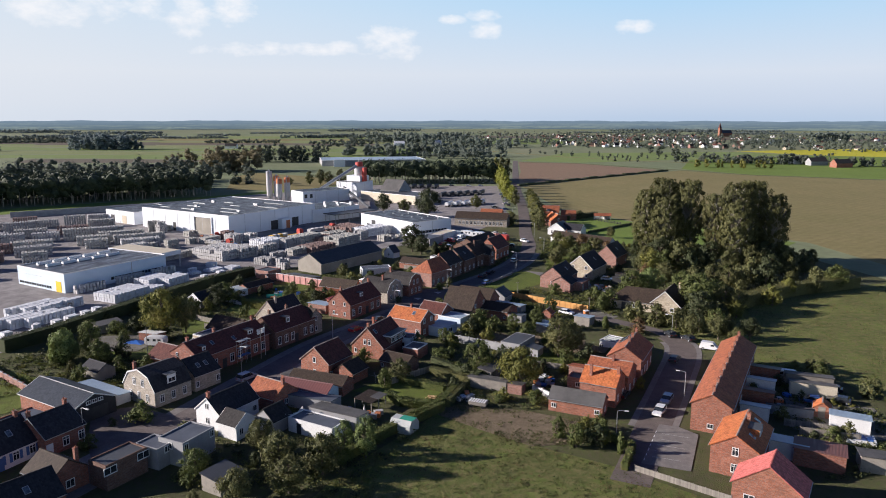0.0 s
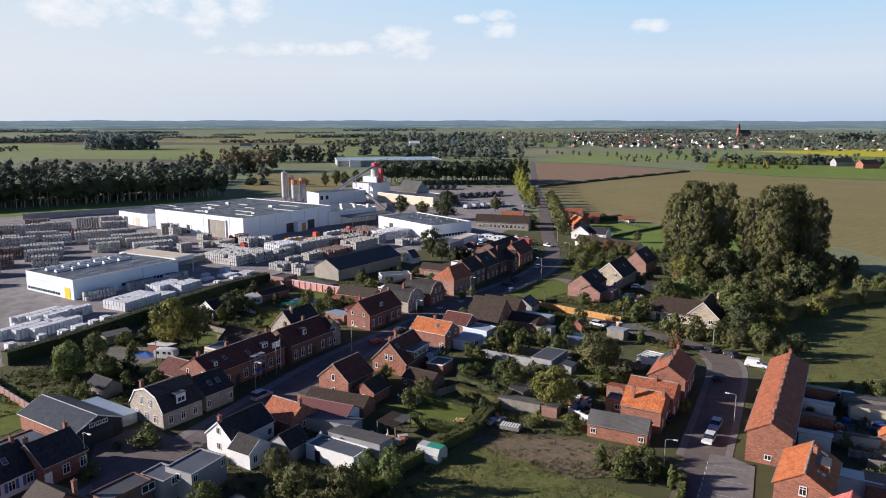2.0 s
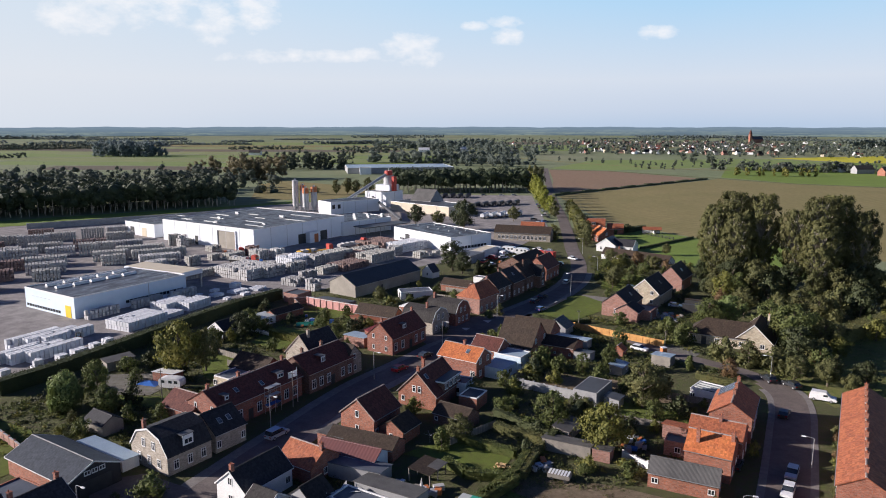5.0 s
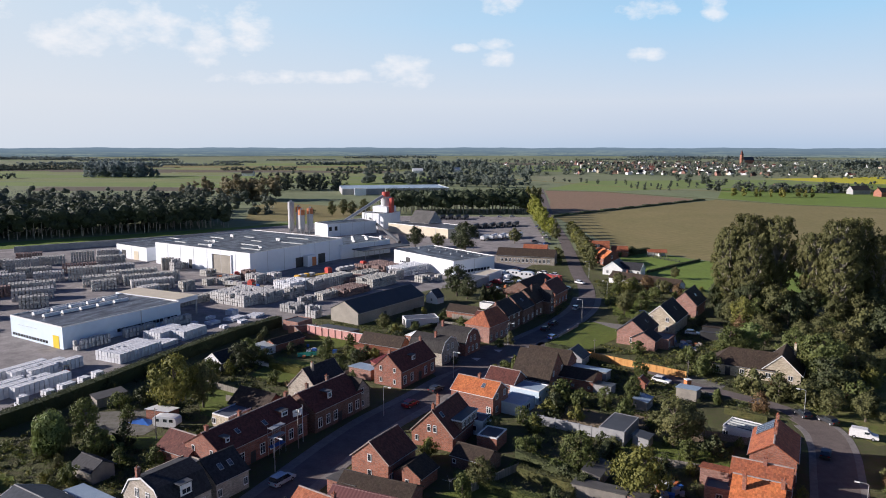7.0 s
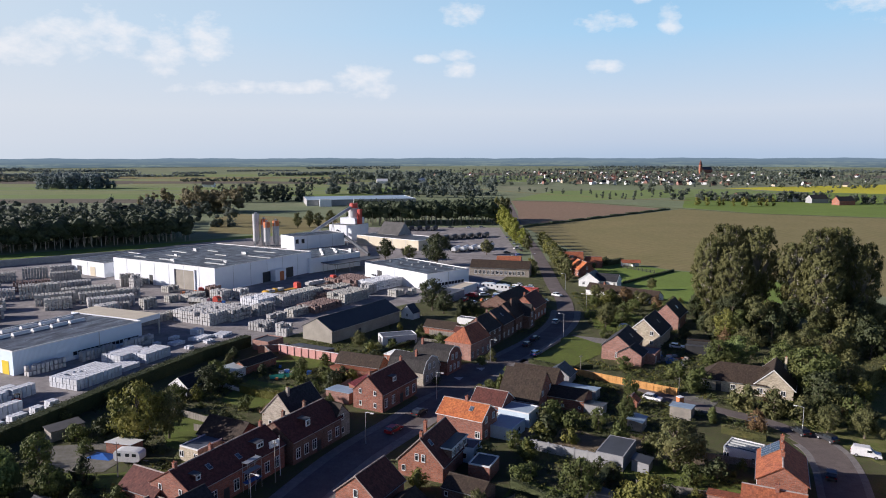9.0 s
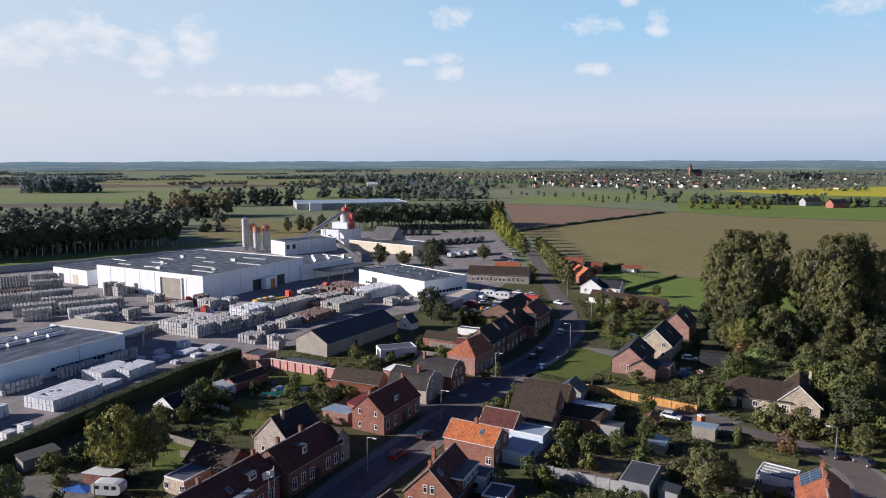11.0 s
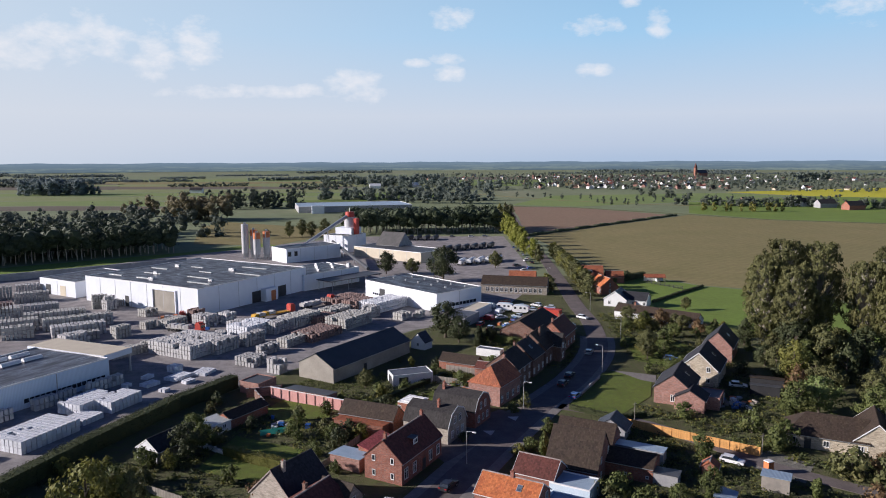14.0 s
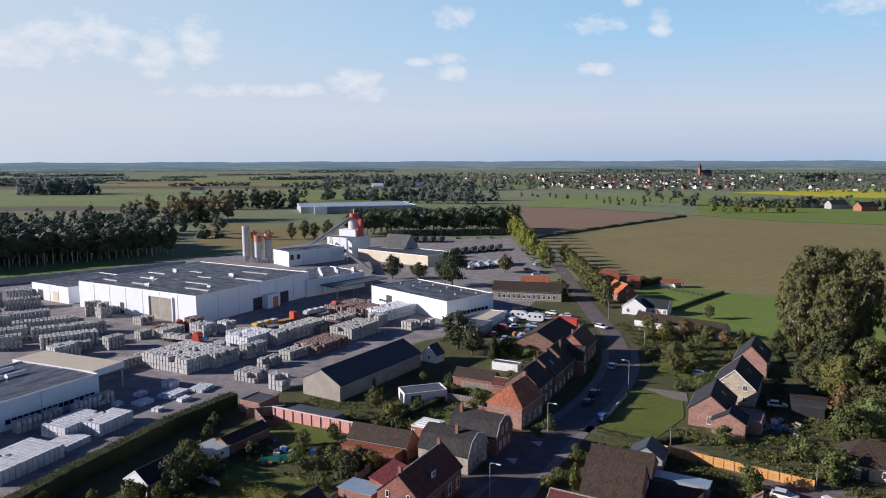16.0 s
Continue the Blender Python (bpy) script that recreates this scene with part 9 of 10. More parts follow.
# ---- trees and shrubs in the village ----
OLIVE, GREEN, YEL, DRK = "broad tree with olive green leaves", "leafy mid-green tree in a garden", "bush with yellowing autumn leaves", "dense dark green garden tree"
for x, y, h, r, kind, m, lb in [
        (-58.5, 181, 12.8, 5.8, "round", LEAF_YELLOW, "large olive-green walnut tree in the garden"), (-54, 185, 10, 3.6, "round", LEAF_OLIVE, OLIVE), (-72.5, 161, 7.6, 4.2, "willow", LEAF_WILLOW, "weeping willow with pale green leaves"),
        (-69, 166, 9.0, 3.2, "tall", LEAF_GREEN, GREEN), (-64, 160, 6, 3.0, "round", LEAF_GREEN, GREEN), (-61, 165, 5, 2.6, "bush", LEAF_DARK, DRK), (-54, 211, 7.2, 4.0, "round", LEAF_DARK, DRK), (-53, 216, 5, 2.6, "round", LEAF_GREEN, GREEN),
        (-15, 119, 6.0, 2.6, "round", LEAF_OLIVE, OLIVE), (-10, 112, 7.0, 3.4, "round", LEAF_OLIVE, OLIVE), (-3, 111.5, 7.0, 3.4, "round", LEAF_OLIVE, OLIVE), (-7, 106, 6, 3.4, "round", LEAF_OLIVE, OLIVE),
        (3.0, 117.5, 7.4, 2.4, "tall", LEAF_WILLOW, "pale feathery green tree in the garden"), (-1, 120, 5.5, 2.2, "tall", LEAF_WILLOW, "pale feathery green tree in the garden"), (-23, 110.5, 4.6, 2.8, "round", LEAF_GREEN, GREEN), (-14, 103, 5.5, 3, "round", LEAF_OLIVE, OLIVE),
        (31, 149.5, 8.8, 5.0, "round", LEAF_YELLOW, "round yellow-green tree by the sheds"), (22.5, 158.5, 7.4, 3.6, "round", LEAF_GREEN, GREEN), (41.5, 169.5, 9.6, 4.4, "tall", LEAF_OLIVE, OLIVE), (45, 172, 7.5, 3.6, "round", LEAF_OLIVE, OLIVE),
        (38.5, 191, 6.6, 2.6, "tall", LEAF_GREEN, GREEN), (32, 187.5, 5.4, 2.2, "tall", LEAF_GREEN, GREEN), (5.5, 152.5, 5.0, 2.8, "round", LEAF_OLIVE, "sparse fruit tree by the shed"), (2.5, 149, 4, 2.2, "bush", LEAF_GREEN, GREEN),
        (-3, 302, 11.8, 6.6, "tall", LEAF_DARK, "tall dense dark tree beside the yard"), (1, 296, 8, 4, "round", LEAF_DARK, DRK), (7, 292, 6, 3, "conifer", LEAF_DARK, "dark blue-green conifer beside the yard"), (11, 296, 5, 2.4, "round", LEAF_DARK, DRK),
        (-30, 429, 11.5, 5.2, "round", LEAF_DARK, DRK), (-2, 408, 16.5, 8.2, "round", LEAF_DARK, "large dark tree by the works car park"), (-17, 428, 8.0, 5.0, "round", LEAF_OLIVE, OLIVE), (26, 446, 9, 4.5, "round", LEAF_OLIVE, OLIVE),
        (57, 192.5, 3.6, 1.6, "column", LEAF_GREEN, "small upright green conifer by a house"), (14, 210.5, 5.0, 1.6, "column", LEAF_GREEN, "slim young street tree"), (67, 199.5, 6.0, 4.2, "bush", LEAF_OLIVE, OLIVE), (71.5, 196, 6.2, 3.8, "bush", LEAF_OLIVE, OLIVE),
        (76, 193, 6, 4, "bush", LEAF_OLIVE, OLIVE), (62, 214, 5.5, 3.6, "bush", LEAF_GREEN, GREEN), (84.4, 253.8, 11.0, 4.8, "tall", LEAF_YELLOW, "broad yellow-green tree in the thicket"), (59, 221, 5, 3, "bush", LEAF_GREEN, GREEN), (60, 212, 4.4, 2.8, "bush", LEAF_GREEN, GREEN),
        (79, 232, 8.5, 5.2, "round", LEAF_WILLOW, "pale green broad tree in the thicket"), (72, 228, 8.5, 5.0, "round", LEAF_GREEN, GREEN), (86, 222, 9.5, 5, "round", LEAF_GREEN, GREEN), (87, 209, 12, 6.5, "round", LEAF_GREEN, GREEN), (84, 199, 9, 5.5, "round", LEAF_DARK, DRK),
        (44, 209.5, 5.0, 2.6, "bush", LEAF_GREEN, GREEN), (14, 237.5, 3.4, 2.0, "bush", LEAF_OLIVE, OLIVE), (11, 234.5, 2.6, 1.8, "bush", LEAF_GREEN, GREEN), (-36, 192.5, 4.2, 2.6, "bush", LEAF_BROWN, "russet bare-looking shrub beside the terrace"), (-33, 197, 3.4, 2.2, "bush", LEAF_GREEN, GREEN),
        (-36.5, 222, 3.4, 1.7, "bush", LEAF_GREEN, GREEN), (26.2, 181.9, 1.9, 1.3, "bush", LEAF_WILLOW, "pale pampas-like clump in a garden"), (-27.5, 219.5, 3.6, 2.0, "round", LEAF_GREEN, GREEN), (-26, 216, 4.2, 2.4, "bush", LEAF_DARK, DRK), (-56, 221, 5.4, 3.0, "round", LEAF_GREEN, GREEN), (-30, 212, 3.0, 1.8, "bush", LEAF_GREEN, GREEN),
        (23, 192, 5.5, 3.2, "bush", LEAF_GREEN, GREEN), (27, 189, 4.4, 2.6, "bush", LEAF_GREEN, GREEN), (21, 184, 5.2, 3.0, "bush", LEAF_DARK, DRK), (25, 181.5, 3.4, 2.0, "bush", LEAF_YELLOW, YEL), (35, 182, 4.8, 2.6, "bush", LEAF_GREEN, GREEN),
        (36, 126.5, 4.0, 1.9, "bush", LEAF_GREEN, GREEN), (38.5, 122.5, 4.4, 1.8, "bush", LEAF_GREEN, GREEN), (43.5, 124, 4.6, 1.5, "column", LEAF_GREEN, "narrow green shrub by the parking bays"), (41, 127.5, 3.4, 2.2, "bush", LEAF_YELLOW, YEL), (33.5, 141, 3.0, 2.0, "bush", LEAF_GREEN, GREEN),
        (45.6, 120.5, 4.0, 1.2, "column", LEAF_GREEN, "narrow green shrub by the parking bays"), (27, 142.5, 2.6, 2.0, "bush", LEAF_YELLOW, YEL), (66.5, 138.5, 2.6, 1.5, "bush", LEAF_BROWN, "dark red shrub in a front garden"), (68, 145, 2.8, 1.4, "bush", LEAF_YELLOW, YEL),
        (70.5, 150, 2.6, 1.4, "bush", LEAF_OLIVE, OLIVE), (64, 133, 2.2, 1.3, "bush", LEAF_BROWN, "brown shrub in a front garden"), (73.5, 200.5, 4.4, 3.0, "bush", LEAF_BROWN, "brownish shrub at the street end"), (65, 189, 4.0, 3.0, "bush", LEAF_BROWN, "brownish shrub at the street end"),
        (96, 156, 2.8, 2.0, "bush", LEAF_GREEN, GREEN), (101, 146, 3, 2.2, "bush", LEAF_DARK, DRK), (94, 122, 4, 2.4, "bush", LEAF_OLIVE, OLIVE), (84, 127, 2.6, 2.2, "bush", LEAF_GREEN, GREEN), (92, 160, 2.8, 2.4, "bush", LEAF_GREEN, GREEN),
        (56, 258, 5, 3.0, "round", LEAF_GREEN, GREEN), (54, 276, 5.6, 3.2, "round", LEAF_OLIVE, OLIVE), (57, 286, 6.2, 3.4, "round", LEAF_OLIVE, OLIVE), (64, 292, 5.0, 3.0, "bush", LEAF_GREEN, GREEN), (70, 300, 4.6, 3.0, "bush", LEAF_GREEN, GREEN),
        (62, 310, 5.2, 3.0, "round", LEAF_YELLOW, YEL), (74, 312, 5, 3.2, "bush", LEAF_OLIVE, OLIVE), (82, 300, 4, 2.6, "bush", LEAF_GREEN, GREEN), (66, 266, 3.6, 2.4, "bush", LEAF_GREEN, GREEN), (84, 268, 6, 4, "round", LEAF_DARK, DRK),
        (-20, 246, 3.6, 2.2, "bush", LEAF_GREEN, GREEN), (-24, 252, 5.0, 2.4, "round", LEAF_OLIVE, OLIVE), (-14, 250, 3.0, 2.0, "bush", LEAF_GREEN, GREEN), (0, 256, 3.4, 2.2, "bush", LEAF_GREEN, GREEN), (-31, 234, 3.4, 2.0, "bush", LEAF_GREEN, GREEN),
        (-67, 178, 3.0, 2.2, "bush", LEAF_GREEN, GREEN), (-72, 184, 3.6, 2.8, "bush", LEAF_GREEN, GREEN), (-66, 192, 4.4, 2.6, "bush", LEAF_DARK, DRK), (-62, 198, 4.6, 3.0, "bush", LEAF_GREEN, GREEN), (-68, 187, 4, 2.8, "bush", LEAF_DARK, DRK),
        (-80, 172, 4.2, 3.0, "bush", LEAF_DARK, DRK), (-58, 157, 3.2, 2.2, "bush", LEAF_GREEN, GREEN), (-52, 158, 3.4, 2.4, "bush", LEAF_GREEN, GREEN), (-49, 152, 2.8, 1.8, "bush", LEAF_OLIVE, OLIVE), (-30, 124.5, 2.8, 2.0, "bush", LEAF_OLIVE, OLIVE),
        (88, 340, 5.2, 2.4, "round", LEAF_OLIVE, "small tree in the meadow"), (84, 406, 4.5, 3.6, "round", LEAF_DARK, DRK), (61, 321, 6.0, 3.2, "round", LEAF_OLIVE, OLIVE), (66, 318, 4.8, 3.0, "bush", LEAF_GREEN, GREEN),
        (70, 313.5, 6.2, 3.2, "round", LEAF_BROWN, "russet tree before the low outbuilding"), (76, 309, 5.4, 3.0, "round", LEAF_OLIVE, OLIVE), (80, 306, 4.6, 2.8, "bush", LEAF_BROWN, "russet shrub before the low outbuilding")]:
    tree(x, y, h, r, kind, m, lb, "shrub" if kind == "bush" else "tree", "shrub" if kind == "bush" else "tree")

# more garden shrubs between the houses
rng = random.Random(77)
made = 0
OPEN_LAWNS = ([(-51, 206), (-38, 200), (-32, 204), (-33, 215), (-48, 222)], [(-46, 236), (-40, 230), (-30, 232), (-31, 238), (-43, 244)], [(-60, 196), (-53, 181), (-43, 176), (-42, 184), (-50, 198)],
              [(-78, 183), (-62, 185), (-56, 178), (-50, 164), (-66, 163), (-76, 174)], [(-6, 146.5), (-1, 151), (4, 156), (8.5, 153), (17, 147), (13, 138), (4, 140)], [(24.5, 238.5), (33, 229), (46, 244), (52, 256), (43, 270), (36, 261)])
while made < 170:
    blk = rng.choice(((-84, 160, -40, 215), (-60, 200, -14, 245), (-28, 205, 12, 275), (8, 180, 60, 232), (-24, 100, 46, 165), (48, 255, 90, 320), (76, 110, 104, 165), (-70, 100, -20, 160), (4, 140, 56, 180)))
    x, y = rng.uniform(blk[0], blk[2]), rng.uniform(blk[1], blk[3])
    if built_on(x, y, 1.4) or near_line(MAIN, x, y, 6.0) or near_line(SIDE, x, y, 5.0) or (10 < x < 42 and 95 < y < 138) or (x < -60 and y > 150 + (x + 100) * 2.4) or (x > -12 and y < 112) or any(inside(q, x, y) for q in OPEN_LAWNS):
        continue
    h = rng.uniform(1.2, 4.2)
    m, lb = rng.choice(((LEAF_GREEN, "green garden shrub by the fence"), (LEAF_OLIVE, "olive-green shrub in a garden"), (LEAF_DARK, "dark evergreen shrub in a garden"), (LEAF_GREEN, "leafy green shrub in a garden"), (LEAF_YELLOW, "yellowing shrub in the garden")))
    tree(x, y, h, h * rng.uniform(0.45, 0.8), "bush", m, lb, "shrub", "shrub", group="garden shrubs")
    made += 1

# the two groups of tall poplars with their undergrowth
for x, y, h, r in ((90, 282, 29, 8.4), (97, 285, 33.5, 9.6), (105, 281, 33, 9.2), (95, 275, 27, 8.0), (113, 271, 29, 8.0), (119, 269, 33, 9.4), (126, 273, 33.5, 9.6), (132, 268, 29, 7.6), (117, 263, 26, 8.0)):
    tree(x, y, h, r * 0.87, "poplar", LEAF_POPLAR, "tall old poplar with a ragged olive crown", "poplar", "tree", BARK_PALE, "tall poplars behind the houses")
rng = random.Random(21)
belt = [(88, 250), (92, 262), (98, 254), (104, 262), (110, 252), (118, 250), (126, 254), (134, 256), (142, 262), (86, 240), (94, 236), (102, 242), (110, 240), (118, 238), (128, 242), (138, 246), (90, 226), (98, 222), (106, 228), (114, 226), (122, 230), (132, 234),
        (88, 214), (94, 208), (100, 214), (90, 200), (96, 204), (86, 191), (90, 193), (142, 240), (84, 262), (88, 290), (104, 296), (148, 252), (112, 218), (80, 244), (84, 184), (81, 190), (78, 186.5), (87, 180), (92, 184), (88, 197), (108, 275), (112, 280), (101, 270), (105, 236), (110, 246)]
for i, (x, y) in enumerate(belt):
    m = [LEAF_POPLAR, LEAF_OLIVE, LEAF_POPLAR, LEAF_GREEN, LEAF_OLIVE, LEAF_BROWN if i % 2 else LEAF_YELLOW, LEAF_DARK][rng.randrange(7)]
    h = rng.uniform(5, 9.5) if y > 205 else rng.uniform(4, 6.5)
    if y < 236 and x > 99:
        h = min(h, 6.0)
    tree(x, y, h, h * rng.uniform(0.45, 0.6), rng.choice(("round", "tall", "bush")), m, "thicket tree below the poplars", "thicket_tree", "tree", group="thicket below the poplars")
for i, (x, y, h) in enumerate(((87, 270, 9), (91, 266, 12), (97, 263, 13), (102, 266, 11), (108, 263, 12), (113, 258, 10), (121, 258, 11.5), (127, 262, 12.5), (134, 262, 11), (139, 267, 9), (93, 272, 13), (100, 274, 12), (123, 264, 10), (145, 270, 8), (151, 276, 7), (138, 274, 10))):
    tree(x, y, h, h * 0.47, "tall", (LEAF_POPLAR, LEAF_DARK, LEAF_OLIVE)[i % 3], "leafy undergrowth tree below the poplars", "thicket_tree", "tree", group="thicket below the poplars")

# avenue along the road
for i, (x, y, h, r) in enumerate(((49, 612, 17, 6), (50, 596, 16, 6), (49, 578, 16, 6), (49, 560, 15, 5.5), (48.5, 540, 15, 5.5), (49, 520, 15, 5.2), (48, 500, 14, 5.0), (51, 482, 12, 4.6), (52, 466, 10, 4.0),
                                  (63, 484, 9.2, 4.9), (62.5, 470, 9.2, 5.1), (62, 459, 9.2, 4.9), (61.5, 448, 9.2, 5.1), (61, 438, 9.2, 4.9), (60.5, 428, 9.8, 5.1), (60, 418, 10.3, 5.4), (59.5, 408, 9.8, 5.1), (59, 398, 10.3, 5.4), (58.5, 388, 9.8, 5.1), (58, 378, 9.8, 5.1), (57.5, 369, 9.2, 4.9), (44, 392, 6, 3.4), (44, 380, 6.5, 3.6), (56, 360, 6, 3.2), (46, 630, 22, 5), (52, 640, 22, 5), (58, 660, 20, 5))):
    tree(x, y, h, r, "far", LEAF_LIME if i < 8 else (LEAF_OLIVE if i % 3 else LEAF_YELLOW), "roadside tree with bright yellow-green leaves" if i < 8 else "roadside tree with olive and yellowing leaves", "roadside_tree", "tree", group="trees along the road")
for i, (x, y) in enumerate(((-128, 596), (-112, 600), (-104, 606), (-96, 602), (-88, 612), (-176, 612))):
    tree(x, y, (7, 12, 13, 12, 13, 6)[i], (4, 5, 5.5, 5, 6, 4)[i], "tall", LEAF_OLIVE, "tree at the edge of the works", "tree", "tree", BARK_PALE)


# ---- woods: many crowns and trunks joined ----
def wood(name, label, spots, material, leaf, count, trunks=True, seed=1, low=0.32, clumps=8):
    rng = np.random.default_rng(seed)
    cr, tr = Shape(), Shape()
    for x, y, h, r in spots:
        z0 = ground_z(x, y)
        k = clumps
        cs, rs = [], []
        for i in range(k):
            a, q = rng.uniform(0, 6.283), rng.uniform(low if trunks else 0.05, 0.92)
            rr = r * 0.55 * math.sqrt(rng.uniform(0, 1)) * (1.15 - abs(q - 0.5))
            cs.append((x + rr * math.cos(a), y + rr * math.sin(a), z0 + h * q))
            rs.append(r * rng.uniform(0.45, 0.7))
        hearts(cr, rng, cs, rs, 0.78 if trunks else 0.6, 0.9)
        leaf_quads(cr, rng, cs, rs, count, leaf, 0.9)
        if trunks:
            tr.cyl((x, y, z0), (x, y, z0 + h * 0.6), 0.28, 0.15, 5, False)
    ob = tagged(part(name, cr, material), label, "woodland", kind="stuff")
    if trunks:
        part("trunks", tr, BARK_PALE, ob)
    return ob


def ground_z(x, y):
    r = math.hypot(x, y - 80)
    return 34.0 * max(0.0, (r - 2600) / 2600) ** 1.3


rng = random.Random(4)


def along(x0, y0, x1, y1, n, h0, h1, jit=3, rk=0.3):
    o = []
    for i in range(n):
        q = (i + rng.uniform(-0.3, 0.3)) / max(1, n - 1)
        h = rng.uniform(h0, h1)
        o.append((x0 + (x1 - x0) * q + rng.gauss(0, jit), y0 + (y1 - y0) * q + rng.gauss(0, jit), h, h * rk * rng.uniform(0.8, 1.25)))
    return o


spots = []
for row in range(7):
    off = row * 11
    spots += along(-262 - off * 0.75, 452 + off * 0.65, -168 - off * 0.75, 520 + off * 0.65 + row * 1.5, 30, 15.4, 17.0, 0.9, 0.43)
    spots += along(-430 - off * 0.75, 340 + off * 0.65, -266 - off * 0.75, 450 + off * 0.65, 38, 15.4, 17.0, 0.9, 0.43)
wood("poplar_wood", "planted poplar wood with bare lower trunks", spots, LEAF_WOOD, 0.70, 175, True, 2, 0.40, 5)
spots = []
for row in range(5):
    spots += along(-72, 616 + row * 10, 44, 626 + row * 11, 28, 16.2, 18.4, 0.9, 0.36)
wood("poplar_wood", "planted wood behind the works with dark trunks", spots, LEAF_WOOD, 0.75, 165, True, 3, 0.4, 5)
wood("mixed_wood", "mixed dark trees behind the poplar wood", along(-560, 540, -225, 590, 76, 14, 20, 12, 0.48) + along(-520, 610, -185, 640, 60, 11, 18, 14, 0.46) + along(-440, 700, -230, 742, 44, 11, 18, 12, 0.46), LEAF_FAR_HAZED, 0.8, 120, False, 5)
wood("mixed_wood", "olive-brown trees by the meadow", along(-254, 752, -204, 748, 13, 18, 25, 5, 0.36) + along(-252, 768, -206, 764, 11, 20, 27, 5, 0.36), LEAF_RUSSET, 0.9, 170, False, 6)
wood("mixed_wood", "bare-looking brownish trees beyond the wood", along(-318, 800, -286, 812, 9, 16, 24, 5, 0.3), LEAF_RUSSET, 0.9, 90, False, 16)
wood("mixed_wood", "row of tall dark trees beyond the meadow", along(-252, 905, -165, 925, 24, 20, 27, 4, 0.22) + along(-252, 930, -165, 948, 20, 17, 24, 5, 0.26) + along(-300, 905, -262, 900, 7, 20, 25, 5, 0.26), LEAF_FAR_HAZED, 0.9, 130, False, 7)
wood("mixed_wood", "dense grove among the crop fields", along(-690, 1262, -585, 1258, 26, 22, 27, 5, 0.34) + along(-692, 1282, -588, 1278, 26, 24, 29, 5, 0.34) + along(-690, 1302, -588, 1298, 24, 25, 30, 5, 0.34), LEAF_HORIZON_HAZED, 1.2, 120, False, 13)
wood("mixed_wood", "belt of trees beyond the warehouse", along(-165, 1095, 60, 1062, 46, 12, 19, 8, 0.42) + along(-120, 1128, 40, 1110, 34, 12, 20, 8, 0.42) + along(-30, 1010, 52, 985, 16, 10, 16, 8, 0.42), LEAF_GROVE_HAZED, 1.0, 110, False, 8)
wood("mixed_wood", "broad wood on the way to the village", along(-230, 1700, 10, 1600, 40, 20, 28, 26, 0.44) + along(-150, 1560, 30, 1520, 26, 14, 22, 20, 0.44) + along(20, 1420, 110, 1390, 16, 14, 20, 14, 0.44), LEAF_GROVE_HAZED, 1.6, 80, False, 14)
wood("hedgerow", "belt of garden trees on the meadow", along(318, 1180, 350, 1080, 8, 9, 14, 8, 0.45) + along(300, 950, 362, 915, 16, 8, 13, 9, 0.48) + along(362, 912, 470, 905, 30, 8, 14, 8, 0.48) + along(470, 870, 640, 830, 36, 7, 12, 9, 0.5), LEAF_FAR_HAZED, 0.9, 90, False, 9)
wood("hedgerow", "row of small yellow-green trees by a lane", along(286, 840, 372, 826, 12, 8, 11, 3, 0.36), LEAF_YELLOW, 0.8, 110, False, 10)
wood("hedgerow", "young trees along the country lane", along(205, 985, 240, 930, 6, 6, 9, 3, 0.3) + along(120, 1160, 300, 1000, 16, 5, 9, 4, 0.36), LEAF_FAR_HAZED, 0.7, 70, False, 11)
wood("hedgerow", "dark grove at the end of the village", along(850, 1760, 930, 1752, 14, 22, 30, 8, 0.4) + along(640, 1600, 760, 1590, 22, 9, 14, 9, 0.46), LEAF_GROVE_HAZED, 1.5, 80, False, 15)
spots = []
for i in range(900):
    a = radians(rng.uniform(57, 90))
    r = 1330 + 1250 * rng.random() ** 1.2
    spots.append((r * math.cos(a), 80 + r * math.sin(a), rng.uniform(7, 14), rng.uniform(4.5, 8.5)))
wood("village_trees", "garden trees of the distant village", spots, LEAF_FAR_HAZED, 1.4, 26, False, 12, 0.32, 3)
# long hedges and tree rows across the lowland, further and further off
for k_, (r0, r1, n, mt) in enumerate(((1350, 1900, 16, LEAF_FAR_HAZED), (1900, 2500, 26, LEAF_HORIZON_HAZED), (2500, 3280, 44, LEAF_HORIZON_HAZED))):
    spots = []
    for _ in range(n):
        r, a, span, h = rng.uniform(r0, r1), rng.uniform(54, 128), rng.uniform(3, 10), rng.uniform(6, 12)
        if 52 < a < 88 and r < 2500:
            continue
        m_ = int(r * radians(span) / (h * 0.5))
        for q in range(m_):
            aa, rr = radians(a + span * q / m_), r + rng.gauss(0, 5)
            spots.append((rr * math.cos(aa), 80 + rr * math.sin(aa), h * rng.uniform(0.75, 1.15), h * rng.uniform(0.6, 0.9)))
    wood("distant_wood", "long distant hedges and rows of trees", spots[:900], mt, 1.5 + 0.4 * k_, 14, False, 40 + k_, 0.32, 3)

# ---- the distant village with its church ----
FARH = {}


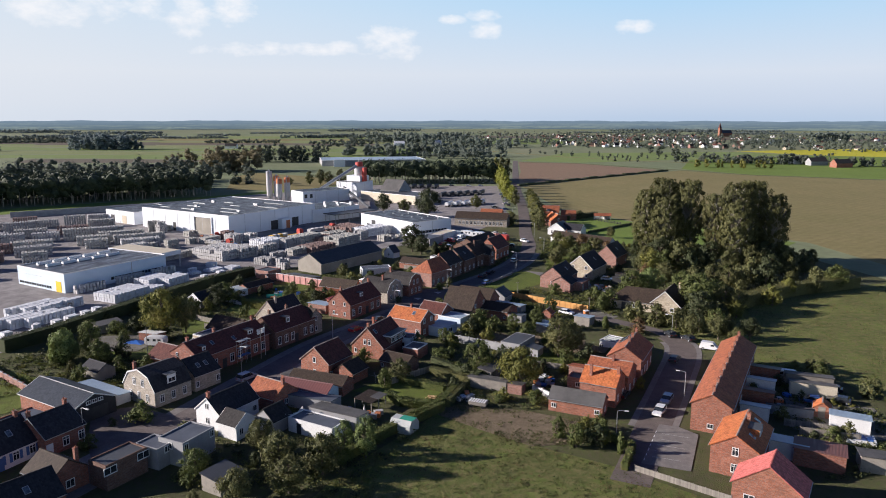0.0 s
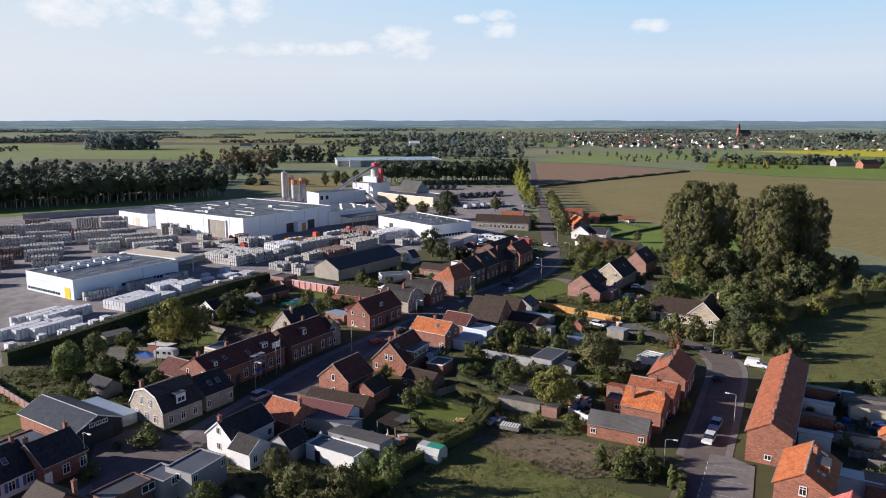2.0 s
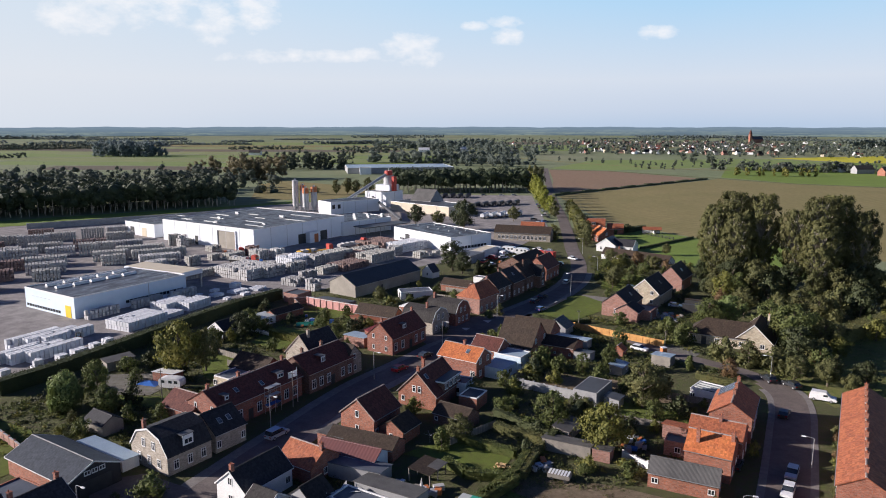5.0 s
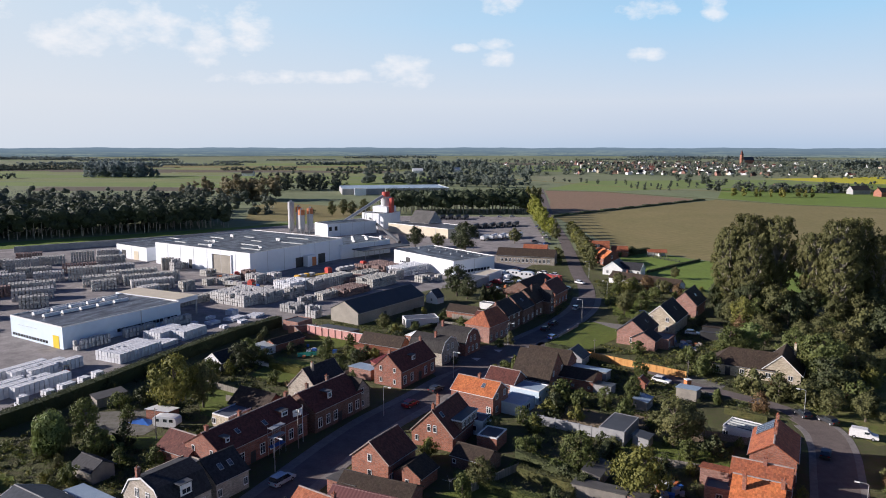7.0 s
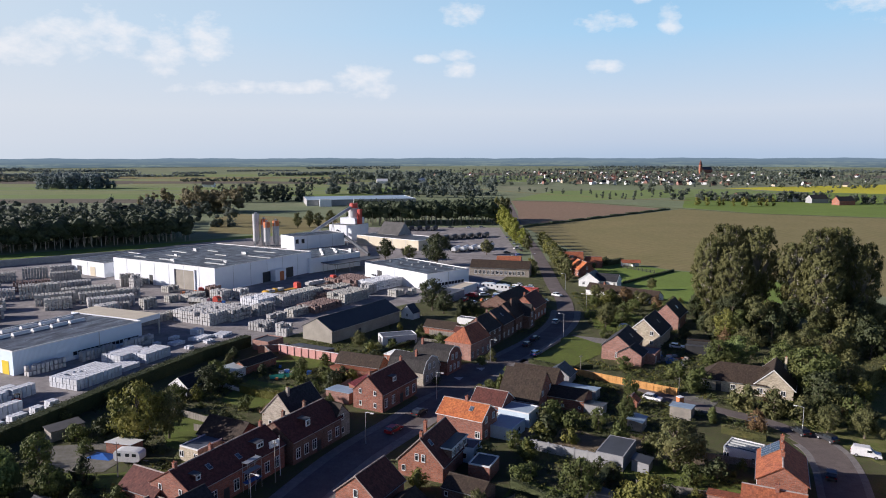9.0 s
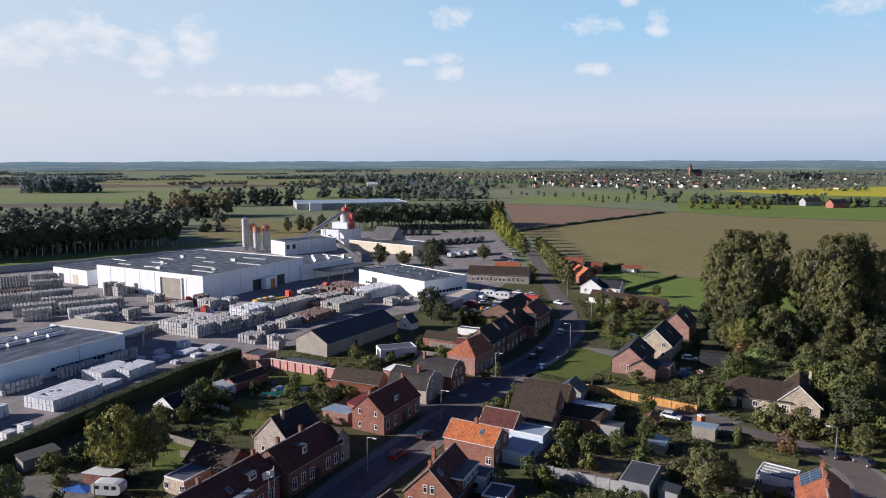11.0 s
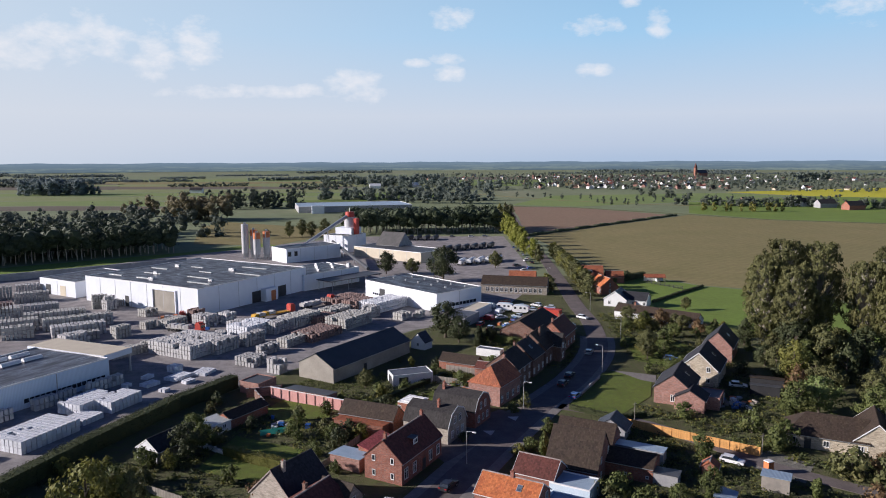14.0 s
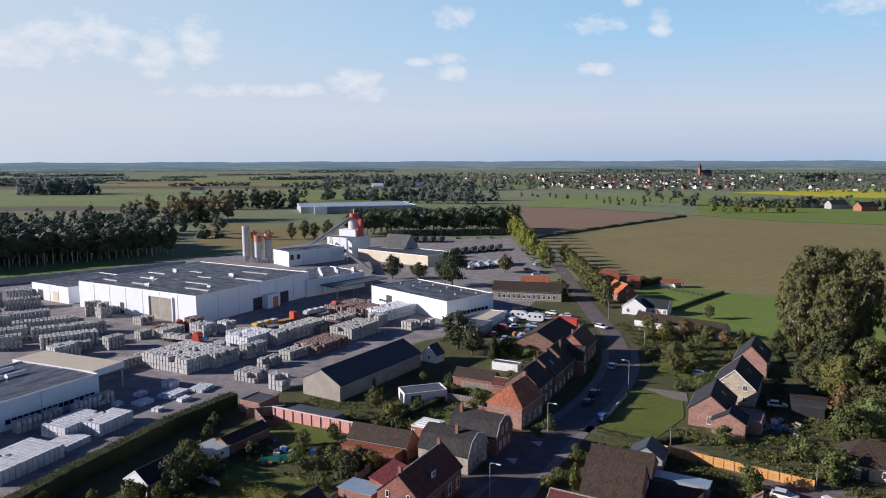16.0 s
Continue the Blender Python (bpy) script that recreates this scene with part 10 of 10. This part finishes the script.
def far_house(x, y, heading, L, W, ze, zr, wm, rm, label):
    h = thing("village_house", x, y, heading, label, "house", "distant village houses")
    key = (L, W, ze, zr, wm.name, rm.name)
    if key not in FARH:
        b = W / 2
        wall = Shape().prism([(-b, 0), (b, 0), (b, ze), (0, zr - 0.05), (-b, ze)], -L / 2, L / 2)
        roof = Shape()
        for s in (-1, 1):
            roof.add([(-L / 2 - 0.2, s * (b + 0.3), ze - 0.2), (L / 2 + 0.2, s * (b + 0.3), ze - 0.2), (L / 2 + 0.2, 0, zr + 0.2), (-L / 2 - 0.2, 0, zr + 0.2)], [(0, 1, 2, 3) if s < 0 else (3, 2, 1, 0)])
        FARH[key] = (wall.mesh("wall", wm), roof.mesh("roof", rm))
    a, b_ = FARH[key]
    part("wall", a, wm, h)
    part("roof", b_, rm, h)


rng = random.Random(12)
kinds = [(WHITE_WALL, TILE_GREY, "white gabled house in the distant village"), (WHITE_WALL, TILE_RED, "white village house with red-brown roof"), (BRICK_DARK, TILE_BROWN, "brick village house with dark brown roof"),
         (WHITE_WALL, TILE_BLACK, "white village house with dark roof"), (BRICK_PINK, TILE_BROWN, "brick village house with brown roof"), (BRICK_YELLOW, TILE_GREY, "cream village house with grey roof")]
for i in range(250):
    a = radians(rng.gauss(73, 6.5))
    r = 1390 + 1000 * rng.random() ** 1.2
    wm, rm, lb = kinds[rng.randrange(6)]
    far_house(r * math.cos(a), 80 + r * math.sin(a), rng.choice((20, 60, 110, 150)), rng.choice((8, 9.5, 11)), rng.choice((7, 8)), rng.choice((3.0, 4.4)), rng.choice((6.8, 8.0)), wm, rm, lb)
for x, y, hd, wm, rm, lb in ((438, 914, 20, WHITE_WALL, TILE_GREY, "white farmhouse by the hedgerow"), (447, 886, 10, GREY_WALL, TILE_GREY, "long pale grey farm shed with grey roof"), (458, 850, 15, BRICK_ORANGE, TILE_GREY, "brick barn with grey roof"),
                             (380, 940, 30, BRICK_PINK, TILE_GREY, "salmon brick farmhouse among the trees"), (-300, 720, 40, BRICK_DARK, TILE_GREY, "farm with grey roof in the trees"),
                             (-120, 1500, 10, WHITE_WALL, WHITE_TRIM, "long white greenhouse in the fields"), (-40, 1560, 10, WHITE_WALL, WHITE_TRIM, "long white greenhouse in the fields"), (-420, 1330, 0, WHITE_WALL, TILE_GREY, "white farm building among fields"), (60, 1480, 30, WHITE_WALL, TILE_RED, "white farmhouse with a red-brown roof")):
    far_house(x, y, hd, 22, 11, 5.0, 9.5, wm, rm, lb)
ch = thing("church", 842, 2300, 25, "red brick village church with a pointed tower", "church")
part("nave", Shape().prism([(-8, 0), (8, 0), (8, 12), (0, 21), (-8, 12)], -18, 22), BRICK_RED, ch)
part("nave_roof", Shape().add([(-18.3, -8.5, 11.6), (22.3, -8.5, 11.6), (22.3, 0, 21.3), (-18.3, 0, 21.3), (-18.3, 8.5, 11.6), (22.3, 8.5, 11.6)], [(0, 1, 2, 3), (3, 2, 5, 4)]), TILE_SLATE, ch)
part("tower", Shape().box(-26, -3.6, 0, -18.02, 3.6, 27), BRICK_ORANGE, ch)
part("spire", Shape().add([(-26.2, -3.8, 27.02), (-17.9, -3.8, 27.02), (-17.9, 3.8, 27.02), (-26.2, 3.8, 27.02), (-22, 0, 44)], [(0, 1, 4), (1, 2, 4), (2, 3, 4), (3, 0, 4)]), TILE_RED, ch)
for z in (15, 21):
    part("belfry_window", Shape().box(-24, -3.66, z, -21, -3.602, z + 4), DOOR_DARK, ch)


# ---- low growth: tufts in the fields and plants in the gardens ----
def tufts(name, label, spots, material, size, per, spread):
    """Tussocks of upright blades: one object for all."""
    rng = np.random.default_rng(len(spots))
    v, f = [], []
    for x, y, k in spots:
        for _ in range(per):
            a = rng.uniform(0, 6.283)
            px_, py_ = x + rng.normal(0, spread * k), y + rng.normal(0, spread * k)
            w, h = size * k * rng.uniform(0.5, 1.0), size * k * rng.uniform(0.6, 1.5)
            dx, dy = w * math.cos(a), w * math.sin(a)
            lx, ly = rng.normal(0, 0.4 * h), rng.normal(0, 0.4 * h)
            n = len(v)
            v += [(px_ - dx, py_ - dy, 0.08), (px_ + dx, py_ + dy, 0.08), (px_ + dx * 0.6 + lx, py_ + dy * 0.6 + ly, 0.08 + h), (px_ - dx * 0.6 + lx, py_ - dy * 0.6 + ly, 0.08 + h * 0.9)]
            f.append((n, n + 1, n + 2, n + 3))
    return tagged(part(name, Shape().add(v, f), material), label, "plants", kind="stuff")


rng = random.Random(91)


def sow(poly, n, k0, k1, skip=None):
    xs, ys = [q[0] for q in poly], [q[1] for q in poly]
    o = []
    while len(o) < n:
        x, y = rng.uniform(min(xs), max(xs)), rng.uniform(min(ys), max(ys))
        if inside(poly, x, y) and not (skip and skip(x, y)):
            o.append((x, y, rng.uniform(k0, k1)))
    return o


FIELD_POLY = [(-8, 92), (0, 113), (10, 129), (15, 137), (24, 130), (31, 123), (40, 118), (45, 115), (58, 104), (62, 60), (-10, 40)]
PASTURE_POLY = [(84, 160), (92, 205), (100, 235), (170, 250), (300, 260), (320, 120), (180, 90), (108, 128), (99, 160)]
SOIL_POLY = [(12, 137), (18, 140), (30, 138), (41, 133), (40, 124), (31, 122.5), (22, 129)]
tufts("grass_tufts", "tussocks of green grass in the field", sow(FIELD_POLY, 6500, 0.4, 1.2), LEAF_GREEN, 0.12, 6, 0.4)
tufts("dry_tufts", "dry straw-coloured tussocks in the field", sow(FIELD_POLY, 1800, 0.4, 1.2), LEAF_BROWN, 0.11, 6, 0.4)
tufts("grass_tufts", "tussocks of green grass in the pasture", sow(PASTURE_POLY, 6500, 0.5, 1.6), LEAF_GREEN, 0.13, 6, 0.9)
tufts("dry_tufts", "dry brownish tussocks in the pasture", sow(PASTURE_POLY, 2200, 0.5, 1.6), LEAF_BROWN, 0.12, 6, 1.2)
tufts("grass_tufts", "long grass on the plot behind the barn", [q for q in sow([(-44, 250), (-24, 252), (6, 262), (10, 276), (-16, 262), (-40, 262)], 900, 0.5, 1.4) if not built_on(q[0], q[1], 0.3)], LEAF_GREEN, 0.15, 7, 0.6)
tufts("weeds", "weeds along the bare soil plot", [q for q in sow(SOIL_POLY, 700, 0.5, 1.5) if rng.random() < 0.12 or q[1] < 128 or q[1] > 136.5 or q[0] > 37], LEAF_OLIVE, 0.12, 8, 0.3)
clods = Shape()
for x, y, k in sow(SOIL_POLY, 420, 0.4, 1.3):
    r = 0.13 * k
    a = rng.uniform(0, 6.283)
    clods.add([(x + r * math.cos(a + q * 1.571) * rng.uniform(0.7, 1.3), y + r * math.sin(a + q * 1.571) * rng.uniform(0.7, 1.3), 0.07) for q in range(4)] + [(x, y, 0.075 + r * rng.uniform(0.5, 0.9))], [(0, 1, 4), (1, 2, 4), (2, 3, 4), (3, 0, 4)])
tagged(part("soil_clods", clods, SOIL), "loose clods of trampled brown soil", "soil", kind="stuff")


def taken(x, y):
    return built_on(x, y, 0.5) or any(inside(q, x, y) for q in OPEN_LAWNS) or near_line(MAIN, x, y, 5.6) or near_line(SIDE, x, y, 4.6)


def bedding(name, label, blocks, n, material, leaf):
    """Low shrubs and perennials as heaps of leaf sprays."""
    grow = np.random.default_rng(n)
    s = Shape()
    for blk in blocks:
        for x, y, k in sow(blk, n, 0.35, 1.25, taken):
            leaf_quads(s, grow, [(x + rng.uniform(-k, k), y + rng.uniform(-k, k), 0.35 * k) for _ in range(4)], [0.6 * k] * 4, 30, leaf, 0.8)
    tagged(part(name, s, material), label, "plants", kind="stuff")


GARDENS = ([(-84, 162), (-62, 166), (-46, 186), (-36, 204), (-50, 215), (-76, 205)], [(-56, 205), (-34, 204), (-14, 236), (-24, 250), (-44, 240)], [(-24, 215), (-4, 222), (12, 262), (4, 272), (-22, 250)],
           [(12, 190), (40, 184), (58, 196), (44, 210), (20, 205)], [(-26, 108), (4, 104), (10, 128), (-14, 142), (-30, 130)], [(50, 260), (74, 262), (88, 300), (70, 318), (54, 312)], [(76, 112), (98, 118), (96, 160), (84, 160)],
           [(4, 142), (34, 138), (54, 160), (50, 178), (20, 178)], [(-66, 140), (-52, 140), (-40, 166), (-52, 176), (-66, 160)], [(10, 270), (38, 268), (44, 330), (24, 340), (8, 300)],
           [(36, 216), (54, 198), (66, 206), (60, 224), (40, 238)], [(55, 226), (70, 226), (86, 250), (72, 264), (58, 250)], [(50, 280), (64, 300), (66, 336), (52, 334), (52, 300)], [(14, 206), (36, 196), (40, 214), (34, 228), (24, 228)], [(-100, 150), (-84, 166), (-70, 162), (-64, 148), (-74, 140)], [(56, 196), (66, 186), (82, 190), (84, 204), (66, 206)])
bedding("garden_plants", "mixed green plants in the garden beds", GARDENS, 105, LEAF_GREEN, 0.20)
bedding("garden_plants", "olive and yellowing plants in the beds", GARDENS, 55, LEAF_YELLOW, 0.18)
bedding("garden_plants", "dark ground cover under the fences", GARDENS, 60, LEAF_DARK, 0.22)
